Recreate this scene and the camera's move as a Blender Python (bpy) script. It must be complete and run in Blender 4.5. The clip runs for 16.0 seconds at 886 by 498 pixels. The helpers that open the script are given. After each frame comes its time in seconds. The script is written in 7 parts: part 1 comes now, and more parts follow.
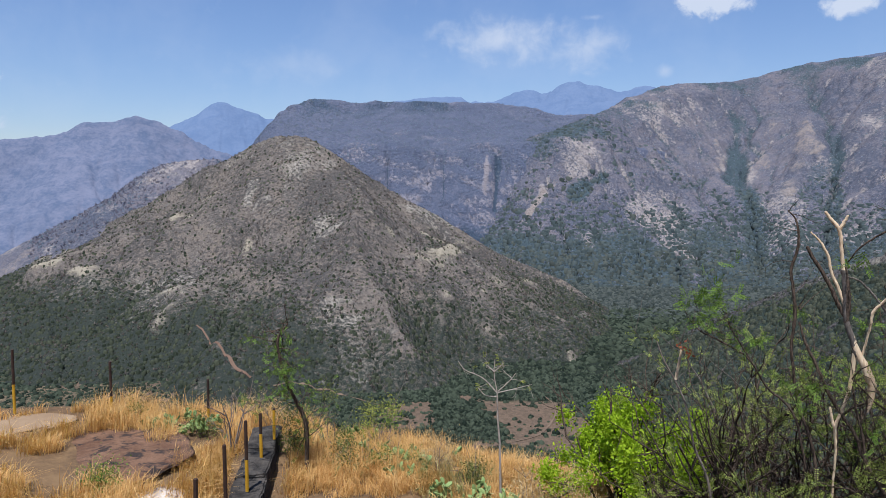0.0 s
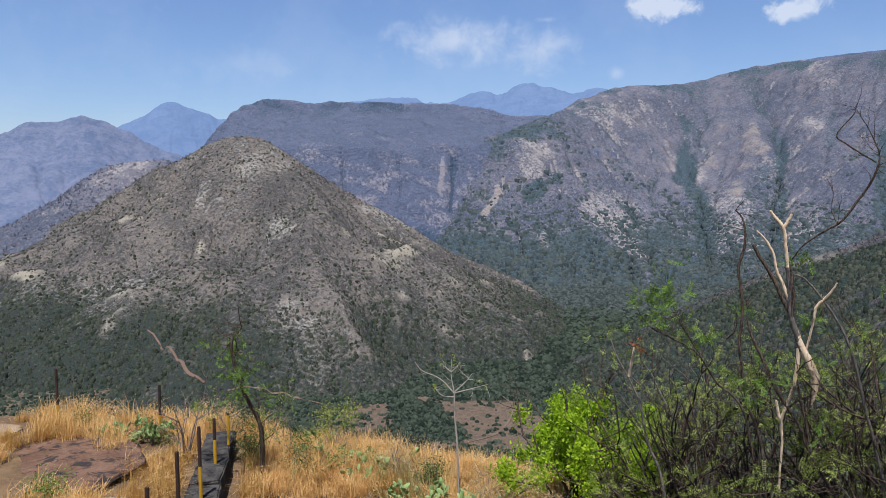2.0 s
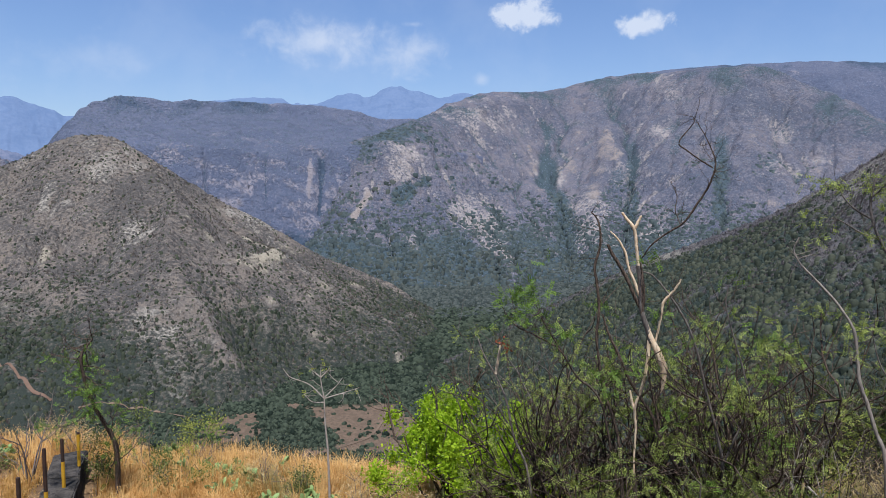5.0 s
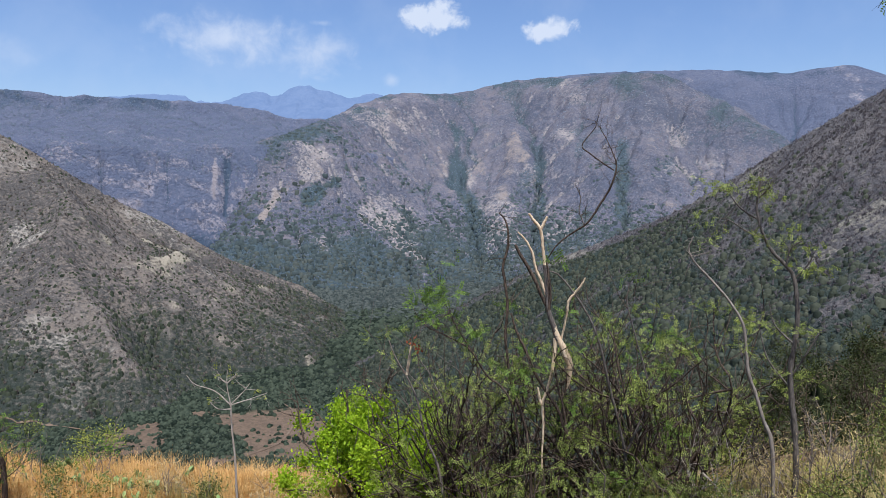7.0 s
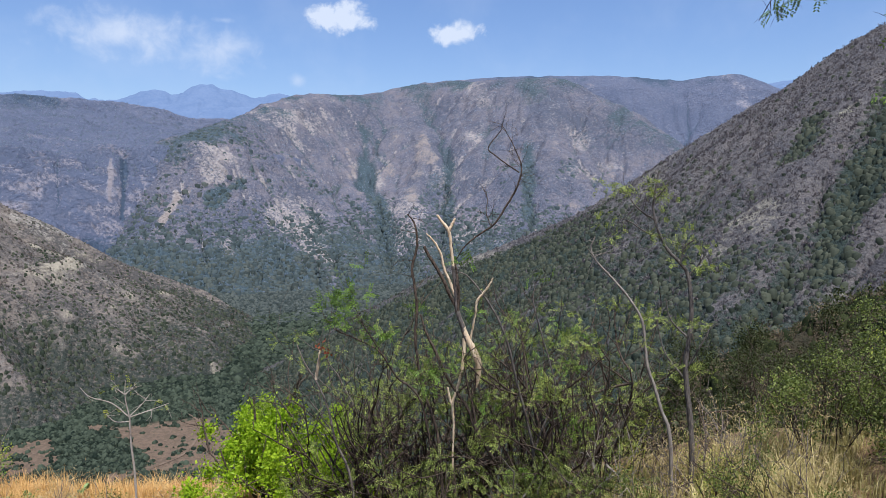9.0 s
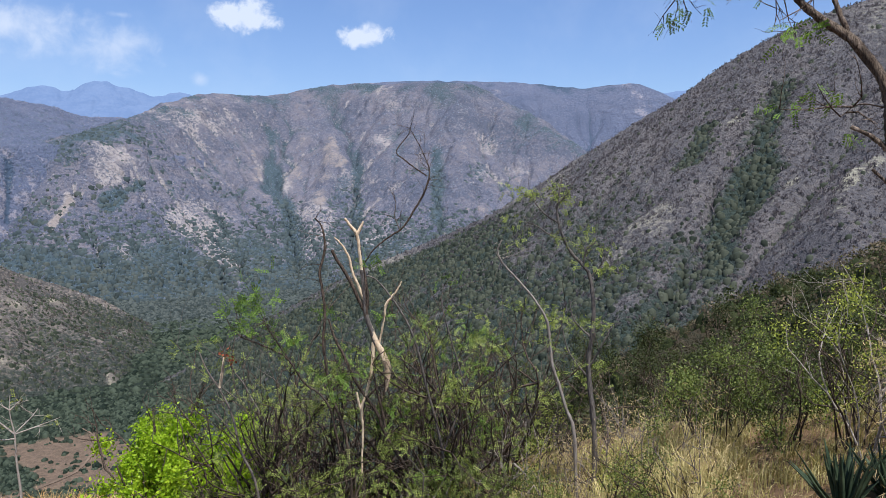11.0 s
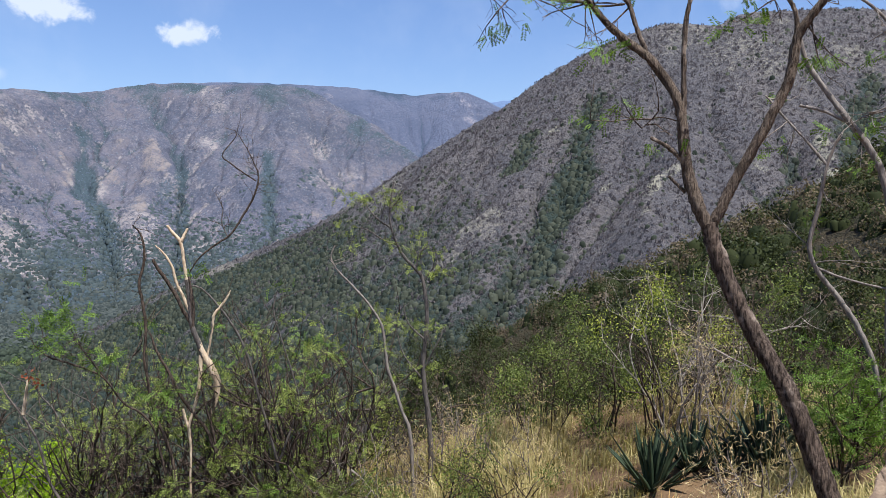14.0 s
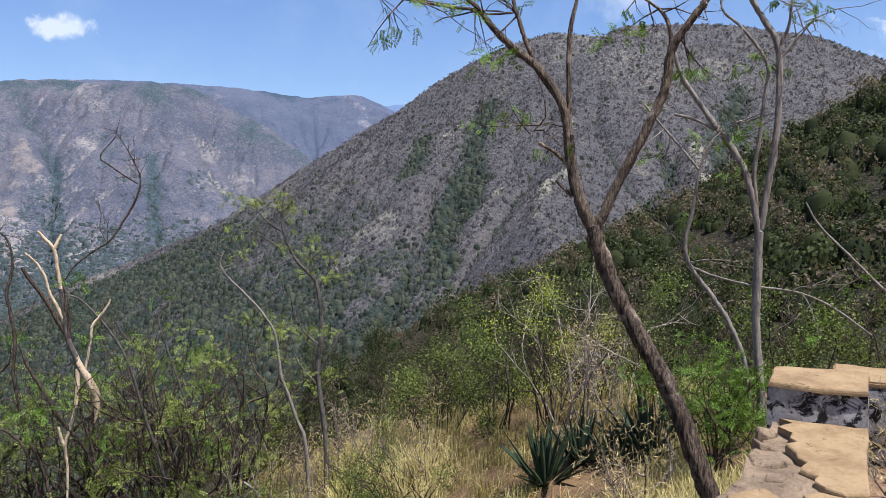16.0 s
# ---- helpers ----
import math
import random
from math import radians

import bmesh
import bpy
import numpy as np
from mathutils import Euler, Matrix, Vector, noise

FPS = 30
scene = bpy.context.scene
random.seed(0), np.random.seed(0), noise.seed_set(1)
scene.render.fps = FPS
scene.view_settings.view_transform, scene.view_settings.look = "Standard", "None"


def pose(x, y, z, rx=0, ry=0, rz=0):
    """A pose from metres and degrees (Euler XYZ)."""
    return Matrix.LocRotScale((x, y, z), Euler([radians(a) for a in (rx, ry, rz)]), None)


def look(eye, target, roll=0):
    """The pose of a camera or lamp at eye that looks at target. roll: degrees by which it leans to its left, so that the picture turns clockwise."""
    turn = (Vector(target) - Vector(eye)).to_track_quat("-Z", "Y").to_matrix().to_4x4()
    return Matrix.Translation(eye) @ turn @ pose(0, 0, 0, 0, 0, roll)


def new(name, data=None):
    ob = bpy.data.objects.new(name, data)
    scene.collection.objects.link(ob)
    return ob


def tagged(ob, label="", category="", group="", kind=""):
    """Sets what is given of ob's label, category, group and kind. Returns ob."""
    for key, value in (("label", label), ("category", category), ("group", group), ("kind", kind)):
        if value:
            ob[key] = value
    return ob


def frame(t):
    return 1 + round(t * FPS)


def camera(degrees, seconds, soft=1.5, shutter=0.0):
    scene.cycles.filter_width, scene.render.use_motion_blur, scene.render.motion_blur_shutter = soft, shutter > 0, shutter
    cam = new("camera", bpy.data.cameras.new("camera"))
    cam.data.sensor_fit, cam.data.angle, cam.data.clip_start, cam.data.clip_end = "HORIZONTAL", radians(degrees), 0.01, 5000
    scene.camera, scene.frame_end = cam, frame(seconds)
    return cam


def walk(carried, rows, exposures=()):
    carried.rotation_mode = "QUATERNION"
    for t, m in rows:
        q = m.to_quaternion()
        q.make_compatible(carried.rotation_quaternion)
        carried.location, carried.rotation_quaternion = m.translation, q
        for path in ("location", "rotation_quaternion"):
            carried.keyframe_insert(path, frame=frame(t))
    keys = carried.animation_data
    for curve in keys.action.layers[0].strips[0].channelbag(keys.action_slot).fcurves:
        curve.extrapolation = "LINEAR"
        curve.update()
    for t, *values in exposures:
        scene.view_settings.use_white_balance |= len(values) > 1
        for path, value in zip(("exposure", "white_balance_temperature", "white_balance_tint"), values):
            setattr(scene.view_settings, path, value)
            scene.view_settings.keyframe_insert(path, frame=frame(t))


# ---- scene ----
EYE = 1.6      # height of the lens over the road
ARM = 0.09     # the lens swings round the body at this reach
# seconds, pan to the right, tilt, roll (degrees)
PAN = [
    (0.0, 0.0, -4.59, 0.01), (0.5, 0.58, -4.57, -0.07), (1.0, 1.3, -4.55, -0.06), (1.5, 2.25, -4.54, -0.12),
    (2.0, 3.48, -4.53, -0.17), (2.5, 4.99, -4.51, -0.15), (3.0, 6.7, -4.51, -0.16), (3.5, 8.53, -4.5, -0.08),
    (4.0, 10.38, -4.49, -0.04), (6.3, 18.32, -4.26, -0.07), (6.5, 19.07, -4.29, -0.03), (7.0, 20.91, -4.26, 0.02),
    (7.5, 22.72, -4.22, -0.02), (8.0, 24.54, -4.19, -0.05), (8.5, 26.29, -4.18, -0.1), (9.0, 28.09, -4.12, -0.09),
    (9.2, 28.77, -4.06, 0.01), (11.3, 36.52, -3.8, 0.05), (11.5, 37.36, -3.76, 0.02), (12.0, 39.4, -3.68, -0.0),
    (12.5, 41.55, -3.62, -0.02), (13.0, 43.77, -3.56, -0.0), (13.5, 46.05, -3.49, -0.02), (14.0, 48.37, -3.44, -0.13),
    (14.5, 50.62, -3.37, -0.1), (15.0, 52.76, -3.33, -0.23), (15.5, 54.77, -3.27, -0.28), (16.0, 56.66, -3.18, -0.26),
]


def held(pan, tilt, roll):
    a, e = radians(pan), radians(tilt)
    eye = Vector((ARM * math.sin(a), ARM * math.cos(a), EYE))
    return look(eye, eye + Vector((math.sin(a) * math.cos(e), math.cos(a) * math.cos(e), math.sin(e))), roll)


cam = camera(63.2, 16.0, soft=0.75)
walk(cam, [(t, held(*row)) for t, *row in PAN], exposures=[(0.0, 0.66, 5850, 10), (7.0, 0.78, 5850, 10), (16.0, 1.0, 5900, 10)])

# ---------------------------------------------------------------- light
SUN_AZ, SUN_EL = -168.0, 68.0      # the sun stands high, behind the camera at first
SKY_STRENGTH = 0.063
SUN_STRENGTH = 5.0


def way(az, el):
    a, e = radians(az), radians(el)
    return Vector((math.sin(a) * math.cos(e), math.cos(a) * math.cos(e), math.sin(e)))


def spot(az, el, d):
    """A place seen from the lens at this bearing and height angle (degrees), d metres off along the ground."""
    a = radians(az)
    return np.array((math.sin(a) * d, math.cos(a) * d, EYE + d * math.tan(radians(el))))


class Nodes:
    """Small helper for node trees."""

    def __init__(self, tree):
        self.tree = tree
        tree.nodes.clear()

    def add(self, kind, **sets):
        n = self.tree.nodes.new("ShaderNode" + kind)
        for k, v in sets.items():
            if k in n.inputs:
                n.inputs[k].default_value = v
        return n

    def join(self, a, b):
        self.tree.links.new(a, b)

    def noise(self, co, scale, detail=4.0, rough=0.6, distort=0.0):
        n = self.tree.nodes.new("ShaderNodeTexNoise")
        n.inputs["Scale"].default_value, n.inputs["Detail"].default_value = scale, detail
        n.inputs["Roughness"].default_value, n.inputs["Distortion"].default_value = rough, distort
        self.join(co, n.inputs["Vector"])
        return n.outputs["Fac"]

    def ramp(self, fac, a, b, lo=0.0, hi=1.0):
        n = self.tree.nodes.new("ShaderNodeMapRange")
        n.interpolation_type = "SMOOTHSTEP"
        n.inputs["From Min"].default_value, n.inputs["From Max"].default_value = a, b
        n.inputs["To Min"].default_value, n.inputs["To Max"].default_value = lo, hi
        self.join(fac, n.inputs["Value"])
        return n.outputs["Result"]

    def math(self, op, a, b):
        n = self.tree.nodes.new("ShaderNodeMath")
        n.operation = op
        for i, v in ((0, a), (1, b)):
            if isinstance(v, (int, float)):
                n.inputs[i].default_value = v
            else:
                self.join(v, n.inputs[i])
        return n.outputs[0]

    def mix(self, fac, a, b, blend="MIX"):
        n = self.tree.nodes.new("ShaderNodeMix")
        n.data_type, n.blend_type = "RGBA", blend
        for sock, v in ((n.inputs[0], fac), (n.inputs[6], a), (n.inputs[7], b)):
            if isinstance(v, (int, float)):
                sock.default_value = v
            elif isinstance(v, tuple):
                sock.default_value = (*v, 1.0)
            else:
                self.join(v, sock)
        return n.outputs[2]


world = bpy.data.worlds.new("sky")
scene.world = world
world.use_nodes = True
W = Nodes(world.node_tree)
sky = W.add("TexSky")
sky.sky_type, sky.sun_disc = "NISHITA", False
sky.sun_elevation, sky.sun_rotation = radians(SUN_EL), radians(SUN_AZ)
sky.altitude, sky.air_density, sky.dust_density, sky.ozone_density = 600, 1.3, 0.25, 3.0
gen = W.add("TexCoord")
# clouds: bearing, height, width and height of each (degrees), density
CLOUDS = [(4.5, 11.6, 7.0, 2.6, 0.72), (11.0, 10.8, 4.2, 2.4, 0.6), (-12.0, 9.5, 7.0, 1.8, 0.22),
          (20.2, 13.6, 2.7, 1.5, 1.1), (29.0, 12.5, 2.8, 1.15, 1.0), (16.9, 8.9, 1.0, 0.8, 0.45),
          (71.0, 15.6, 4.0, 2.4, 0.6), (11.5, 13.0, 1.2, 0.35, 0.35)]
fine = W.noise(gen.outputs["Generated"], 34.0, 7.0, 0.58, 0.3)
broad = W.noise(gen.outputs["Generated"], 9.0, 4.0, 0.6, 0.2)
cover = None
for az, el, w, h, dense in CLOUDS:
    c = way(az, el)
    frame_of = Matrix((Vector((math.cos(radians(az)), -math.sin(radians(az)), 0)), way(az, el + 90), c))
    parts = []
    for axis, size in ((0, w), (1, h)):
        dot = W.add("VectorMath")
        dot.operation = "DOT_PRODUCT"
        W.join(gen.outputs["Generated"], dot.inputs[0])
        dot.inputs[1].default_value = frame_of[axis]
        q = W.math("DIVIDE", dot.outputs["Value"], math.sin(radians(size)))
        parts.append(W.math("MULTIPLY", q, q))
    front = W.add("VectorMath")
    front.operation = "DOT_PRODUCT"
    W.join(gen.outputs["Generated"], front.inputs[0])
    front.inputs[1].default_value = c
    ball = W.math("SUBTRACT", 1.0, W.math("SQRT", W.math("ADD", *parts), 0))
    ball = W.math("MULTIPLY", ball, W.ramp(front.outputs["Value"], 0.5, 0.8))
    puff = W.math("ADD", ball, W.math("MULTIPLY", W.math("SUBTRACT", fine, 0.55), 1.9 if dense > 0.9 else 1.5))
    edge = W.ramp(puff, 0.05, 0.55 if dense > 0.9 else 1.1, 0.0, dense)
    cover = edge if cover is None else W.math("MAXIMUM", cover, edge)
thin = W.ramp(broad, 0.4, 0.75, 0.0, 0.10)
cover = W.math("MINIMUM", W.math("ADD", cover, thin), 0.97)
CLOUD_WHITE = (6.7, 7.1, 7.9)
tint = W.mix(1.0, sky.outputs["Color"], (0.97, 0.965, 1.12), "MULTIPLY")
bg = W.add("Background")
W.join(W.mix(cover, tint, CLOUD_WHITE), bg.inputs["Color"])
bg.inputs["Strength"].default_value = SKY_STRENGTH
W.join(bg.outputs[0], W.add("OutputWorld").inputs["Surface"])

lamp = bpy.data.lights.new("sun", "SUN")
lamp.energy, lamp.angle, lamp.color = SUN_STRENGTH, radians(0.53), (1.0, 0.955, 0.89)
new("sun", lamp).matrix_world = look(way(SUN_AZ, SUN_EL) * 100, (0, 0, 0))

# ---------------------------------------------------------------- shaping tools
def lattice(x, y, seed):
    """Smooth value noise in the plane, 0 to 1."""
    xi, yi = np.floor(x).astype(np.int64), np.floor(y).astype(np.int64)
    fx, fy = x - xi, y - yi
    fx, fy = fx * fx * (3 - 2 * fx), fy * fy * (3 - 2 * fy)

    def dice(i, j):
        h = (i * 374761393 + j * 668265263 + seed * 974711) & 0xFFFFFFFF
        h = ((h ^ (h >> 13)) * 1274126177) & 0xFFFFFFFF
        return ((h ^ (h >> 16)) & 0xFFFF) / 65535.0

    a = dice(xi, yi) * (1 - fx) + dice(xi + 1, yi) * fx
    b = dice(xi, yi + 1) * (1 - fx) + dice(xi + 1, yi + 1) * fx
    return a * (1 - fy) + b * fy


def fbm(x, y, seed, octaves=4, gain=0.5):
    """Layered noise, about -1 to 1."""
    out, amp, total = 0.0, 1.0, 0.0
    for k in range(octaves):
        out = out + amp * (2 * lattice(x * 2.03 ** k + 17.3 * k, y * 2.03 ** k - 9.1 * k, seed + k) - 1)
        total, amp = total + amp, amp * gain
    return out / total


def ease(v, a, b):
    q = np.clip((v - a) / (b - a), 0, 1)
    return q * q * (3 - 2 * q)


def build_mesh(name, verts, faces, material, smooth=True, cover=None):
    """A mesh from arrays; all faces have the same number of corners."""
    verts, faces = np.asarray(verts, np.float32), np.asarray(faces, np.int32)
    me = bpy.data.meshes.new(name)
    n, k = faces.shape
    me.vertices.add(len(verts))
    me.vertices.foreach_set("co", verts.ravel())
    me.loops.add(n * k)
    me.loops.foreach_set("vertex_index", faces.ravel())
    me.polygons.add(n)
    me.polygons.foreach_set("loop_start", np.arange(0, n * k, k, dtype=np.int32))
    me.polygons.foreach_set("use_smooth", np.full(n, smooth))
    if cover is not None:
        layer = me.attributes.new("cover", "FLOAT_COLOR", "POINT")
        layer.data.foreach_set("color", np.asarray(cover, np.float32).ravel())
    me.update(calc_edges=True)
    me.materials.append(material)
    return me


def thing(name, label, category, place=(0, 0, 0), group="", kind=""):
    ob = new(name)
    ob.empty_display_size = 0.2
    ob.location = place
    return tagged(ob, label, category, group, kind)


def child(name, me, parent, label=""):
    """Links a mesh given in world metres as a part of its thing."""
    ob = new(name, me)
    ob.parent = parent
    ob.matrix_parent_inverse = Matrix.Translation(-parent.location)
    return tagged(ob, label)


class Geo:
    """Collects tubes and leaves as triangles and quads (all stored as quads or as triangles)."""

    def __init__(self):
        self.v, self.f, self.n = [], [], 0

    def put(self, v, f):
        self.v.append(np.asarray(v, float))
        self.f.append(np.asarray(f, np.int64) + self.n)
        self.n += len(v)

    def tube(self, path, radii, sides=6, rng=None, knob=0.0):
        path = np.asarray(path, float)
        k = len(path)
        radii = np.broadcast_to(np.asarray(radii, float), (k,))
        tan = np.gradient(path, axis=0)
        tan /= np.linalg.norm(tan, axis=1, keepdims=True) + 1e-9
        ref = np.array((0.31, 0.95, 0.05)) if abs(tan[0][2]) > 0.8 else np.array((0, 0, 1.0))
        u = np.cross(tan, ref)
        u /= np.linalg.norm(u, axis=1, keepdims=True) + 1e-9
        w = np.cross(tan, u)
        a = np.linspace(0, 2 * np.pi, sides, endpoint=False)
        rr = radii[:, None] * np.ones(sides)
        if rng is not None and knob:
            rr = rr * (1 + knob * rng.uniform(-1, 1, (k, sides)))
        ring = path[:, None] + rr[..., None] * (np.cos(a)[None, :, None] * u[:, None] + np.sin(a)[None, :, None] * w[:, None])
        i = np.arange(k - 1)[:, None] * sides
        j = np.arange(sides)[None]
        j2 = (j + 1) % sides
        q = np.stack([i + j, i + j2, i + sides + j2, i + sides + j], -1).reshape(-1, 4)
        self.put(ring.reshape(-1, 3), q)
        tip = np.concatenate([ring[-1], [path[-1] + tan[-1] * radii[-1] * 0.4]])
        self.put(tip, [(s, (s + 1) % sides, sides, sides) for s in range(sides)])

    def blades(self, base, along, side, length, width):
        """Flat leaflets, diamond shaped: arrays of base points and directions."""
        m = len(base)
        length, width = np.broadcast_to(length, (m,))[:, None], np.broadcast_to(width, (m,))[:, None]
        p = np.stack([base, base + along * length * 0.5 + side * width * 0.5, base + along * length,
                      base + along * length * 0.5 - side * width * 0.5], 1)
        self.put(p.reshape(-1, 3), np.arange(4 * m).reshape(m, 4))

    def mesh(self, name, material, smooth=True):
        v, f = np.concatenate(self.v), np.concatenate(self.f)
        tri = f[:, 2] == f[:, 3]
        if tri.any():
            return mixed_mesh(name, v, f, tri, material, smooth)
        return build_mesh(name, v, f, material, smooth)


def mixed_mesh(name, v, f, tri, material, smooth):
    quads, tris = f[~tri], f[tri][:, :3]
    me = bpy.data.meshes.new(name)
    me.vertices.add(len(v))
    me.vertices.foreach_set("co", v.astype(np.float32).ravel())
    me.loops.add(quads.size + tris.size)
    me.loops.foreach_set("vertex_index", np.concatenate([quads.ravel(), tris.ravel()]).astype(np.int32))
    me.polygons.add(len(quads) + len(tris))
    starts = np.concatenate([np.arange(len(quads)) * 4, quads.size + np.arange(len(tris)) * 3])
    me.polygons.foreach_set("loop_start", starts.astype(np.int32))
    me.polygons.foreach_set("use_smooth", np.full(len(starts), smooth))
    me.update(calc_edges=True)
    me.materials.append(material)
    return me


def unit(v):
    return v / (np.linalg.norm(v, axis=-1, keepdims=True) + 1e-9)


def randdir(rng, n):
    return unit(rng.normal(size=(n, 3)))

# ---------------------------------------------------------------- materials
def dull(*colours):
    """Scales every tone by 0.66, balanced against the raised exposure."""
    return [tuple(v * 0.66 for v in c) if c else None for c in colours]


def material(name):
    m = bpy.data.materials.new(name)
    m.use_nodes = True
    t = Nodes(m.node_tree)
    out = t.add("OutputMaterial")
    return m, t, out


def coords(t, world_space=False):
    if world_space:
        return t.add("NewGeometry").outputs["Position"]
    return t.add("TexCoord").outputs["Object"]


def bumped(t, height, strength, distance):
    b = t.add("Bump")
    b.inputs["Strength"].default_value, b.inputs["Distance"].default_value = strength, distance
    t.join(height, b.inputs["Height"])
    return b.outputs["Normal"]


def hill_material(name, soil, soil2, rock, wood, green, grain=1.0, scrub=0.5, glossy=0.25, streak=0.0, grass=(0.30, 0.255, 0.165)):
    """Dry hillside: soil and dead grass, bare rock, leafless scrub and green gullies. cover: r green, g rock, b bare earth, alpha dry grass."""
    soil, soil2, rock, wood, green = dull(soil, soil2, rock, wood, green)
    m, t, out = material(name)
    p = coords(t, True)
    a = t.tree.nodes.new("ShaderNodeAttribute")
    a.attribute_name = "cover"
    sep = t.add("SeparateColor")
    t.join(a.outputs["Color"], sep.inputs["Color"])
    big = t.noise(p, 0.006 / grain, 5, 0.6)
    mid = t.noise(p, 0.03 / grain, 6, 0.68, 0.4)
    fine = t.noise(p, 0.14 / grain, 5, 0.7)
    spots = t.tree.nodes.new("ShaderNodeTexVoronoi")
    spots.inputs["Scale"].default_value = 0.085 / grain
    t.join(p, spots.inputs["Vector"])
    col = t.mix(t.ramp(mid, 0.35, 0.65), soil, soil2)
    col = t.mix(t.ramp(t.math("ADD", sep.outputs["Green"], t.math("MULTIPLY", t.math("SUBTRACT", mid, 0.5), 1.6)), 0.35, 0.75), col, rock)
    if streak:
        mp = t.add("Mapping")
        mp.inputs["Scale"].default_value = (0.05, 0.05, 0.004)
        t.join(p, mp.inputs["Vector"])
        st = t.noise(mp.outputs["Vector"], 1.0, 5, 0.65)
        col = t.mix(t.math("MULTIPLY", t.ramp(st, 0.5, 0.66, 0, streak), sep.outputs["Green"]), col, (0.05, 0.05, 0.065))
    specks = t.noise(p, 0.23 / grain, 3, 0.6)
    col = t.mix(t.math("MULTIPLY", t.ramp(specks, 0.56, 0.66, 0, 0.75), t.ramp(mid, 0.4, 0.6, 0.25, 1.0)), col, rock)
    wooded = t.ramp(t.math("ADD", t.math("MULTIPLY", fine, 0.7), t.math("MULTIPLY", big, 0.5)), 0.68 - scrub * 0.25, 0.80 - scrub * 0.25, 0, 0.9)
    col = t.mix(wooded, col, wood)
    dots = t.ramp(spots.outputs["Distance"], 0.28, 0.5, 1.0, 0.0)
    dots = t.math("MULTIPLY", dots, t.ramp(mid, 0.42, 0.58, 0.15, 0.85))
    col = t.mix(t.math("MULTIPLY", dots, scrub), col, wood)
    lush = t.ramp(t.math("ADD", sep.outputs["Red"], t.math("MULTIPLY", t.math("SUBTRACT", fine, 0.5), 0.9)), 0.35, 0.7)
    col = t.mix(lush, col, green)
    sunny = t.ramp(t.math("ADD", a.outputs["Alpha"], t.math("MULTIPLY", t.math("SUBTRACT", t.math("ADD", mid, fine), 1.0), 1.3)), 0.35, 0.8, 0, 0.9)
    col = t.mix(sunny, col, dull(grass)[0])
    col = t.mix(t.ramp(sep.outputs["Blue"], 0.3, 0.7), col, t.mix(t.ramp(fine, 0.4, 0.6), (0.160, 0.112, 0.078), (0.115, 0.083, 0.058)))
    b = t.add("BsdfPrincipled", Roughness=0.85)
    b.inputs["Specular IOR Level"].default_value = glossy * 0.5
    t.join(col, b.inputs["Base Color"])
    h = t.math("ADD", t.math("MULTIPLY", mid, 1.0), t.math("MULTIPLY", fine, 0.8))
    t.join(bumped(t, h, 0.9, 13.0 * grain), b.inputs["Normal"])
    t.join(b.outputs[0], out.inputs["Surface"])
    return m


def leaf_material(name, a, b_col, glow=0.4, rough=0.55, gloss=0.3, shine=(1.5, 1.6, 0.5)):
    """Foliage with light passing through; colour varies leaf by leaf and clump by clump."""
    a, b_col = dull(a, b_col)
    m, t, out = material(name)
    g = t.add("NewGeometry")
    clump = t.noise(g.outputs["Position"], 0.9, 3, 0.6)
    f = t.math("ADD", t.math("MULTIPLY", g.outputs["Random Per Island"], 0.6), t.math("MULTIPLY", clump, 0.4))
    col = t.mix(t.ramp(f, 0.1, 0.9), a, b_col)
    b = t.add("BsdfPrincipled", Roughness=rough)
    b.inputs["Specular IOR Level"].default_value = gloss * 0.35
    t.join(col, b.inputs["Base Color"])
    tr = t.add("BsdfTranslucent")
    t.join(t.mix(0.5, col, t.mix(1.0, col, shine, "MULTIPLY")), tr.inputs["Color"])
    mx = t.add("MixShader")
    mx.inputs[0].default_value = glow
    t.join(b.outputs[0], mx.inputs[1])
    t.join(tr.outputs[0], mx.inputs[2])
    t.join(mx.outputs[0], out.inputs["Surface"])
    return m


def wood_material(name, a, b_col, scale=1.0, rough=0.85, bump=0.5, c_col=None):
    """Bark or weathered timber with long grain along z."""
    a, b_col, c_col = dull(a, b_col, c_col)
    m, t, out = material(name)
    p = coords(t, True)
    mp = t.add("Mapping")
    mp.inputs["Scale"].default_value = (9 * scale, 9 * scale, 1.6 * scale)
    t.join(p, mp.inputs["Vector"])
    grain = t.noise(mp.outputs["Vector"], 4.0, 6, 0.7, 0.6)
    patch = t.noise(p, 3.0 * scale, 4, 0.6)
    col = t.mix(t.ramp(grain, 0.35, 0.65), a, b_col)
    if c_col:
        col = t.mix(t.ramp(patch, 0.56, 0.66), col, c_col)
    weather = t.noise(mp.outputs["Vector"], 0.55, 4, 0.65, 0.8)
    col = t.mix(t.ramp(weather, 0.52, 0.64, 0, 0.62), col, a)
    b = t.add("BsdfPrincipled", Roughness=rough)
    b.inputs["Specular IOR Level"].default_value = 0.1
    t.join(col, b.inputs["Base Color"])
    t.join(bumped(t, t.math("ADD", grain, t.math("MULTIPLY", patch, 0.6)), bump, 0.03), b.inputs["Normal"])
    t.join(b.outputs[0], out.inputs["Surface"])
    return m


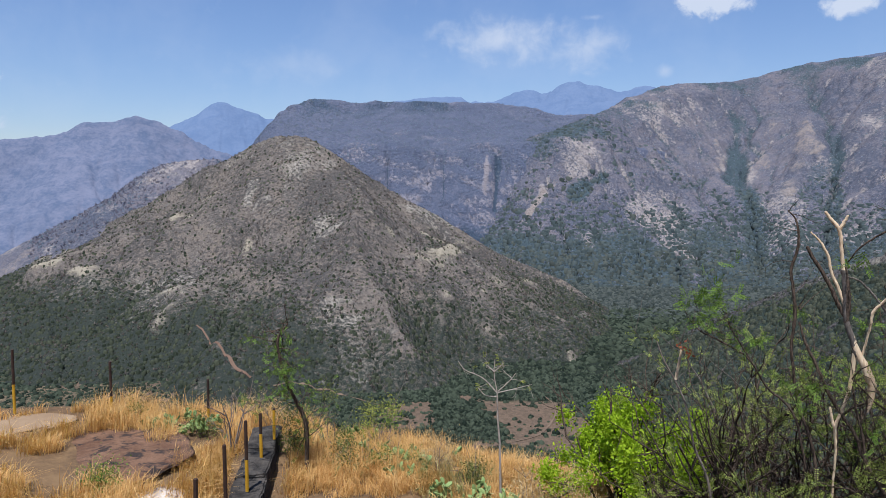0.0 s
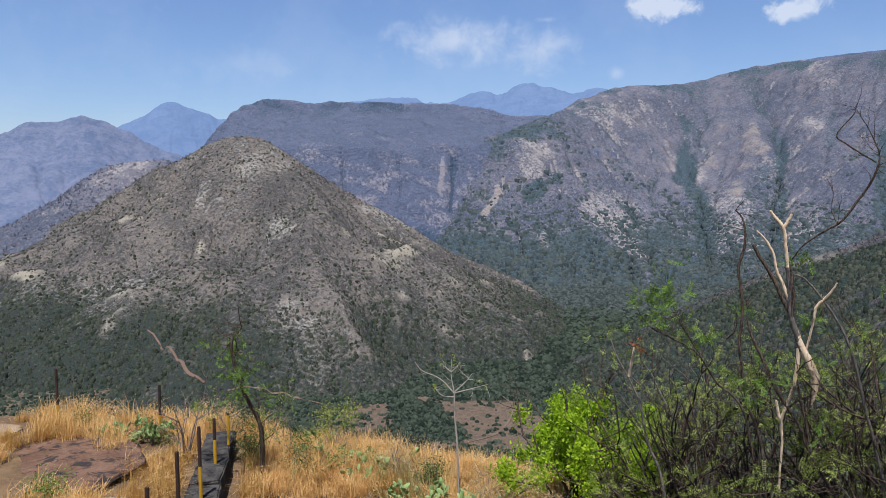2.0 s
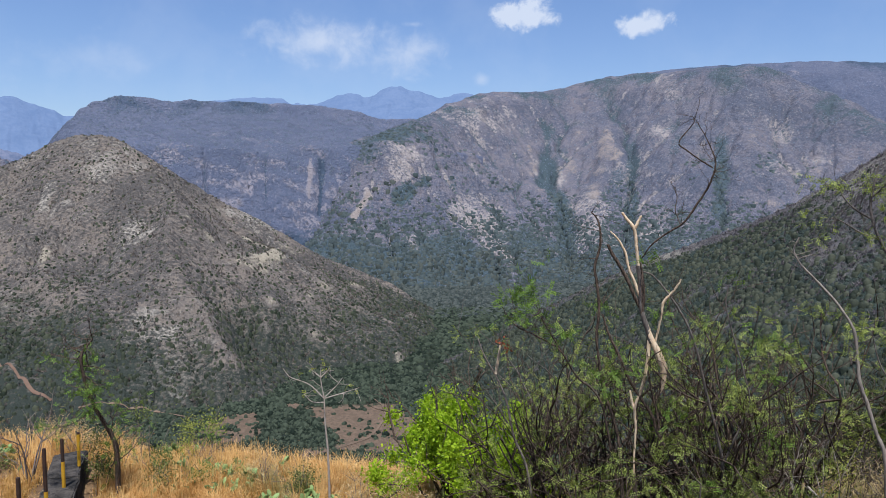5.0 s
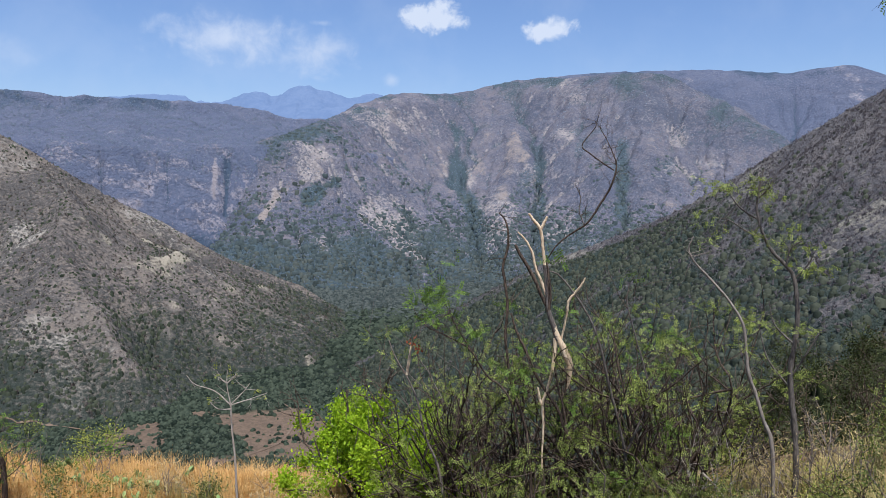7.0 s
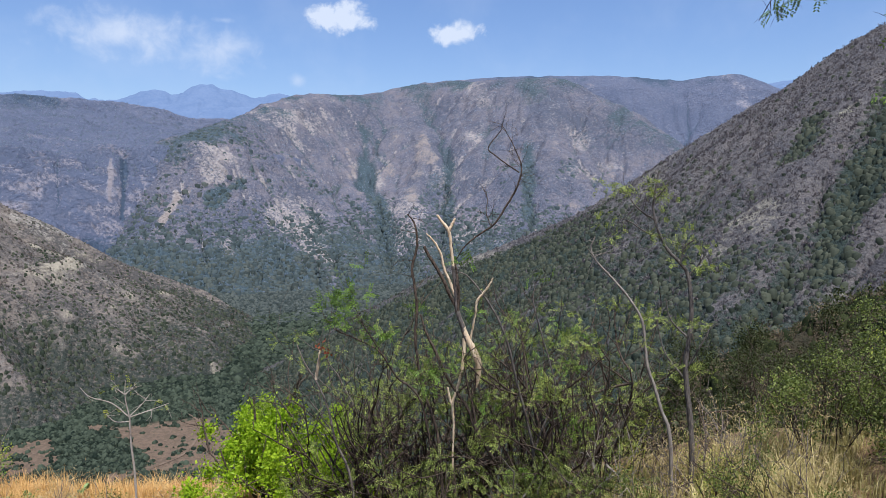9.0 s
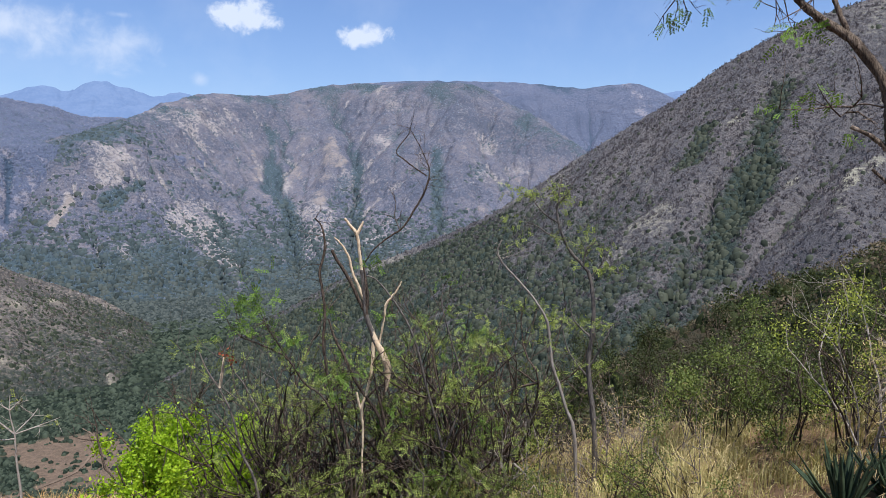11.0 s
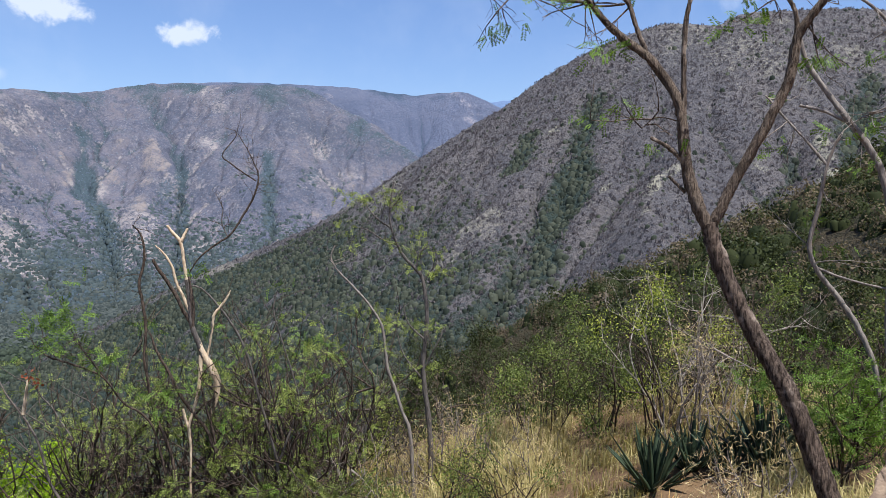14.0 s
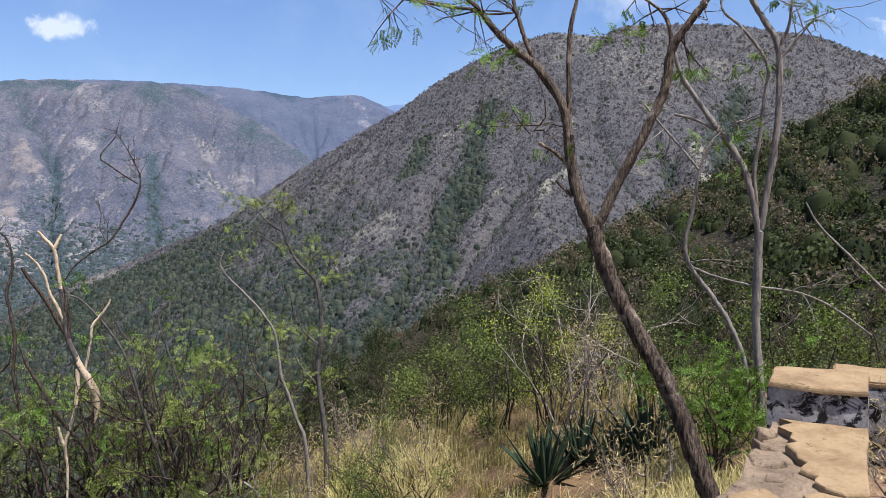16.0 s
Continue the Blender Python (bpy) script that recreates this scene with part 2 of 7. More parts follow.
def plain_material(name, a, b_col, scale, rough=0.9, bump=0.4, dist=0.02, c_col=None, c_at=0.6, metal=0.0):
    """Stone, plaster, soil or paint: two tones at two scales, with relief."""
    a, b_col, c_col = dull(a, b_col, c_col)
    m, t, out = material(name)
    p = coords(t, True)
    big, fine = t.noise(p, scale, 5, 0.62, 0.3), t.noise(p, scale * 9, 5, 0.7)
    col = t.mix(t.ramp(t.math("ADD", t.math("MULTIPLY", big, 0.65), t.math("MULTIPLY", fine, 0.35)), 0.36, 0.64), a, b_col)
    if c_col:
        other = t.noise(p, scale * 2.3, 6, 0.7, 0.8)
        col = t.mix(t.ramp(other, c_at, c_at + 0.1), col, c_col)
    b = t.add("BsdfPrincipled", Roughness=rough, Metallic=metal)
    b.inputs["Specular IOR Level"].default_value = 0.15
    t.join(col, b.inputs["Base Color"])
    t.join(bumped(t, t.math("ADD", big, t.math("MULTIPLY", fine, 0.5)), bump, dist), b.inputs["Normal"])
    t.join(b.outputs[0], out.inputs["Surface"])
    return m


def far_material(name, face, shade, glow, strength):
    """Ranges at the edge of sight: haze painted as bluish tones and blue emission."""
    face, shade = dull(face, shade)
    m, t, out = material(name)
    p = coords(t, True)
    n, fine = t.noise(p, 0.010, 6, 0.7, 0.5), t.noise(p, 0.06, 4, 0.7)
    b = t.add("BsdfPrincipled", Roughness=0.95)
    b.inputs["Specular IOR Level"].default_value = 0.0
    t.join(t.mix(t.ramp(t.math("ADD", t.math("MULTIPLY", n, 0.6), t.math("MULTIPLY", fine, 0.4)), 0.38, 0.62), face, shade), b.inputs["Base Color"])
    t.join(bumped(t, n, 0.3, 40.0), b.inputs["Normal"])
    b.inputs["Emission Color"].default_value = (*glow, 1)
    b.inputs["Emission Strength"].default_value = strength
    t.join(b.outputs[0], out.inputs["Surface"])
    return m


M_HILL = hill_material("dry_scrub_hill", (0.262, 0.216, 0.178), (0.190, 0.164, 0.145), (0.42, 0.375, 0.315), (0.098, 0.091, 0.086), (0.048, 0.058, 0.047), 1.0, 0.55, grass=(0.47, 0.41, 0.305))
# haze is put into the massif's and plateau's tones as extra blue
M_MASSIF = hill_material("hazed_granite_massif", (0.222, 0.200, 0.222), (0.145, 0.152, 0.202), (0.42, 0.37, 0.35), (0.100, 0.114, 0.158), (0.080, 0.113, 0.132), 1.5, 0.5, 0.3, 0.4, grass=(0.36, 0.302, 0.270))
M_MESA = hill_material("hazed_wooded_plateau", (0.150, 0.165, 0.230), (0.128, 0.149, 0.222), (0.34, 0.313, 0.348), (0.110, 0.131, 0.198), (0.072, 0.102, 0.153), 1.6, 0.5, 0.3, 0.8, grass=(0.34, 0.30, 0.31))
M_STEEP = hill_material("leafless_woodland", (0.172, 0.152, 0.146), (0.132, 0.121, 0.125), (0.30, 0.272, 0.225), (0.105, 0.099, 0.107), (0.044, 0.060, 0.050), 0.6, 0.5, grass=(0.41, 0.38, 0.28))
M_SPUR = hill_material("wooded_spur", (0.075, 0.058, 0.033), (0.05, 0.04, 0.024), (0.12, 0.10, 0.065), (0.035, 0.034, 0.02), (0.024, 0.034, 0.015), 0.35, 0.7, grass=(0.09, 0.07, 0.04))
M_VALLEY = hill_material("valley_floor", (0.25, 0.19, 0.125), (0.18, 0.145, 0.095), (0.30, 0.22, 0.15), (0.07, 0.078, 0.048), (0.026, 0.036, 0.024), 0.8, 0.5)
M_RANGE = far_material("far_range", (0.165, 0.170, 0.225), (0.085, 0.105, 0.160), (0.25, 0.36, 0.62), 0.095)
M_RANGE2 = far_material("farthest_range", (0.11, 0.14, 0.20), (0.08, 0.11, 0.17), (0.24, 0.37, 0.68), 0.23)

# ---------------------------------------------------------------- the land
VALLEY = -300.0
# bearing, depth of the ledge under the road, where its bank ends, where its lip lies, slope beyond
LEDGE = np.array([(-180, 0, 6, 60, .05), (-75, 1.5, 10, 16, .6), (-35, 2.0, 9.5, 14.0, .8), (-25, 2.2, 9.3, 13.3, .8), (-18, 2.42, 9.1, 12.9, .8), (-14, 2.52, 9, 12.4, .8), (-4, 2.68, 8.5, 11.3, .8), (5, 2.75, 8, 10.5, .75),
                  (20, 2.85, 7.5, 9.6, .7), (35, 2.6, 7.5, 9.8, .65), (50, 1.7, 7.5, 10, .55), (65, 0.85, 6.5, 9, .5), (77, 0.45, 5.5, 8, .45),
                  (86, 0.05, 5, 7, .45), (96, 0, 6, 8, .4), (112, 0, 6, 14, .3), (135, 0, 6, 60, .05), (180, 0, 6, 60, .05)])


def ground_z(x, y):
    az, r = np.degrees(np.arctan2(x, y)), np.hypot(x, y)
    deep, bank, lip, fall = (np.interp(az, LEDGE[:, 0], LEDGE[:, k]) for k in (1, 2, 3, 4))
    z = -deep * ease(r, 1.5, bank)
    over = np.maximum(r - lip, 0)
    z = z - fall * (np.sqrt(over ** 2 + 4) - 2)
    z = z + ease(r, 4, 8) * (0.10 * fbm(x / 1.7, y / 1.7, 3, 3)) + ease(over, 0, 60) * 6 * fbm(x / 60, y / 60, 5, 3)
    floor = VALLEY + 9 * fbm(x / 260, y / 260, 7, 4) * ease(r, 700, 1500)
    floor = floor + ease(r, 2150, 2900) * 150 * ease(az, -6, 2) * (1 - ease(az, 7, 13))
    return np.maximum(z, floor) + 4 * np.log1p(np.exp(-np.abs(z - floor) / 4))* 0.3


def rounded(p, k=3):
    """Rounds a line through its points."""
    if len(p) < 3:
        return p
    e = np.concatenate([[2 * p[0] - p[1]], p, [2 * p[-1] - p[-2]]])
    out = []
    for i in range(1, len(e) - 2):
        a, b, c, d = e[i - 1], e[i], e[i + 1], e[i + 2]
        for s in np.linspace(0, 1, k, endpoint=False):
            out.append(0.5 * (2 * b + (c - a) * s + (2 * a - 5 * b + 4 * c - d) * s * s + (3 * b - a - 3 * c + d) * s ** 3))
    out.append(p[-1])
    return np.array(out)


class Ridge:
    """A crest line given as bearing, height angle and distance, with the fall of its flanks: first s1 over d1 metres, then s2, and s3 past d2."""

    def __init__(self, points, s1, d1, s2, rough=6.0, d2=1e9, s3=2.2):
        self.p = rounded(np.array([spot(*q) for q in points]))
        self.s1, self.d1, self.s2, self.rough, self.d2, self.s3 = s1, d1, s2, rough, d2, s3

    def height(self, x, y):
        best = np.full(x.shape, -1e9)
        dist, run = np.zeros(x.shape), np.zeros(x.shape)
        start = 0.0
        for a, b in zip(self.p[:-1], self.p[1:]):
            ab = b[:2] - a[:2]
            length = np.hypot(*ab)
            q = np.clip(((x - a[0]) * ab[0] + (y - a[1]) * ab[1]) / length ** 2, 0, 1)
            d = np.hypot(x - a[0] - q * ab[0], y - a[1] - q * ab[1])
            h = a[2] + q * (b[2] - a[2]) - self.s1 * np.minimum(d, self.d1) - self.s2 * np.clip(d - self.d1, 0, self.d2) - self.s3 * np.maximum(d - self.d1 - self.d2, 0)
            up = h > best
            best, dist, run = np.where(up, h, best), np.where(up, d, dist), np.where(up, start + q * length, run)
            start += length
        return best + self.rough * fbm(run / 60, run * 0, 11, 3) * np.exp(-dist / 120), dist, run


class Hill:
    def __init__(self, ridges, gully=150.0, deep=30.0, seed=1, rocky=0.0, carve=()):
        self.blend, self.lush, self.crown, self.foot, self.band = deep * 1.6, 0.75, 0.0, None, 130.0
        self.terrace, self.sward, self.patches, self.bald = None, 0.6, 0.0, 1e9
        self.rugged, self.runnel, self.flank = 0.22, 1.0, None
        self.rounds, self.bite, self.least, self.crag, self.grid = 0, 0.005, 2500.0, 2.0, None
        self.ridges, self.gully, self.deep, self.seed, self.rocky, self.carve = ridges, gully, deep, seed, rocky, list(carve)

    def field(self, x, y):
        """Height, and how much each place is a gully, and bare rock."""
        best = np.full(np.shape(x), -1e9)
        dist, run = np.zeros(np.shape(x)), np.zeros(np.shape(x))
        top = None
        w = self.gully * 1.3
        shove = [self.gully * 0.22 * fbm(x / w, y / w, self.seed + 80 + j, 3) for j in (0, 1)]
        for k, r in enumerate(self.ridges):
            h, d, u = r.height(x, y) if k == 0 else r.height(x + shove[0], y + shove[1])
            top = d if k == 0 else top
            up = h > best
            soft = np.maximum(self.blend - np.abs(np.maximum(best, -9e8) - h), 0) / self.blend
            fade = ease(np.minimum(d, np.where(k, dist, 1e9)), 10, 90)
            best, dist, run = np.maximum(h, best) + soft ** 2 * self.blend / 4 * fade, np.where(up, d, dist), np.where(up, u + 997 * k, run)
        bend = 0.35 * fbm(x / (self.gully * 1.6), y / (self.gully * 1.6), self.seed, 3)
        g1 = np.abs(2 * lattice(run / self.gully + bend * 1.6, dist / (self.gully * 6), self.seed + 20) - 1)
        g2 = np.abs(2 * lattice(run / (self.gully * 0.37) + bend * 3, dist / (self.gully * 2.4), self.seed + 30) - 1)
        gul = (1 - g1) ** 2 * ease(dist, 15, self.gully * 1.6)
        gul2 = (1 - g2) ** 2 * ease(dist, 8, self.gully * 0.8)
        z = best - self.runnel * self.deep * (gul + 0.4 * gul2)
        z = z + self.deep * self.rugged * ease(dist, 10, 90) * fbm(x / 45, y / 45, self.seed + 40, 4, 0.6)
        z = z + self.deep * 1.0 * ease(top, 25, 170) * fbm(x / (self.gully * 1.7), y / (self.gully * 1.7), self.seed + 90, 4, 0.55)
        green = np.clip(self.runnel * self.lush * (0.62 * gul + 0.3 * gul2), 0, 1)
        self.top = top
        wild = fbm(x / 120, y / 120, self.seed + 70, 4, 0.6)
        self.wood = self.crown * np.exp(-(top / self.band) ** 2) * (0.95 + wild)
        green = np.maximum(green, np.maximum(self.wood, self.patches * ease(wild, 0.05, 0.45)))
        if self.foot:
            az = np.degrees(np.arctan2(x, y))
            low, high, left, much, little = self.foot
            g = (1 - ease(z + 60 * wild, low, high)) * (little + (much - little) * (1 - ease(az + 3 * wild, left, left + 8)))
            green = np.maximum(green, g)
        if self.flank:
            z = z - self.flank[2] * (1 - ease(np.degrees(np.arctan2(x, y)), self.flank[0], self.flank[1]))
        rock = self.rocky + 0.9 * np.maximum(fbm(x / 170, y / 170, self.seed + 50, 3), 0)
        self.pale = 0 * x
        for a, b, wide, down, wet, bare in self.carve:
            ab = b - a
            q = np.clip(((x - a[0]) * ab[0] + (y - a[1]) * ab[1]) / (ab @ ab), 0, 1)
            wob = wide * 0.8 * fbm(x / (wide * 3), y / (wide * 3), self.seed + 60, 3)
            d = np.hypot(x - a[0] - q * ab[0], y - a[1] - q * ab[1]) + wob
            m = np.exp(-(d / wide) ** 2) * ease(q, 0, 0.25)
            z = z - down * m
            green = np.maximum(green, wet * m) * (1 - np.minimum(bare, 1) * m)
            rock = rock + bare * m
            self.pale = np.maximum(self.pale, m) if bare > 1.2 else self.pale
        if self.terrace:
            tall, step = self.terrace
            z = z + tall * np.sin(2 * np.pi * (z + 0.2 * x) / step + 3.5 * wild)
        return z, green, rock

    def sample(self, x, y):
        """Height, gully and rock of the finished slope."""
        a0, da, r0, dr, data = self.grid
        u = np.clip((np.hypot(x, y) - r0) / dr, 0, data.shape[0] - 1.001)
        v = np.clip((np.arctan2(x, y) - a0) / da, 0, data.shape[1] - 1.001)
        i, j = u.astype(int), v.astype(int)
        p, q = (u - i)[..., None], (v - j)[..., None]
        out = (data[i, j] * (1 - q) + data[i, j + 1] * q) * (1 - p) + (data[i + 1, j] * (1 - q) + data[i + 1, j + 1] * q) * p
        inside = (np.hypot(x, y) > r0) & (np.hypot(x, y) < r0 + dr * (data.shape[0] - 1)) & (np.arctan2(x, y) > a0) & (np.arctan2(x, y) < a0 + da * (data.shape[1] - 1))
        return np.where(inside, out[..., 0], -1e4), out[..., 1], out[..., 2]

    def meet(self, az, el, near, far):
        """Where the line of sight meets the hill: x, y."""
        d = np.linspace(near, far, 900)
        a = radians(az)
        x, y = math.sin(a) * d, math.cos(a) * d
        z = self.field(x, y)[0]
        hit = np.nonzero(z > EYE + d * math.tan(radians(el)))[0]
        i = hit[0] if len(hit) else len(d) - 1
        return np.array((x[i], y[i]))

    def cut(self, top, foot, near, far, wide, down, wet, bare=0.0):
        self.carve.append((self.meet(*top, near, far), self.meet(*foot, near, far), wide, down, wet, bare))


def smear(z, k, axis):
    """Running mean over 2k + 1 rows."""
    pad = [(0, 0), (0, 0)]
    pad[axis] = (k + 1, k)
    c = np.cumsum(np.pad(z, pad, mode="edge"), axis)
    n = z.shape[axis]
    hi, lo = np.arange(n) + 2 * k + 1, np.arange(n)
    return (np.take(c, hi, axis) - np.take(c, lo, axis)) / (2 * k + 1)


def flood(z, fixed):
    """Raises small pits to their lowest rim."""
    for _ in range(60):
        pad = np.pad(z, 1, mode="edge")
        rim = np.full(z.shape, 1e9)
        for di, dj in AROUND:
            rim = np.minimum(rim, pad[1 + di:1 + di + z.shape[0], 1 + dj:1 + dj + z.shape[1]])
        low = (z <= rim) & ~fixed
        if not low.any():
            break
        z = np.where(low, rim + 0.05, z)
    return z


AROUND = [(-1, -1), (-1, 0), (-1, 1), (0, -1), (0, 1), (1, -1), (1, 0), (1, 1)]


def erode(z, x, y, fixed, guard, rounds, bite, least):
    """Running water cuts branching gullies into a slope: heights, and the area that drains through each place."""
    nr, na = z.shape
    z = flood(z, fixed)
    size = np.abs(np.gradient(x, axis=0) * np.gradient(y, axis=1) - np.gradient(x, axis=1) * np.gradient(y, axis=0))
    index = np.arange(nr * na).reshape(nr, na)
    area = size
    for step in range(rounds):
        best, down, run = np.zeros(z.shape), index.copy(), np.ones(z.shape)
        for di, dj in AROUND:
            a = (slice(max(0, -di), nr - max(0, di)), slice(max(0, -dj), na - max(0, dj)))
            b = (slice(max(0, di), nr + min(0, di)), slice(max(0, dj), na + min(0, dj)))
            far = np.hypot(x[a] - x[b], y[a] - y[b])
            fall = (z[a] - z[b]) / far
            up = fall > best[a]
            best[a] = np.where(up, fall, best[a])
            down[a] = np.where(up, index[b], down[a])
            run[a] = np.where(up, far, run[a])
        down = np.where(fixed, index, down)
        order = np.argsort(-z.ravel(), kind="stable").tolist()
        to, load = down.ravel().tolist(), size.ravel().tolist()
        for k in order:
            if to[k] != k:
                load[to[k]] += load[k]
        area = np.array(load).reshape(nr, na)
        cut = (bite * np.sqrt(np.maximum(area - least, 0)) / run * guard).ravel().tolist()
        h = z.ravel().tolist()
        for k in reversed(order):
            if to[k] != k:
                h[k] = (h[k] + cut[k] * h[to[k]]) / (1 + cut[k])
        z = np.array(h).reshape(nr, na)
        soft = np.pad(z, 1, mode="edge")
        soft = (soft[:-2, 1:-1] + soft[2:, 1:-1] + soft[1:-1, :-2] + soft[1:-1, 2:]) / 4
        z = np.where(fixed, z, z + 0.35 * guard * (soft - z))
    return z, area


def hill_mesh(name, hill, az0, az1, r0, r1, na, nr, mat):
    az = np.radians(np.linspace(az0, az1, na))
    r = np.linspace(r0, r1, nr)
    A, R = np.meshgrid(az, r)
    x, y = np.sin(A) * R, np.cos(A) * R
    z, green, rock = hill.field(x, y)
    land_z = ground_z(x, y)
    if hill.rounds:
        fixed = z < land_z - 8
        fixed[0], fixed[-1], fixed[:, 0], fixed[:, -1] = True, True, True, True
        z, area = erode(z, x, y, fixed, ease(hill.top, 12, 90), hill.rounds, hill.bite, hill.least)
        wet = ease(np.log10(area), math.log10(hill.least) + 0.25, math.log10(hill.least) + 1.35)
        wet = smear(smear(wet, 1, 0), 1, 1)
        green = np.maximum(green, hill.lush * wet)
        z = z + hill.crag * ease(hill.top, 8, 60) * (fbm(x / 38, y / 38, hill.seed + 40, 4, 0.62) + 0.6 * np.abs(fbm(x / 17, y / 17, hill.seed + 44, 2)))
    gx = np.gradient(z, axis=0) / np.gradient(R, axis=0)
    rock = rock + ease(np.abs(gx), 1.0, 1.9) * 0.7
    reach_m = hill.gully * 0.35
    mean = smear(smear(z, max(2, int(reach_m / (r[1] - r[0]))), 0), max(2, int(reach_m / (0.5 * (r0 + r1) * (az[1] - az[0])))), 1)
    # hollows dark green, rises pale: gully growth, plus relief shading put into the cover
    proud = (z - mean) / max(hill.deep * 0.35, 3)
    patchy = fbm(x / (hill.gully * 1.1), y / (hill.gully * 1.1), hill.seed + 95, 4, 0.6)
    green = np.clip(np.maximum(green, hill.lush * 0.8 * ease(-proud + 0.5 * patchy, 0.35, 1.3)) - 0.4 * ease(proud, 0.2, 1.0) * (1 - np.clip(1.6 * hill.wood, 0, 1)), 0, 1)
    sward = np.clip(hill.sward * ease(0.8 * proud + 1.3 * patchy, 0.1, 1.0) * (1 - green) * (1 - np.clip(1.8 * hill.wood, 0, 1)), 0, 1)
    sward = sward * ease(hill.top, 15, 110)
    sward = np.maximum(sward, hill.pale)
    sward = sward * (1 - 0.85 * ease(z, hill.bald, hill.bald + 110))
    hill.grid = (az[0], az[1] - az[0], r[0], r[1] - r[0], np.stack([z, green, rock], -1))
    i = np.arange(nr - 1)[:, None] * na + np.arange(na - 1)[None]
    f = np.stack([i, i + 1, i + na + 1, i + na], -1).reshape(-1, 4)
    keep = (z > land_z - 25).ravel()
    f = f[keep[f].any(1)]
    used = np.unique(f)
    back = np.zeros(na * nr, np.int64)
    back[used] = np.arange(len(used))
    v = np.stack([x, y, z], -1).reshape(-1, 3)[used]
    c = np.stack([green, rock, 0 * z, sward], -1).reshape(-1, 4)[used]
    return build_mesh(name, v, back[f], mat, True, c)


# the conical hill across the valley
H_CONE = Hill([], 170, 56, 1, 0.10)
H_CONE.ridges.append(Ridge([(-33, -5.9, 2900), (-30.4, -5.0, 2650), (-28.3, -3.4, 2500), (-24.6, -2.1, 2300), (-20.7, 0.0, 2150), (-17.5, 1.6, 2050), (-15, 3.3, 1960), (-11.6, 4.4, 1900), (-8.2, 2.8, 1870), (-4.7, 0.4, 1850), (-1.1, -1.6, 1840), (1.6, -3.2, 1830), (5.2, -5.2, 1830), (8.8, -6.7, 1830), (11, -8.0, 1820), (13, -9.5, 1790)], .80, 260, .50))
H_CONE.ridges.append(Ridge([(-11.6, 4.1, 1890), (-8.6, 1.6, 1740), (-6.0, -0.1, 1620), (-7.1, -4.1, 1400), (-5.2, -7.3, 1270), (-3.8, -10.5, 1160), (-3.6, -15, 1085)], .85, 100, .6))
H_CONE.ridges.append(Ridge([(-7.1, -4.1, 1400), (-10.1, -8.0, 1300), (-12.7, -11.4, 1240), (-14.5, -14, 1180)], .85, 80, .6))
H_CONE.ridges.append(Ridge([(-15, 3.0, 1940), (-16.5, -2, 1700), (-19, -7, 1550), (-22, -10.5, 1450)], .85, 100, .5))
H_CONE.ridges.append(Ridge([(-4.7, 0.2, 1840), (-2.5, -4.0, 1620), (0, -8.5, 1420), (2.5, -13.5, 1200)], .85, 100, .6))
H_CONE.ridges.append(Ridge([(-24.6, -2.3, 2290), (-27, -5.5, 2100), (-30, -7.5, 2000)], .8, 80, .5))
H_CONE.ridges.append(Ridge([(3.5, -4.4, 1825), (5.5, -8.5, 1600), (7.5, -12.5, 1350)], .85, 100, .6))
H_SHOULDER = Hill([], 140, 26, 2, 0.25)
H_SHOULDER.ridges.append(Ridge([(-33, -7.5, 2800), (-28, -4.0, 2750), (-25, -1.0, 2700), (-21.9, 1.6, 2600), (-19.5, 2.3, 2550), (-16.7, 2.3, 2550), (-13, 1.5, 2600)], .7, 100, .6))
H_LEFT = Hill([], 240, 55, 3, 0.1)
H_LEFT.ridges.append(Ridge([(-60, 3.0, 4300), (-44, 3.6, 4300), (-36, 3.2, 4250), (-31.4, 3.5, 4200), (-28, 4.0, 4200), (-26.2, 4.9, 4200), (-24.4, 5.0, 4200), (-22.9, 5.4, 4200), (-20.6, 4.8, 4200), (-18, 3.4, 4150), (-13, 1.5, 4050)], 1.0, 100, .8, 13.0))
H_LEFT.ridges.append(Ridge([(-28, 4, 4200), (-29.5, -2.5, 3750)], .8, 100, .7, 13.0))
H_LEFT.ridges.append(Ridge([(-22.9, 5.4, 4200), (-23.6, 0.0, 3800)], .8, 100, .7, 13.0))
H_LEFT.ridges.append(Ridge([(-26.2, 4.9, 4200), (-26.5, 0.5, 3850), (-25, -3, 3650)], .8, 100, .7, 13.0))
H_BACK_LEFT = Hill([], 300, 50, 4)
H_BACK_LEFT.ridges.append(Ridge([(-24, 3.5, 4650), (-20.6, 4.7, 4650), (-18.8, 5.6, 4650), (-17.2, 6.6, 4650), (-15.8, 6.3, 4650), (-13.3, 5.5, 4650), (-9, 4.5, 4650)], .9, 100, .8, 13.0))
H_MESA = Hill([], 150, 30, 5, 0.0)
H_MESA.ridges.append(Ridge([(-17, -3.0, 3450), (-14.2, 2.0, 3500), (-12.9, 5.4, 3550), (-12, 6.4, 3600), (-9.8, 7.1, 3650), (-7.2, 6.9, 3650), (-3.7, 7.0, 3700), (-1, 6.95, 3700)], .9, 90, .30, 6, 660, 1.5))
H_MESA.ridges.append(Ridge([(-3.7, 7.0, 3700), (2.9, 6.9, 3750), (4.6, 6.8, 3750)], .9, 90, .225, 6, 860, 1.4))
H_MESA.ridges.append(Ridge([(4.6, 6.8, 3750), (6, 6.7, 3760), (9.1, 6.0, 3760), (10.5, 5.95, 3760), (11.8, 5.8, 3760), (13.0, 3.5, 3760), (14.0, -4.0, 3760)], .9, 90, .5, 6, 500, 1.4))
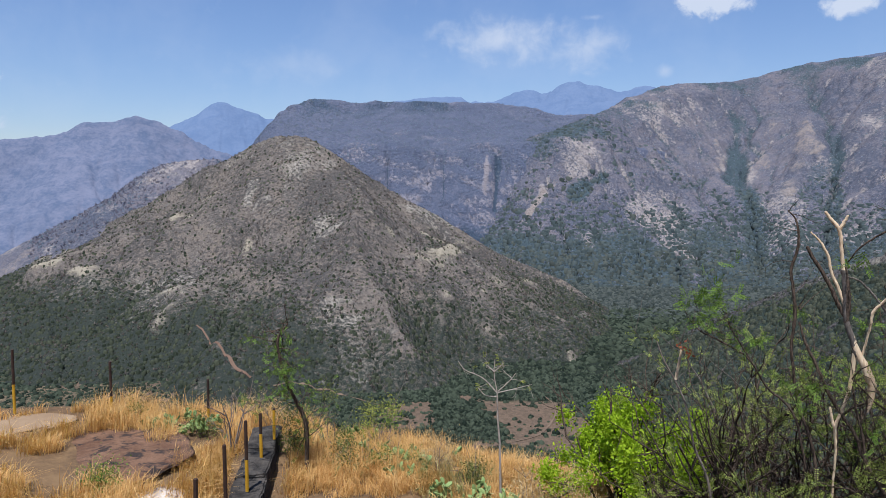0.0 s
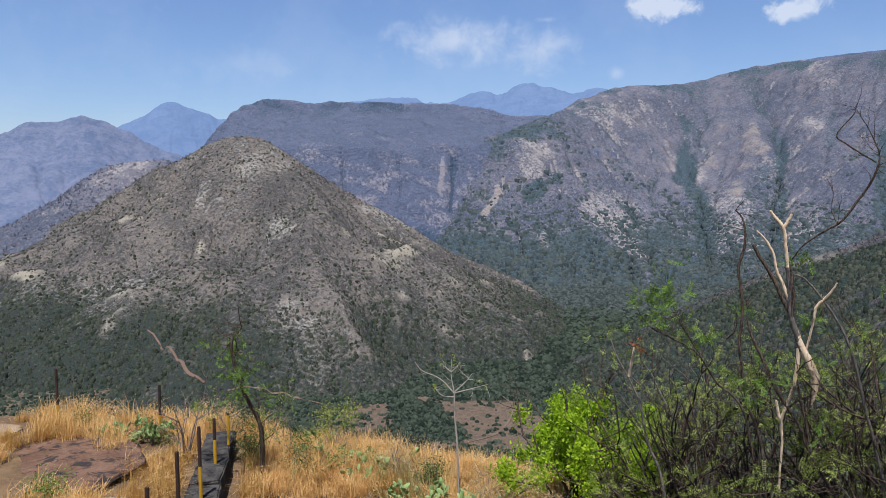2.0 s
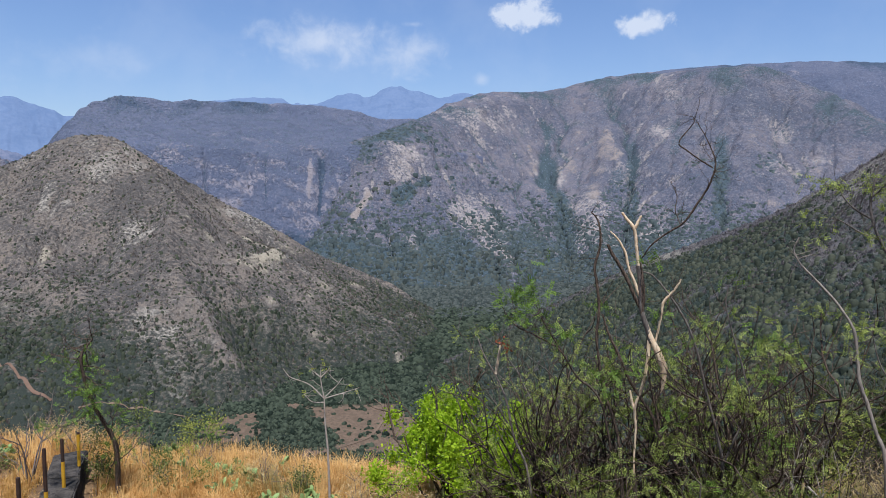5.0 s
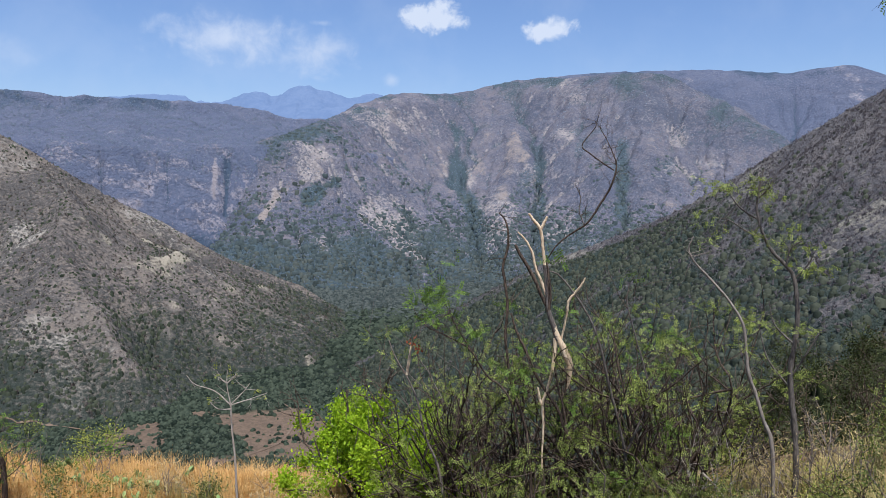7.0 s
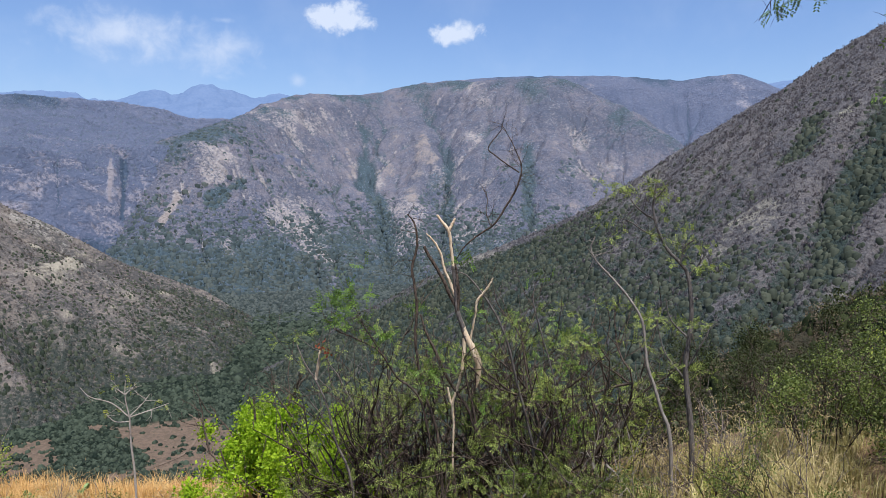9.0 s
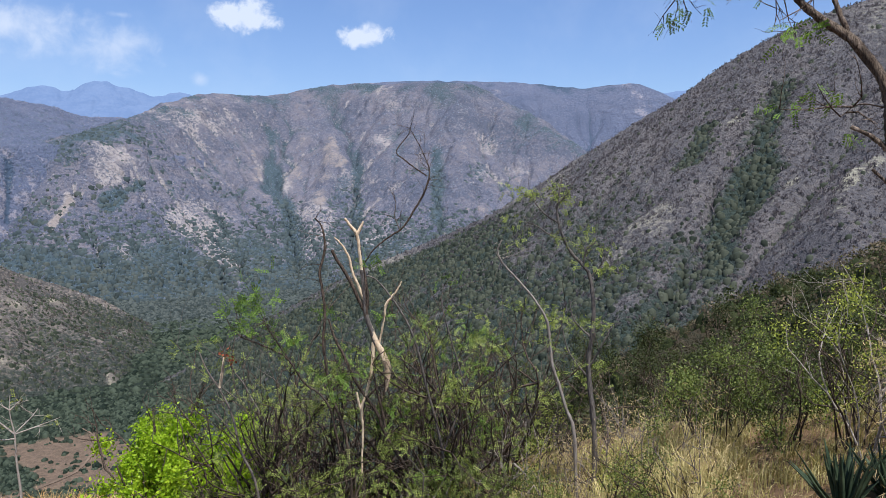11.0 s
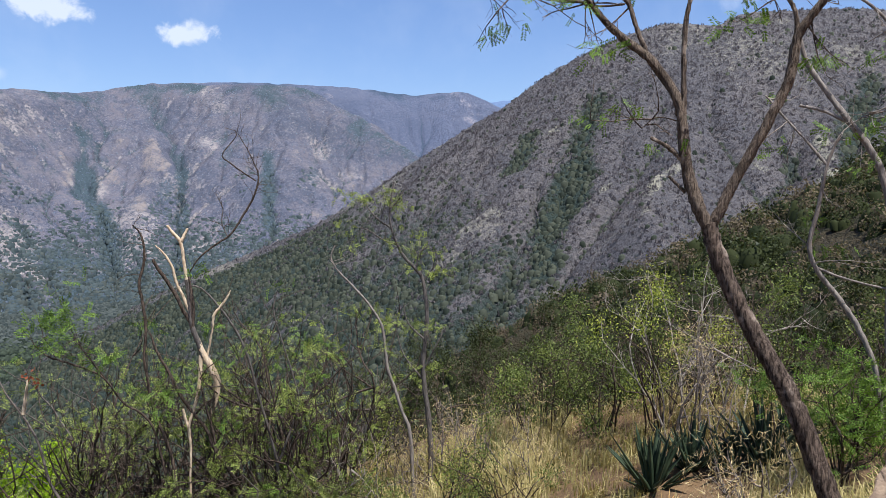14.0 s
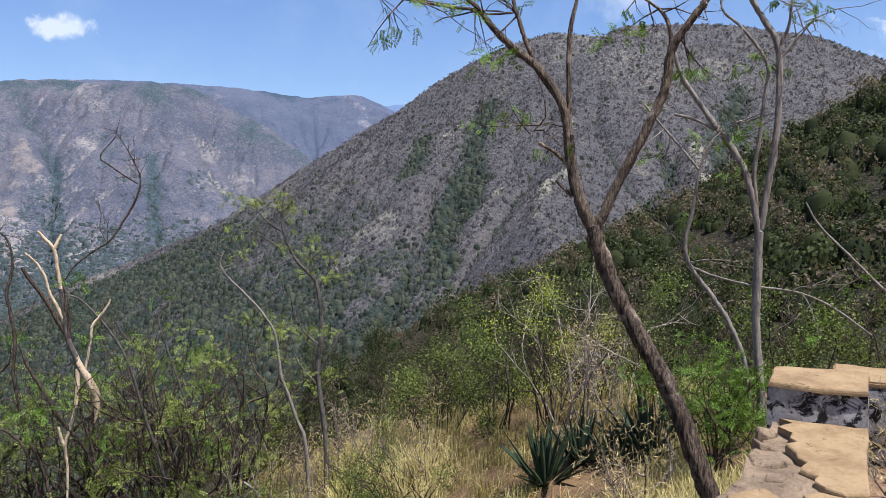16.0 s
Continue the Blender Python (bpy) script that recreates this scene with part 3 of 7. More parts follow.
H_MESA.ridges.append(Ridge([(-14, 1.0, 3150), (-8.2, 2.9, 3100), (-6, 3.4, 3050), (-1.5, 3.4, 2980), (2.4, 3.3, 2930), (3.8, 3.3, 2950), (4.35, 3.2, 2990), (4.9, 3.3, 2940), (6, 3.6, 2950), (8, 4.2, 3050)], 1.8, 130, .8, 8))
H_MESA.foot, H_MESA.flank = (-200, -30, 30, 0.85, 0.85), (-20.0, -12.6, 460.0)
H_BACK = Hill([], 300, 50, 6)
H_BACK.ridges.append(Ridge([(-8, 6.2, 4800), (-3.1, 7.1, 4800), (0.7, 7.4, 4800), (2.3, 7.0, 4800), (4, 7.0, 4750), (6.4, 7.8, 4750), (8.2, 7.6, 4750), (9.5, 8.4, 4750), (11.2, 8.2, 4750), (13.3, 7.6, 4750), (15.8, 7.9, 4800), (17, 7.0, 4800), (22, 6, 4800)], .8, 100, .6, 13.0))
H_BACK.ridges.append(Ridge([(8, 5.5, 4450), (11, 6.5, 4450), (14, 6.9, 4450), (18, 6.5, 4450)], .8, 100, .6, 13.0))
H_MASSIF = Hill([], 250, 54, 7, 0.15)
for fall, points in (((.5, 150, .95), [(9.0, 4.9, 2960), (11.2, 5.7, 3080), (13.8, 6.6, 3330), (17, 7.9, 3640), (21.7, 7.9, 3850), (25.4, 8.7, 3950), (28.2, 9.0, 3960), (30.5, 9.0, 3880), (33.5, 9.15, 3760), (36.5, 9.15, 3680), (38.4, 8.7, 3640), (42.4, 6.2, 3460), (46.4, 3.6, 3300), (50, 1.0, 3200)]),
                     ((.8, 150, .66), [(13.8, 6.4, 3320), (13.3, 4.9, 3200), (13.5, 1.2, 2950), (15.4, -1.6, 2760), (17.3, -3.7, 2590), (20.0, -5.6, 2440)]),
                     ((1.1, 130, .8), [(9.0, 4.8, 2950), (8.1, 2.0, 2800), (6.6, -1.2, 2660), (5.0, -3.8, 2540)]),
                     ((.75, 130, .66), [(13.5, 1.2, 2950), (11.0, -1.7, 2740), (8.8, -4.2, 2560)]),
                     ((.75, 110, .66), [(17, 7.8, 3630), (17.8, 4.6, 3320), (17.6, 1.2, 3020), (19.2, -1.6, 2790), (21.4, -4.4, 2560)]),
                     ((.75, 130, .66), [(25.4, 8.5, 3930), (26.8, 5.0, 3500), (25.8, 1.0, 3060), (25.6, -2.2, 2760), (27.2, -5.4, 2470)]),
                     ((.75, 100, .66), [(26.6, 4.6, 3450), (29.5, 1.2, 3080), (30.0, -2.4, 2740), (31.0, -5.0, 2500)]),
                     ((.75, 130, .66), [(31.4, 9.0, 3960), (31.2, 5.6, 3480), (32.8, 1.5, 3060), (33.2, -3.0, 2680)]),
                     ((.75, 110, .66), [(36.5, 9.0, 3670), (36.4, 4.8, 3270), (37.6, 0.6, 2930), (37.0, -3.0, 2680)]),
                     ((.75, 110, .66), [(42.4, 6.0, 3450), (41.6, 2.6, 3130), (41.6, -1.0, 2860)])):
    H_MASSIF.ridges.append(Ridge(points, *fall))
H_TABLE = Hill([], 260, 40, 17, 0.0)
H_TABLE.ridges.append(Ridge([(24, 7.6, 4150), (28.2, 8.9, 4150), (31.4, 9.2, 4150), (34.9, 9.3, 4150), (39.5, 9.2, 4180), (42.8, 9.0, 4200), (46.3, 8.6, 4230), (49.6, 8.9, 4250), (51.4, 8.3, 4250), (52.5, 7.7, 4250), (56, 6, 4250)], .5, 160, .8))
H_TABLE.ridges.append(Ridge([(46.3, 8.4, 4220), (46.0, 5.5, 3950), (47.5, 2.5, 3700)], .7, 110, .7))
H_TABLE.ridges.append(Ridge([(50.5, 8.4, 4240), (51.5, 5.0, 3950), (53, 2.0, 3700)], .7, 110, .7))
H_TABLE.crown, H_TABLE.band, H_TABLE.sward = 0.5, 260.0, 0.3
H_FAR_RIGHT = Hill([], 300, 40, 8)
H_FAR_RIGHT.ridges.append(Ridge([(47, 7, 4500), (50, 7.6, 4500), (53, 8.2, 4500), (56, 7.9, 4500), (62, 7, 4500)], .8, 100, .7))
H_STEEP = Hill([], 100, 21, 9, 0.10)
H_STEEP.ridges.append(Ridge([(13.5, -13.2, 1290), (16.2, -12.1, 1270), (20.7, -9.5, 1220), (29.8, -5.0, 1130), (38.5, -1.4, 1070), (45.8, 3.3, 1020), (51.9, 7.0, 990), (57.4, 10.5, 970), (61, 12.2, 955), (64.5, 13.2, 950), (66.2, 13.3, 950), (68.8, 12.9, 950), (70.5, 13.5, 960), (74.6, 13.4, 980), (78.5, 13.0, 1000), (83.6, 11.8, 1030), (88, 9.8, 1060), (98, 6.5, 1100), (115, 4, 1100)], .66, 200, .60, 3.0))
H_STEEP.ridges.append(Ridge([(64.5, 13.0, 945), (66.5, 6, 740), (66, -1, 570), (63, -9, 450)], .8, 100, .7))
H_STEEP.ridges.append(Ridge([(51.9, 6.8, 985), (51.5, -0.5, 780), (50, -8, 620)], .8, 100, .7))
H_STEEP.ridges.append(Ridge([(38.5, -1.6, 1065), (38.5, -7.5, 880), (37, -14, 750)], .8, 100, .7))
H_STEEP.ridges.append(Ridge([(74.6, 13.2, 975), (76, 6, 760), (74, 0, 570)], .8, 100, .7))
H_STEEP.ridges[0].s1, H_STEEP.ridges[0].d1, H_STEEP.ridges[0].s2 = .80, 200, .80
H_SPUR = Hill([], 35, 5, 10, 0.0)
H_SPUR.ridges.append(Ridge([(125, 12, 160), (104, 12.5, 170), (95, 11, 185), (90, 9.3, 195), (88, 8.2, 200), (86.5, 7.0, 205), (83.8, 5.2, 215), (81.6, 3.2, 225), (76.7, 0.9, 235), (70.6, -2.2, 225), (61.9, -5.8, 200), (55.1, -9.5, 175), (50.5, -13, 160), (44, -19, 150), (36, -30, 140)], .62, 30, .55, 1.5))
H_SPUR.ridges.append(Ridge([(76.7, 0.9, 235), (74, -9, 140), (70, -18, 100)], .6, 30, .55))

H_MASSIF.blend, H_MASSIF.rugged, H_CONE.rugged = 45.0, 0.42, 0.34
H_MASSIF.crown, H_MESA.crown, H_MASSIF.band, H_MESA.band = 0.62, 0.5, 240.0, 420.0
H_CONE.patches, H_STEEP.patches, H_MASSIF.patches = 0.4, 0.32, 0.5
H_MESA.terrace, H_MESA.sward, H_MASSIF.sward, H_CONE.sward, H_STEEP.sward = (4.5, 62.0), 0.3, 0.6, 1.0, 0.62
H_CONE.bald, H_STEEP.bald = -20.0, 150.0
H_CONE.foot, H_STEEP.foot = (-280, -50, -14, 0.75, 0.64), (-150, 150, 53, 0.86, 0.62)
H_MASSIF.foot = (-210, -60, 30, 0.8, 0.7)
H_STEEP.cut((60.6, 9.5), (58.3, -0.5), 500, 1000, 24, 7, 0.95)
H_STEEP.cut((58.6, 1.0), (56.0, -6.5), 300, 950, 26, 7, 0.95)
H_STEEP.cut((55.5, 5.5), (54.0, 2.5), 300, 990, 20, 4, 0.8)
H_STEEP.cut((79.0, 10.0), (77.0, 3.0), 400, 1040, 22, 8, 0.8)
H_MASSIF.cut((22.0, 6.6), (21.9, 0.6), 2000, 4000, 46, 26, 0.8)
H_MASSIF.cut((22.0, 1.0), (24.6, -5.0), 2000, 4000, 60, 30, 0.95)
H_MASSIF.cut((28.6, 5.0), (28.4, -4.0), 2000, 4000, 36, 18, 0.7)
H_MASSIF.cut((34.6, 5.0), (35.0, -2.0), 2000, 4000, 40, 18, 0.7)
H_MASSIF.cut((13.0, 1.2), (10.4, -0.6), 2000, 3400, 26, 8, 0.9)
H_MASSIF.cut((16.6, -0.4), (19.6, -3.4), 2000, 3400, 34, 12, 0.7)
H_MESA.cut((4.4, 3.3), (4.1, -1.5), 2200, 3100, 13, 34, 0.95)

for hill, rounds, bite, least, crag in ((H_CONE, 18, 0.020, 1500.0, 5.0), (H_MASSIF, 20, 0.022, 4500.0, 8.0), (H_STEEP, 16, 0.024, 700.0, 1.8),
                                       (H_LEFT, 14, 0.025, 4000.0, 6.0), (H_SHOULDER, 12, 0.02, 2500.0, 4.5), (H_MESA, 8, 0.008, 3500.0, 4.5), (H_TABLE, 12, 0.02, 5000.0, 4.0)):
    hill.rounds, hill.bite, hill.least, hill.crag, hill.runnel = rounds, bite, least, crag, 0.2

# bare rock faces
H_MESA.cut((3.5, 3.2), (3.3, -0.2), 2200, 3100, 8, -2, 0, 1.3)
H_MESA.cut((-0.8, 2.9), (-1.2, 1.0), 2200, 3100, 20, -4, 0, 0.9)
H_CONE.cut((-9.6, -1.6), (-9.2, -3.2), 1000, 1900, 22, -9, 0, 1.0)
H_CONE.cut((-14.5, 1.2), (-15.2, -0.8), 1000, 2000, 12, 0, 0, 0.9)
H_MASSIF.cut((8.2, 0.6), (6.8, -1.8), 2000, 3200, 15, -3, 0, 1.3)
H_MASSIF.cut((14.2, -0.2), (18.6, -4.4), 2000, 3200, 70, 0, 0, 1.1)
H_MASSIF.cut((13.6, 6.0), (16.0, 5.2), 2000, 3700, 30, 0, 0, 0.9)
H_MASSIF.cut((26.0, -0.2), (25.4, -3.6), 2000, 3500, 55, 0, 0, 1.0)
H_MASSIF.cut((13.1, 4.9), (13.4, 1.6), 2000, 3500, 7, 12, 0.6)
H_STEEP.cut((53.0, 0.5), (50.0, -3.0), 400, 1000, 26, 0, 0, 0.6)
H_STEEP.cut((64.0, 0.0), (61.0, -3.5), 300, 950, 24, 0, 0, 0.6)

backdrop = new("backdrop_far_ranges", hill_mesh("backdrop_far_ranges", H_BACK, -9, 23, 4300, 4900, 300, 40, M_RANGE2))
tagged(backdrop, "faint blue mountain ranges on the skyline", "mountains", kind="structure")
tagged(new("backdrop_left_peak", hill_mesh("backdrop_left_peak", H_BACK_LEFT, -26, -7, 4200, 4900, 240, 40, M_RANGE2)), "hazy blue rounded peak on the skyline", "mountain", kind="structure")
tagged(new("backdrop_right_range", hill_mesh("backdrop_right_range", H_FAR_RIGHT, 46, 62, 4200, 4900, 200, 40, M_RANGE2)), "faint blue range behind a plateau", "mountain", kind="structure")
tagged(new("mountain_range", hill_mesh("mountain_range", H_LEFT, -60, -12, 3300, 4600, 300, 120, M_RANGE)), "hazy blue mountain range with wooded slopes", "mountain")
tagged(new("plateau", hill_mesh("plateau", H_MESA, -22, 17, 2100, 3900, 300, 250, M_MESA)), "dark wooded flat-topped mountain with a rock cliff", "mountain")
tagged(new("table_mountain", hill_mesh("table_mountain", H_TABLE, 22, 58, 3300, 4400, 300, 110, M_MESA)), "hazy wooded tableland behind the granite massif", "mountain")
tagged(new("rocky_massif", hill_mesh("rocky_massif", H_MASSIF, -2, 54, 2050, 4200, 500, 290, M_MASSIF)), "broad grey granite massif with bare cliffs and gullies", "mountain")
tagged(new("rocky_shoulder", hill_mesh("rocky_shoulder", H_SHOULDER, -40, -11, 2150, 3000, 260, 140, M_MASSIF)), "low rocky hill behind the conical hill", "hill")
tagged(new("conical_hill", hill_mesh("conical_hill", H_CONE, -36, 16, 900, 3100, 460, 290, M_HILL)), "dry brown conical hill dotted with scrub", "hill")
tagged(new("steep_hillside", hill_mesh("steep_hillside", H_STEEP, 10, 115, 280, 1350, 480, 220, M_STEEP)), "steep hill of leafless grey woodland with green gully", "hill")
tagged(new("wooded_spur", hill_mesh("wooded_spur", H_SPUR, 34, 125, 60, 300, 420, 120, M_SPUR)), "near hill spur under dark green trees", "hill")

# the ground: one sheet from the road to the horizon
gaz = np.radians(np.concatenate([np.linspace(-180, -42, 60, endpoint=False), np.linspace(-42, 100, 320, endpoint=False), np.linspace(100, 180, 41)]))
gr = np.concatenate([[0.02, 0.6, 1.2], np.geomspace(1.8, 4900, 220)])
A, R = np.meshgrid(gaz, gr)
gx, gy = np.sin(A) * R, np.cos(A) * R
gz = ground_z(gx, gy)
azd = np.degrees(A)
wob = fbm(gx / 90, gy / 90, 71, 4)


def ploughed(az, r, wob):
    """Share of open red earth on the valley floor: two fields, a far strip and a near one."""
    def plot(a0, a1, r0, r1, soft=1.0):
        return ease(az + 2.5 * wob, a0, a0 + soft) * (1 - ease(az + 2.5 * wob, a1 - soft, a1)) * ease(r + 50 * wob, r0, r0 + 18) * (1 - ease(r + 50 * wob, r1 - 18, r1))
    return np.maximum.reduce([plot(3.8, 12.0, 800, 1060), plot(-6.0, -1.2, 885, 1005), plot(0.5, 6, 1005, 1060), plot(0.5, 6, 800, 845)])


field_m = ploughed(azd, R, wob)
left_m = (1 - ease(azd, -17, -12)) * ease(R, 850, 950) * (1 - ease(R, 1700, 2000)) * ease(fbm(gx / 70, gy / 45, 73, 4), 0.08, 0.22) * 0.8
left_soil = (1 - ease(azd, -17, -12)) * (1 - ease(R, 1800, 2100))
near_m = 1 - ease(R, 60, 200)
green_m = (1 - near_m) * np.clip(1 - field_m - left_m, 0, 1) * (0.9 - 0.55 * left_soil)
gc = np.stack([green_m, 0 * R, np.maximum(field_m, left_m), 0 * R], -1)
na, nr = len(gaz), len(gr)
i = np.arange(nr - 1)[:, None] * na + np.arange(na - 1)[None]
gf = np.stack([i, i + 1, i + na + 1, i + na], -1).reshape(-1, 4)
ground = new("ground", build_mesh("ground", np.stack([gx, gy, gz], -1).reshape(-1, 3), gf, M_VALLEY, True, gc.reshape(-1, 4)))
tagged(ground, "dry slope falling to a wooded valley floor", "ground", kind="structure")

# ---------------------------------------------------------------- woods and scrub
def clump_shape(rng, n, size, flat=0.8, lobes=5):
    """A leafy crown one metre in radius: leaves on the skins of a few rounded lobes."""
    mid = randdir(rng, lobes) * 0.5
    mid[:, 2] = np.abs(mid[:, 2]) * flat * 1.1 + 0.2
    big = rng.uniform(0.38, 0.6, lobes)
    k = rng.integers(0, lobes, n)
    out = randdir(rng, n)
    c = mid[k] + out * (big[k] * rng.uniform(0.75, 1.08, n))[:, None]
    c[:, 2] = np.maximum(c[:, 2], 0.02)
    skin = unit(out + 0.4 * randdir(rng, n))
    t = unit(np.cross(skin, randdir(rng, n)))
    b = np.cross(skin, t)
    s = size * rng.uniform(0.6, 1.3, (n, 1))
    return np.stack([c + t * s, c - t * s * 0.5 + b * s * 0.8, c - t * s * 0.5 - b * s * 0.8], 1)


def dome_shape(rng, sides=5, lobes=1):
    """A rounded far crown one metre in radius, of uneven domes: corners and triangles."""
    v, f = [], []
    for k in range(lobes):
        c = np.append(rng.normal(0, 0.38, 2), 0.0) if lobes > 1 else np.zeros(3)
        wide = rng.uniform(0.5, 0.8) if lobes > 1 else 1.0
        n = len(v)
        for rad, z in ((0.92, -0.75), (0.78, 0.42)):
            a = np.linspace(0, 2 * np.pi, sides, endpoint=False) + rng.uniform(0, 1)
            q = rad * rng.uniform(0.7, 1.25, sides)
            v += list(c + wide * np.stack([np.cos(a) * q, np.sin(a) * q, z * rng.uniform(0.8, 1.2, sides)], 1))
        v.append(c + wide * np.array((rng.normal(0, 0.15), rng.normal(0, 0.15), 0.82)))
        for j in range(sides):
            m = (j + 1) % sides
            f += [(n + j, n + m, n + sides + m), (n + j, n + sides + m, n + sides + j), (n + sides + j, n + sides + m, n + 2 * sides)]
    return np.array(v), np.array(f)


def bare_shape(rng, n, size):
    """A leafless crown one metre in radius: thin rising sprays of twigs."""
    c = randdir(rng, n) * (rng.uniform(0.1, 1.0, (n, 1)) ** 0.5) * np.array((0.7, 0.7, 0.8))
    c[:, 2] = np.abs(c[:, 2]) + 0.15
    t = unit(c * 0.6 + 0.6 * randdir(rng, n) + np.array((0, 0, 0.4)))
    b = unit(np.cross(t, randdir(rng, n)))
    s = size * rng.uniform(0.7, 1.3, (n, 1))
    return np.stack([c + t * s, c - t * s * 0.7 + b * s * 0.4, c - t * s * 0.7 - b * s * 0.4], 1)


def scatter(name, label, category, x, y, z, radius, mat, rng, tris=14, size=0.5, tall=1.0, variants=7, bare=False, domes=0):
    """Many bushes or trees in one mesh."""
    if domes:
        made = [dome_shape(rng, 5, domes) for _ in range(13)]
        shapes, corners = np.stack([q[0] for q in made]), made[0][1]
    else:
        shapes = np.stack([(bare_shape if bare else clump_shape)(rng, tris, size) for _ in range(variants)]).reshape(variants, -1, 3)
        corners = np.arange(tris * 3).reshape(-1, 3)
    each = shapes.shape[1]
    n = len(x)
    pick = shapes[rng.integers(0, len(shapes), n)]
    a = rng.uniform(0, 2 * np.pi, n)
    ca, sa = np.cos(a)[:, None], np.sin(a)[:, None]
    px = pick[..., 0] * ca - pick[..., 1] * sa
    py = pick[..., 0] * sa + pick[..., 1] * ca
    r = radius[:, None]
    high = tall * rng.uniform(0.8, 1.3, n)[:, None]
    v = np.stack([x[:, None] + px * r, y[:, None] + py * r, z[:, None] + pick[..., 2] * r * np.where(pick[..., 2] < 0, 1.3, high)], -1).reshape(-1, 3)
    faces = (corners[None] + np.arange(n)[:, None, None] * each).reshape(-1, 3)
    ob = new(name, build_mesh(name, v, faces, mat, domes > 0))
    return tagged(ob, label, category, kind="stuff")


def strew(rng, hill, n, az0, az1, r0, r1, above=0.5):
    """Places on a hill or, without one, on the ground: x, y, z, gully, rock, thick (patchiness)."""
    az = np.radians(rng.uniform(az0, az1, n))
    r = np.sqrt(rng.uniform(r0 ** 2, r1 ** 2, n))
    x, y = np.sin(az) * r, np.cos(az) * r
    g = ground_z(x, y)
    if hill is None:
        z, green, rock, keep = g, 0 * x + 1, 0 * x, np.full(n, True)
    else:
        z, green, rock = hill.sample(x, y)
        keep = z > g + above
    thick = 0.7 * fbm(x / 80, y / 80, 91, 4, 0.6) + 0.5 * fbm(x / 23, y / 23, 92, 2)
    return [q[keep] for q in (x, y, z, green, rock, thick)]


def land(x, y):
    return np.maximum(ground_z(x, y), H_CONE.sample(x, y)[0])


def sight(az, el, near, far):
    """Where a line of sight first meets the land beyond the ledge: x, y."""
    d = np.linspace(near, far, 1500)
    x, y = math.sin(radians(az)) * d, math.cos(radians(az)) * d
    hit = np.nonzero(land(x, y) > EYE + d * math.tan(radians(el)))[0]
    k = hit[0] if len(hit) else -1
    return np.array((x[k], y[k]))


# a dirt track on the far slope, and a clear strip along it
track = rounded(np.array([sight(*q, 700, 2600) for q in ((-19.1, -10.1), (-18.5, -10.8), (-17.6, -11.5), (-17.0, -12.5), (-16.4, -13.4), (-15.2, -14.3))]), 8)


def clear(x, y, gap):
    return np.min(np.hypot(x[:, None] - track[None, :, 0], y[:, None] - track[None, :, 1]), 1) > gap


M_TRACK = plain_material("red_track", (0.185, 0.120, 0.086), (0.15, 0.092, 0.064), 0.1)
M_PATH = plain_material("dusty_path", (0.215, 0.155, 0.11), (0.165, 0.115, 0.08), 0.08)


def way_strip(name, label, line, half, mat):
    """A worn strip of earth laid over the land along a line."""
    side = np.gradient(line, axis=0)
    side = unit(np.stack([side[:, 1], -side[:, 0]], 1)) * half[:, None]
    rim = np.concatenate([line - side, line, line + side])
    kk = len(line)
    tf = np.array([(r * kk + j, r * kk + j + 1, (r + 1) * kk + j + 1, (r + 1) * kk + j) for r in (0, 1) for j in range(kk - 1)])
    tagged(new(name, build_mesh(name, np.concatenate([rim, land(rim[:, 0], rim[:, 1])[:, None] + 0.9], 1), tf, mat, True)), label, "track", kind="structure")


way_strip("dirt_track", "reddish dirt track winding down a scrub slope", track, np.linspace(0.9, 3.0, len(track)), M_TRACK)
for stops in (((-13.5, -15.0), (-10.5, -15.2), (-8.3, -15.9), (-5.5, -16.7), (-4.5, -17.2), (-3.9, -18.0)), ((8.1, -16.0), (8.8, -16.5), (9.1, -17.3), (8.0, -18.8), (5.9, -19.5), (3.5, -20.0))):
    path = rounded(np.array([sight(*q, 700, 2600) for q in stops]), 8)
    way_strip("footpath", "pale dusty path through valley scrub", path, 1.1 + 0.4 * np.sin(np.arange(len(path)) * 1.3), M_PATH)
    track = np.concatenate([track, path])

rng = np.random.default_rng(5)
SCRUB_GREY = leaf_material("leafless_scrub", (0.128, 0.107, 0.095), (0.30, 0.252, 0.213), 0.45, 0.8, 0.1, (1.05, 1.05, 1.0))
SCRUB_ASH = leaf_material("ashen_scrub", (0.135, 0.120, 0.126), (0.275, 0.240, 0.240), 0.5, 0.8, 0.1, (1.05, 1.05, 1.0))
# far scrub: mauve and blue in these tones paint in the haze
SCRUB_MAUVE = leaf_material("hazed_scrub", (0.28, 0.27, 0.33), (0.38, 0.355, 0.415), 0.55, 0.8, 0.15, (1.05, 1.05, 1.0))
SCRUB_BLUE = leaf_material("hazed_plateau_woods", (0.17, 0.215, 0.275), (0.30, 0.345, 0.42), 0.6, 0.8, 0.15, (1.05, 1.05, 1.0))
SCRUB_GREEN = leaf_material("green_scrub", (0.040, 0.054, 0.036), (0.138, 0.152, 0.100), 0.5, 0.6, 0.2, (1.15, 1.2, 0.9))
SCRUB_DARK = leaf_material("evergreen_scrub", (0.028, 0.037, 0.028), (0.115, 0.125, 0.088), 0.3, 0.7, 0.15, (1.1, 1.1, 0.9))
WOOD_GREEN = leaf_material("valley_trees", (0.016, 0.027, 0.019), (0.122, 0.150, 0.102), 0.45, 0.6, 0.2, (1.15, 1.2, 0.9))
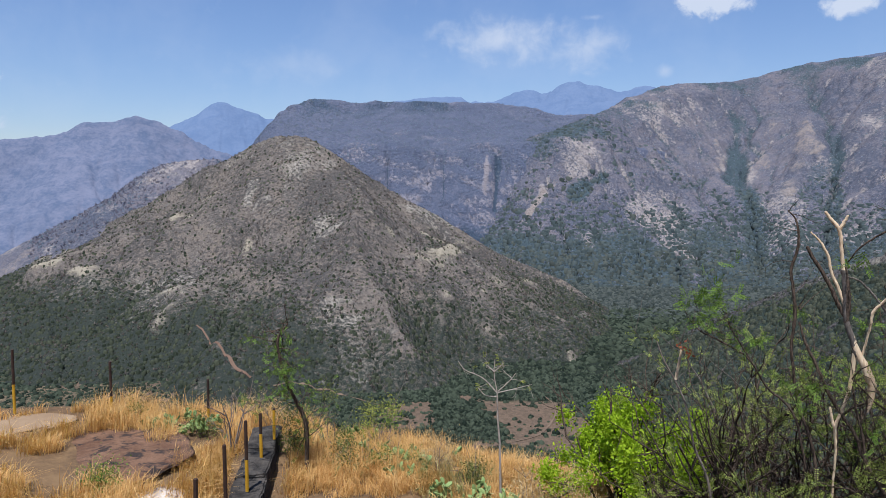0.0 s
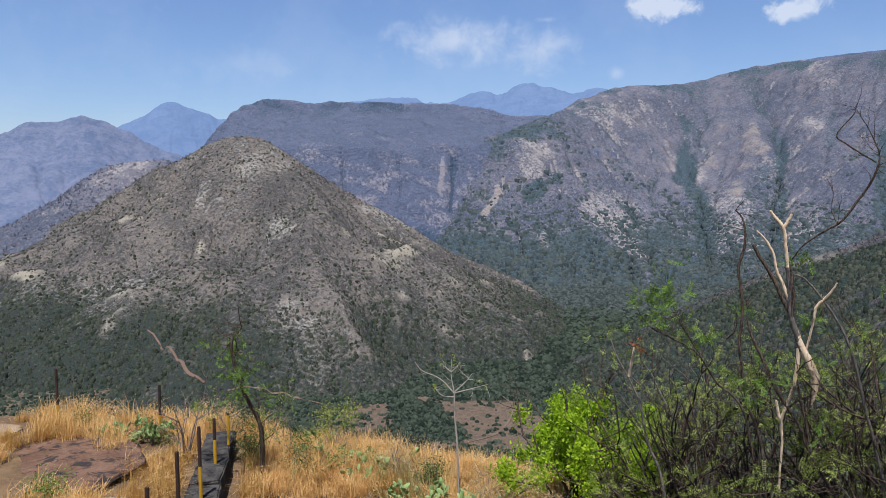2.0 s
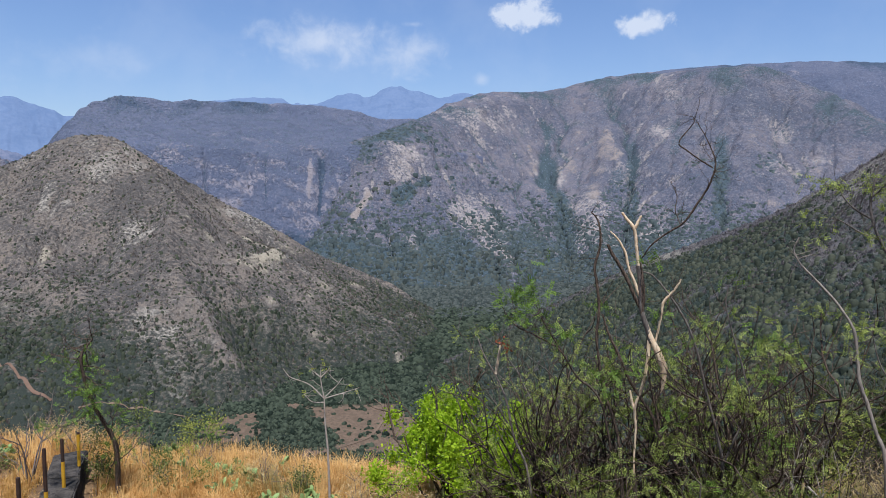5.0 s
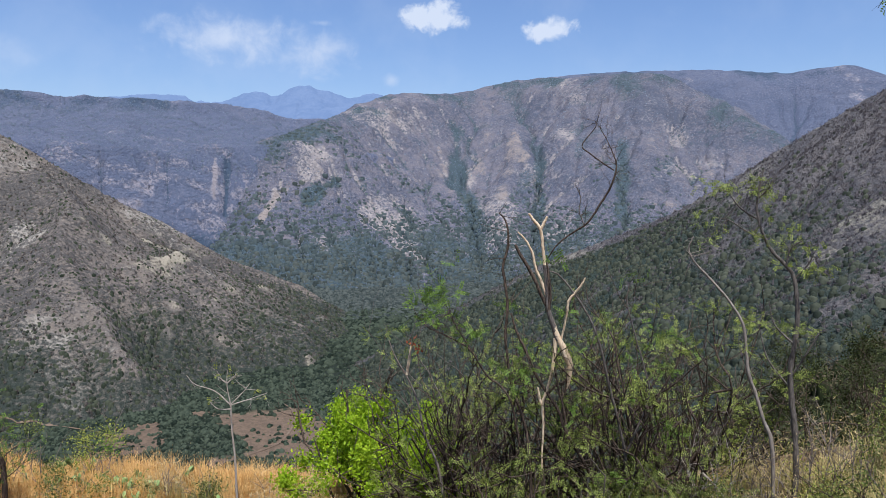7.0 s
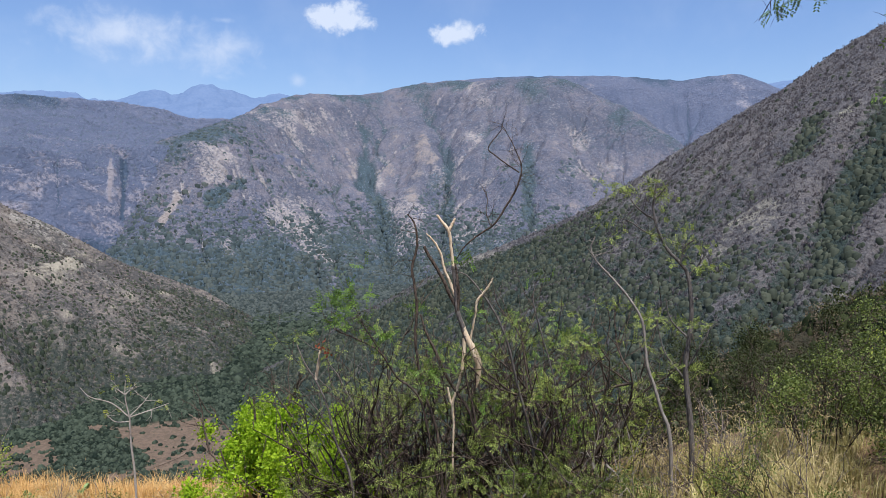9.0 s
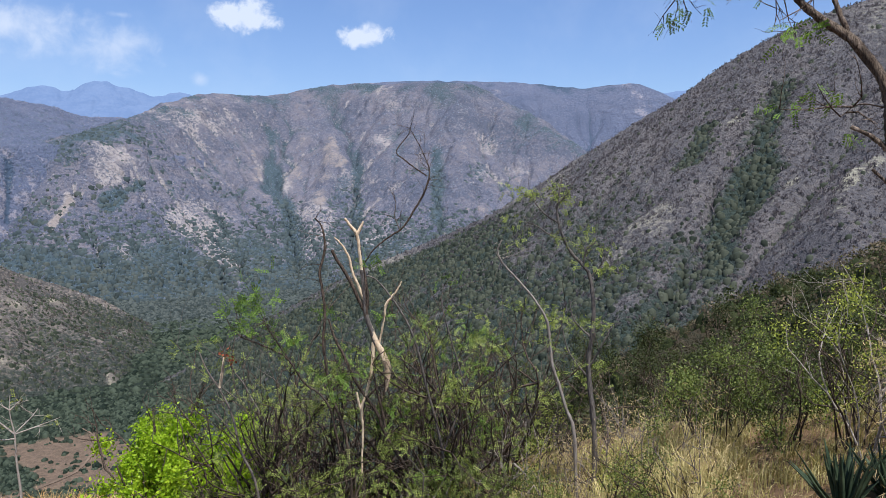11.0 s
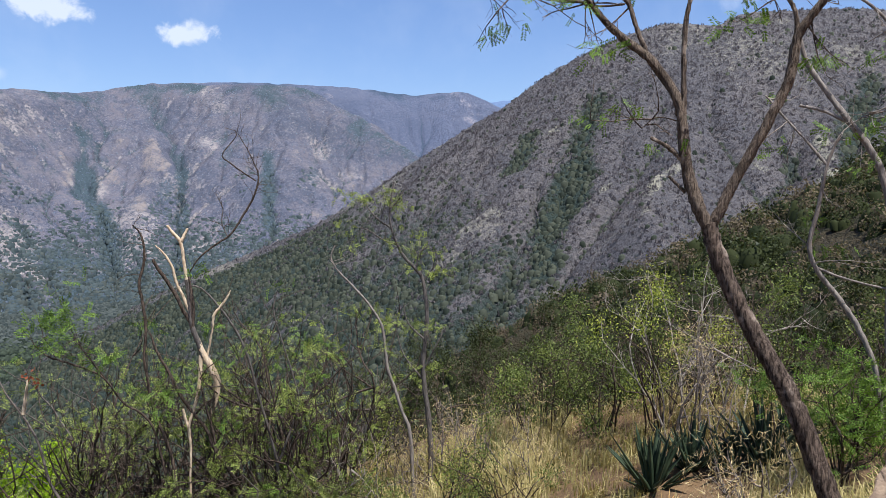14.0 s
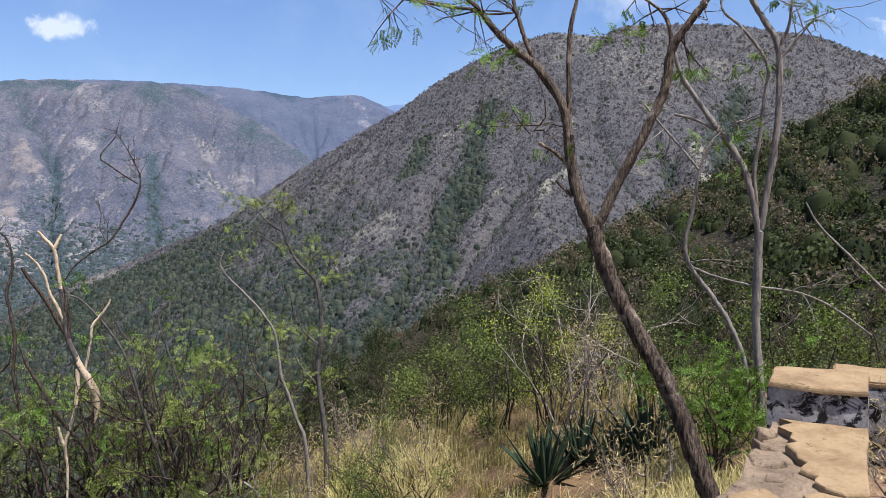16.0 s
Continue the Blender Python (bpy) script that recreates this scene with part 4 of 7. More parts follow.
# trees turn bluer with distance: haze put into their leaf colour
WOOD_MID = leaf_material("hazed_valley_trees", (0.056, 0.073, 0.071), (0.168, 0.188, 0.168), 0.45, 0.7, 0.15, (1.1, 1.15, 0.95))
WOOD_BLUE = leaf_material("hazed_foothill_trees", (0.105, 0.140, 0.148), (0.205, 0.250, 0.250), 0.6, 0.7, 0.15, (1.1, 1.15, 0.95))
SPUR_GREEN = leaf_material("slope_trees", (0.028, 0.038, 0.013), (0.092, 0.104, 0.035), 0.25, 0.5, 0.3, (1.3, 1.3, 0.5))
SPUR_SHADE = leaf_material("shade_core", (0.018, 0.024, 0.010), (0.045, 0.052, 0.020), 0.1, 0.7, 0.1)
SPUR_DRY = leaf_material("dry_slope_trees", (0.115, 0.088, 0.066), (0.235, 0.185, 0.122), 0.35, 0.8, 0.1)


def bush_hill(hill, n, az0, az1, r0, r1, radius, title, dry_mat, green_mat, rng, dryness=0.6, tris=14, tall=1.0, patch=-0.15, leaf=0.5):
    x, y, z, green, rock, thick = strew(rng, hill, n, az0, az1, r0, r1)
    keep = (thick + 0.9 * rng.uniform(-1, 1, len(x)) * 0.6 - 0.6 * np.clip(rock - 0.3, 0, 1) > patch) | (green > 0.45)
    keep &= clear(x, y, 6) if hill is H_CONE else True
    x, y, z, green, thick = (q[keep] for q in (x, y, z, green, thick))
    size = radius * np.minimum(rng.lognormal(0, 0.4, len(x)), 1.9) * (1 + 0.35 * ease(green, 0.3, 0.7))
    lush = rng.uniform(0, 1, len(x)) > (dryness - 1.7 * np.clip(green - 0.27, 0, 1) if hill is H_STEEP else dryness - 0.8 * green)
    if (~lush).any():
        scatter(title + "_dry_scrub", "leafless grey-brown bushes spread over the slope", "bushes", x[~lush], y[~lush], z[~lush], size[~lush], dry_mat, rng, tris, leaf, tall, bare=dry_mat is not SPUR_DRY)
    scatter(title + "_green_scrub", "dark green bushes spread over the slope", "bushes", x[lush], y[lush], z[lush], size[lush], green_mat, rng, tris, leaf, tall, domes=0 if hill is H_SPUR else 1)
    # near-black domes inside the crowns stand in for shade among the leaves
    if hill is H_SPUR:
        scatter(title + "_shade_core", "dark domes standing in for shade inside the slope's trees", "trees", x, y, z, size * 0.8, SPUR_SHADE, rng, tall=tall * 1.1, domes=3)


bush_hill(H_CONE, 56000, -34, 14, 1000, 2600, 2.1, "conical_hill", SCRUB_GREY, SCRUB_GREEN, rng, 0.80, 9, 1.1, -0.35, 0.5)
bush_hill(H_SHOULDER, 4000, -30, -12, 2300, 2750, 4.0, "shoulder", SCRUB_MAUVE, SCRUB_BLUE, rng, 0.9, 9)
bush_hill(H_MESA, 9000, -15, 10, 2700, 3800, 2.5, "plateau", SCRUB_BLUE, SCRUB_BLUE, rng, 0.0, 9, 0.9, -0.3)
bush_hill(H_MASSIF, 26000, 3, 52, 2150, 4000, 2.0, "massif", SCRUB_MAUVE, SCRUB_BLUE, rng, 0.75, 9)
bush_hill(H_STEEP, 84000, 11, 92, 330, 1300, 1.8, "hillside", SCRUB_ASH, SCRUB_DARK, rng, 0.96, 8, 1.05, -0.6, 0.46)
bush_hill(H_SPUR, 2600, 46, 96, 90, 262, 2.5, "spur", SPUR_DRY, SPUR_GREEN, rng, 0.50, 190, 1.1, -0.8, 0.075)

# the wooded valley floor
def wood(name, label, n, az0, az1, r0, r1, radius, mat, rng, chance, hill=None, tall=1.0, domes=2):
    x, y, z, green, rocky, thick = strew(rng, hill, n, az0, az1, r0, r1)
    az, r = np.degrees(np.arctan2(x, y)), np.hypot(x, y)
    keep = (rng.uniform(0, 1, len(x)) < chance(x, y, z, az, r, green, thick)) & clear(x, y, 6)
    if hill is None:
        for h in (H_CONE, H_STEEP, H_MASSIF):
            keep &= h.sample(x, y)[0] < z + 1
    x, y, z, r = x[keep], y[keep], z[keep], r[keep]
    size = np.minimum(rng.lognormal(0, 0.35, len(x)), 2.0) * radius * np.clip(r / 1100, 0.85, 1.5)
    scatter(name, label, "trees", x, y, z, size, mat, rng, tall=tall, domes=domes)


def on_floor(x, y, z, az, r, green, thick):
    """Dense but on the fields and on the dry slope."""
    open_land = ploughed(az, r, fbm(x / 90, y / 90, 71, 4))
    return np.where(az < -14.5 + 3 * thick, 0.16 + 0.25 * (r > 1700), 0.98 - open_land * np.where(thick > 0.22, 0.55, 0.93))


wood("valley_forest", "dense dark green trees covering the valley floor", 30000, -36, 42, 1000, 1900, 4.8, WOOD_GREEN, rng, on_floor)
wood("far_valley_forest", "dense green trees at the valley's far end, tinted haze blue", 40000, -36, 44, 1750, 2750, 4.8, WOOD_MID, rng, on_floor)
wood("far_valley_forest", "green trees climbing the massif's foot, tinted haze blue", 16000, 3, 50, 2080, 2700, 4.4, WOOD_MID, rng,
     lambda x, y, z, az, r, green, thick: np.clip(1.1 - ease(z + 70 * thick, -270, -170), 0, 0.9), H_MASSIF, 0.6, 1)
wood("valley_forest", "dark green trees round the fields in the valley", 22000, -16, 24, 745, 1180, 4.3, WOOD_GREEN, rng, on_floor, tall=1.25)
wood("valley_scrub", "dark green bushes dotted over a dry slope", 24000, -37, -12, 850, 1950, 2.4, WOOD_GREEN, rng, lambda x, y, z, az, r, green, thick: np.clip(0.62 + 0.9 * thick, 0.12, 0.95), domes=1)
wood("massif_forest", "green forest about the foot of the massif, tinted haze blue", 34000, 3, 50, 2100, 3100, 4.8, WOOD_BLUE, rng,
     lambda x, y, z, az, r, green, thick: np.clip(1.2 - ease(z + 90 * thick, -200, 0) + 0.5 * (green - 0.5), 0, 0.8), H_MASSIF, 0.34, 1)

# scrub on the slope just below the road
x, y, z, *_ , thick = strew(rng, None, 1900, 36, 92, 13, 95)
keep = thick + rng.uniform(-0.5, 0.5, len(x)) > -0.25
dry = rng.uniform(0, 1, len(x)) < 0.28
size = 0.9 * rng.lognormal(0, 0.3, len(x)) * np.clip(np.hypot(x, y) / 30, 0.9, 1.8)
for name, label, part_of, leaf_mat in (("slope_scrub", "dark green scrub on the near slope", keep & ~dry, SPUR_GREEN), ("slope_dry_scrub", "brown and ochre scrub on the near slope", keep & dry, SPUR_DRY)):
    scatter(name, label, "bushes", x[part_of], y[part_of], z[part_of] - 0.2, size[part_of], leaf_mat, rng, 230, 0.085, 1.3)
# dark cores added within the scrub, where only shade would be
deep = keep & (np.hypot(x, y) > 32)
scatter("slope_shade_core", "dark domes standing in for shade inside the near slope's scrub", "bushes", x[deep], y[deep], z[deep] - 0.2, size[deep] * 0.62, SPUR_SHADE, rng, tall=1.2, domes=3)

# ---------------------------------------------------------------- the ledge and the road's edge
M_SLAB = plain_material("brown_sandstone", (0.135, 0.070, 0.042), (0.26, 0.150, 0.094), 1.8, 0.85, 0.9, 0.06, (0.045, 0.034, 0.030), 0.50)
M_CHALK = plain_material("whitewashed_stone", (0.74, 0.68, 0.62), (0.45, 0.36, 0.29), 4.0, 0.9, 0.6, 0.02, (0.17, 0.105, 0.075), 0.5)
M_OLDWALL = plain_material("mossy_masonry", (0.030, 0.027, 0.024), (0.11, 0.095, 0.082), 3.4, 0.95, 1.0, 0.05, (0.015, 0.014, 0.014), 0.52)
M_BLACK = plain_material("rusted_black_paint", (0.035, 0.025, 0.022), (0.075, 0.042, 0.03), 9.0, 0.6, 0.3, 0.004)
M_YELLOW = plain_material("yellow_paint", (0.62, 0.36, 0.03), (0.50, 0.27, 0.02), 7.0, 0.55, 0.3, 0.004, (0.16, 0.08, 0.04), 0.66)
M_CREAM = plain_material("cream_plaster", (0.42, 0.285, 0.155), (0.27, 0.175, 0.09), 5.0, 0.92, 0.9, 0.012, (0.13, 0.09, 0.058), 0.60)
M_GRIME = plain_material("grimy_whitewash", (0.50, 0.47, 0.45), (0.20, 0.18, 0.17), 6.0, 0.9, 0.6, 0.012, (0.018, 0.015, 0.014), 0.47)
M_RUBBLE = plain_material("broken_mortar", (0.44, 0.315, 0.205), (0.24, 0.165, 0.11), 8.0, 0.95, 1.0, 0.03, (0.08, 0.056, 0.042), 0.57)
M_STRAW = leaf_material("dry_grass", (0.55, 0.275, 0.08), (1.0, 0.68, 0.30), 0.42, 0.6, 0.25)
M_PALE = leaf_material("pale_grass", (0.31, 0.26, 0.09), (0.82, 0.68, 0.33), 0.35, 0.6, 0.25)
M_LIME = leaf_material("lime_leaves", (0.25, 0.40, 0.012), (0.50, 0.66, 0.035), 0.5, 0.45, 0.35)
M_THORN = leaf_material("thorn_leaves", (0.11, 0.145, 0.035), (0.47, 0.53, 0.13), 0.4, 0.5, 0.3)
M_FRESH = leaf_material("fresh_leaves", (0.07, 0.13, 0.02), (0.24, 0.36, 0.06), 0.3, 0.5, 0.3)
M_OLIVE = leaf_material("olive_leaves", (0.16, 0.185, 0.03), (0.60, 0.63, 0.12), 0.4, 0.55, 0.3)
M_SHRUB = leaf_material("shrub_leaves", (0.05, 0.075, 0.02), (0.27, 0.31, 0.08), 0.32, 0.5, 0.35)
M_TANGLE = leaf_material("dry_tangle", (0.36, 0.245, 0.12), (0.98, 0.76, 0.42), 0.3, 0.7, 0.2)
M_RED = leaf_material("red_leaves", (0.26, 0.06, 0.03), (0.38, 0.12, 0.06), 0.4)
M_PAD = plain_material("cactus_skin", (0.17, 0.255, 0.075), (0.33, 0.42, 0.16), 6.0, 0.55, 0.3, 0.01)
M_AGAVE = plain_material("agave_leaf", (0.028, 0.046, 0.026), (0.075, 0.10, 0.055), 6.0, 0.45, 0.2, 0.01)
M_BARK = wood_material("grey_brown_bark", (0.03, 0.02, 0.014), (0.25, 0.18, 0.135), 1.6, 0.8, 1.0, (0.52, 0.40, 0.31))
M_LIMB = wood_material("peeling_limb_bark", (0.06, 0.042, 0.03), (0.30, 0.225, 0.165), 2.4, 0.8, 0.9, (0.44, 0.345, 0.265))
M_PALEBARK = wood_material("smooth_grey_bark", (0.20, 0.165, 0.14), (0.36, 0.305, 0.255), 1.2, 0.8, 0.4)
M_THINBARK = wood_material("thin_grey_bark", (0.09, 0.075, 0.065), (0.21, 0.18, 0.155), 1.8, 0.8, 0.4)
M_DARKSTEM = wood_material("dark_stem", (0.030, 0.022, 0.016), (0.165, 0.118, 0.088), 2.0, 0.85, 0.5)
M_BARE = wood_material("barkless_wood", (0.62, 0.43, 0.27), (0.88, 0.70, 0.48), 1.5, 0.75, 0.5)
M_PALETWIG = wood_material("bleached_twig", (0.34, 0.28, 0.23), (0.52, 0.45, 0.385), 2.0, 0.8, 0.3)
M_TWIG = wood_material("dry_twig", (0.16, 0.125, 0.105), (0.30, 0.25, 0.21), 2.0, 0.8, 0.3)



def verge_material():
    """Bare red soil of the road's edge passing into the dry earth of the ledge."""
    m, t, out = material("road_verge")
    p = coords(t, True)
    big, fine = t.noise(p, 2.1, 5, 0.62, 0.3), t.noise(p, 19.0, 5, 0.7)
    xyz = t.add("SeparateXYZ")
    t.join(p, xyz.inputs[0])
    edge = t.math("SUBTRACT", xyz.outputs["Y"], t.math("MULTIPLY", xyz.outputs["X"], 0.11))
    edge = t.math("ADD", edge, t.math("MULTIPLY", t.math("SUBTRACT", big, 0.5), 1.6))
    tone = t.ramp(t.math("ADD", t.math("MULTIPLY", big, 0.65), t.math("MULTIPLY", fine, 0.35)), 0.36, 0.64)
    road = t.mix(tone, *dull((0.33, 0.20, 0.125), (0.25, 0.145, 0.088)))
    earth = t.mix(tone, *dull((0.12, 0.072, 0.040), (0.24, 0.15, 0.075)))
    b = t.add("BsdfPrincipled", Roughness=0.95)
    b.inputs["Specular IOR Level"].default_value = 0.15
    t.join(t.mix(t.ramp(edge, 0.0, 0.7), road, earth), b.inputs["Base Color"])
    t.join(bumped(t, t.math("ADD", big, t.math("MULTIPLY", fine, 0.5)), 0.8, 0.04), b.inputs["Normal"])
    t.join(b.outputs[0], out.inputs["Surface"])
    return m


me = ground.data
me.materials.append(verge_material())
pr = np.hypot(*(np.stack([gx, gy], -1).reshape(-1, 2))[gf[:, 0]].T)
me.polygons.foreach_set("material_index", np.where(pr < 55, 1, 0).astype(np.int32))


def stand(az, d, dz=0.0):
    """A place on the ground at this bearing and distance."""
    x, y = math.sin(radians(az)) * d, math.cos(radians(az)) * d
    return np.array((x, y, float(ground_z(np.array([x]), np.array([y]))[0]) + dz))


def rock(name, label, place, size, turn, mat, rng, lumpy=0.12):
    """A low worn outcrop, rounded and uneven."""
    bm = bmesh.new()
    bmesh.ops.create_icosphere(bm, subdivisions=4, radius=1.0)
    off = Vector(rng.uniform(-50, 50, 3))
    for v in bm.verts:
        n = noise.fractal(v.co * 1.6 + off, 1.0, 2.0, 5) * lumpy
        step = round((v.co.z + n) * 4) / 4
        v.co = v.co * (1 + n)
        v.co.z = 0.55 * v.co.z + 0.45 * step if v.co.z > 0 else v.co.z * 0.4
        v.co = Vector((v.co.x * size[0], v.co.y * size[1], v.co.z * size[2]))
    me = bpy.data.meshes.new(name)
    bm.to_mesh(me)
    bm.free()
    for p in me.polygons:
        p.use_smooth = True
    me.materials.append(mat)
    ob = new(name, me)
    ob.matrix_world = pose(*place, 0, 0, turn)
    return tagged(ob, label, "rock")


rng = np.random.default_rng(12)
ROCKS = [(-25.4, 11.3, 1.15, 1.30, 24), (-31.3, 13.1, 0.95, 0.50, 30), (-21.7, 9.75, 0.46, 0.30, 8)]      # bearing, distance, half sizes, turn
M_PALESTONE = plain_material("pale_sandstone", (0.37, 0.26, 0.16), (0.28, 0.185, 0.11), 1.0)
for (az, d, wide, deep, turn), (name, label, high, mat) in zip(ROCKS, (("rock_slab", "broad flat reddish-brown rock slab among dry grass", 0.07, M_SLAB), ("rock_slab", "flat pale brown rock slab at the ledge's edge", 0.05, M_PALESTONE), ("painted_rock", "brown rock with stripes of flaking whitewash", 0.12, M_CHALK))):
    rock(name, label, stand(az, d, -0.01), (wide, deep, high), turn, mat, rng)


# -- grass
def grass(name, label, places, mat, rng, blades=16, tall=0.45, wide=0.009, lean=0.5):
    """Tufts of bent blades, joined."""
    n = len(places)
    base = np.repeat(places, blades, 0) + np.concatenate([rng.normal(0, 0.05, (n * blades, 2)), np.zeros((n * blades, 1))], 1)
    m = n * blades
    h = np.repeat(tall * np.minimum(rng.lognormal(0, 0.5, n), 2.0) * (0.8 + 0.6 * fbm(places[:, 0] / 0.9, places[:, 1] / 0.9, 220, 3)), blades) * rng.uniform(0.5, 1.15, m)
    comb = 5.0 * fbm(places[:, 0] / 1.5, places[:, 1] / 1.5, 230, 3) + rng.normal(0, 0.7, n) + 0.6
    a = np.repeat(comb, blades) + rng.normal(0, 0.8, m)
    bow = np.clip(rng.normal(0.75 * lean, 0.5 * lean, m), 0.05, 1.5)
    out = np.stack([np.cos(a), np.sin(a), 0 * a], 1)
    side = np.stack([-np.sin(a), np.cos(a), 0 * a], 1) * (wide * rng.uniform(0.6, 1.3, (m, 1)))
    up = np.array((0, 0, 1.0))
    p1 = base + up * h[:, None] * 0.55 + out * (h * bow * 0.22)[:, None]
    p2 = base + up * (h * (1 - 0.25 * np.minimum(bow, 1.6)))[:, None] + out * (h * bow * 0.75)[:, None]
    v = np.stack([base - side * 0.5, base + side * 0.5, p1 + side * 0.45, p1 - side * 0.45, p2], 1).reshape(-1, 3)
    k = np.arange(m)[:, None] * 5
    f = np.concatenate([k + np.array([0, 1, 2, 3]), k + np.array([3, 2, 4, 4])])
    geo = Geo()
    geo.put(v, f)
    return tagged(new(name, geo.mesh(name, mat, False)), label, "grass", kind="stuff")


def flat(az, d):
    return np.array((math.sin(radians(az)) * d, math.cos(radians(az)) * d))


WALL_A, WALL_B = flat(-18.6, 6.6), flat(-13.9, 11.9)      # ends of the old parapet


def spread(rng, n, az0, az1, d0, d1, gaps=0.0, seed=0):
    az, d = rng.uniform(az0, az1, n), np.sqrt(rng.uniform(d0 ** 2, d1 ** 2, n))
    x, y = np.sin(np.radians(az)) * d, np.cos(np.radians(az)) * d
    keep = fbm(x / 1.3, y / 1.3, 200 + seed, 3) > gaps
    slab = np.zeros(n, bool)
    for az_r, d_r, wide, deep, turn in ROCKS:
        c, t = stand(az_r, d_r - 0.25), radians(turn)
        u, v = (x - c[0]) * math.cos(t) + (y - c[1]) * math.sin(t), (y - c[1]) * math.cos(t) - (x - c[0]) * math.sin(t)
        slab |= np.hypot(u / (wide * 0.92), v / (deep + 0.1)) + 0.9 * fbm(x / 0.6, y / 0.6, 210, 3) < 1
    along = np.clip(((x - WALL_A[0]) * (WALL_B - WALL_A)[0] + (y - WALL_A[1]) * (WALL_B - WALL_A)[1]) / ((WALL_B - WALL_A) @ (WALL_B - WALL_A)), 0, 1)
    slab |= np.hypot(x - WALL_A[0] - along * (WALL_B - WALL_A)[0], y - WALL_A[1] - along * (WALL_B - WALL_A)[1]) < 0.42
    keep &= ~slab & (rng.uniform(0, 1, n) < 1.0)
    x, y = x[keep], y[keep]
    return np.stack([x, y, ground_z(x, y) - 0.02], 1)


grass("dry_grass", "tall golden dry grass covering the ledge", spread(rng, 11000, -40, 13, 7.2, 13.6, -0.22, 1), M_STRAW, rng, 20, 0.28, 0.007, 1.0)
grass("pale_grass", "pale straw-green grass at the ledge's edge", spread(rng, 1500, -2, 30, 7.5, 11.0, -0.05, 2), M_PALE, rng, 18, 0.30, 0.010, 0.6)
grass("slope_grass", "straw grass under the thorn thicket", spread(rng, 1500, 12, 44, 6.4, 9.8, -0.15, 4), M_STRAW, rng, 12, 0.26, 0.009, 0.8)
grass("roadside_grass", "short dry grass between the road and the bank", spread(rng, 1300, -75, 76, 3.6, 7.0, -0.1, 8), M_STRAW, rng, 9, 0.11, 0.008, 0.8)
grass("bank_grass", "tufts of pale green grass before the agaves", spread(rng, 800, 52, 76, 4.6, 6.6, -0.1, 9), M_PALE, rng, 14, 0.17, 0.008, 0.8)
grass("bank_grass", "straw-coloured dry grass on the bank", spread(rng, 1900, 34, 78, 4.2, 10.0, -0.15, 3), M_PALE, rng, 16, 0.22, 0.007, 0.9)


# -- old parapet with fence posts
def prism(name, corners, z0, z1, mat, rng, cuts=5, rough=0.02, bevel=0.02):
    """A worn wall piece over a four-cornered plan."""
    bm = bmesh.new()
    vs = [bm.verts.new((*c[:2], z)) for z in (z0, z1) for c in corners]
    bm.faces.new(vs[3::-1])
    bm.faces.new(vs[4:])
    for k in range(4):
        bm.faces.new((vs[k], vs[(k + 1) % 4], vs[4 + (k + 1) % 4], vs[4 + k]))
    bmesh.ops.recalc_face_normals(bm, faces=bm.faces)
    bmesh.ops.bevel(bm, geom=list(bm.edges), offset=bevel, segments=2, affect="EDGES")
    bmesh.ops.subdivide_edges(bm, edges=list(bm.edges), cuts=cuts, use_grid_fill=True)
    off = Vector(rng.uniform(-50, 50, 3))
    for v in bm.verts:
        v.co += noise.noise_vector(v.co * 6 + off) * rough + noise.noise_vector(v.co * 1.7 + off) * rough * 1.5
    me = bpy.data.meshes.new(name)
    bm.to_mesh(me)
    bm.free()
    me.materials.append(mat)
    return me


def strip(a, b, width):
    """The four corners of a strip from a to b."""
    n = unit(np.array((b[1] - a[1], -(b[0] - a[0])))) * width / 2
    return [a - n, a + n, b + n, b - n]


w0, w1 = WALL_A, WALL_B
old_wall = thing("old_parapet", "low weathered dark masonry parapet with posts set in it", "wall", (*w0, -2.5))
for k in range(5):
    a, b = w0 + (w1 - w0) * (k / 5 + 0.003), w0 + (w1 - w0) * ((k + 1) / 5 - 0.003)
    child("masonry_block", prism("masonry_block", strip(a, b, 0.42), -2.95, -2.19 - 0.008 * (k % 3), M_OLDWALL, rng, 6, 0.022, 0.02), old_wall)


def fence_post(base, top, yellow, rng):
    """Square steel post, black above and yellow below."""
    root = thing("fence_post", "thin steel fence post painted black over yellow", "post", base, "fence posts on the ledge")
    h = top - base[2]
    tilt = rng.normal(0, 0.012, 2) * h
    for name, z0, z1, mat, s in (("lower_band", 0, h * yellow, M_YELLOW, 0.023), ("upper_band", h * yellow, h, M_BLACK, 0.022)):
        g = Geo()
        g.tube([(base[0] + tilt[0] * z / h, base[1] + tilt[1] * z / h, base[2] + z) for z in (z0, (z0 + z1) / 2, z1)], [s, s, s * 0.97], 8)
        child(name, g.mesh(name, mat, False), root)


for az, d, base, top, yellow in ((-15.5, 9.3, -2.2, -1.28, 0.45), (-17.1, 8.3, -2.2, -1.22, 0.35), (-19.4, 7.3, -2.2, -1.19, 0.3), (-14.4, 10.4, -2.2, -1.54, 0.55),
                                 (-13.4, 11.2, -2.2, -1.72, 0.95), (-18.3, 12.9, -2.55, -1.62, 0.45), (-25.0, 13.2, -2.32, -1.25, 0.45), (-31.1, 13.7, -2.2, -0.99, 0.52)):
    fence_post((*flat(az, d), base), top, yellow, rng)


# -- plants
def limb(points, d):
    """World points from bearing, height angle pairs at about d metres; a third number moves a point nearer or farther."""
    return np.array([spot(q[0], q[1], d + (q[2] if len(q) > 2 else 0)) for q in points])


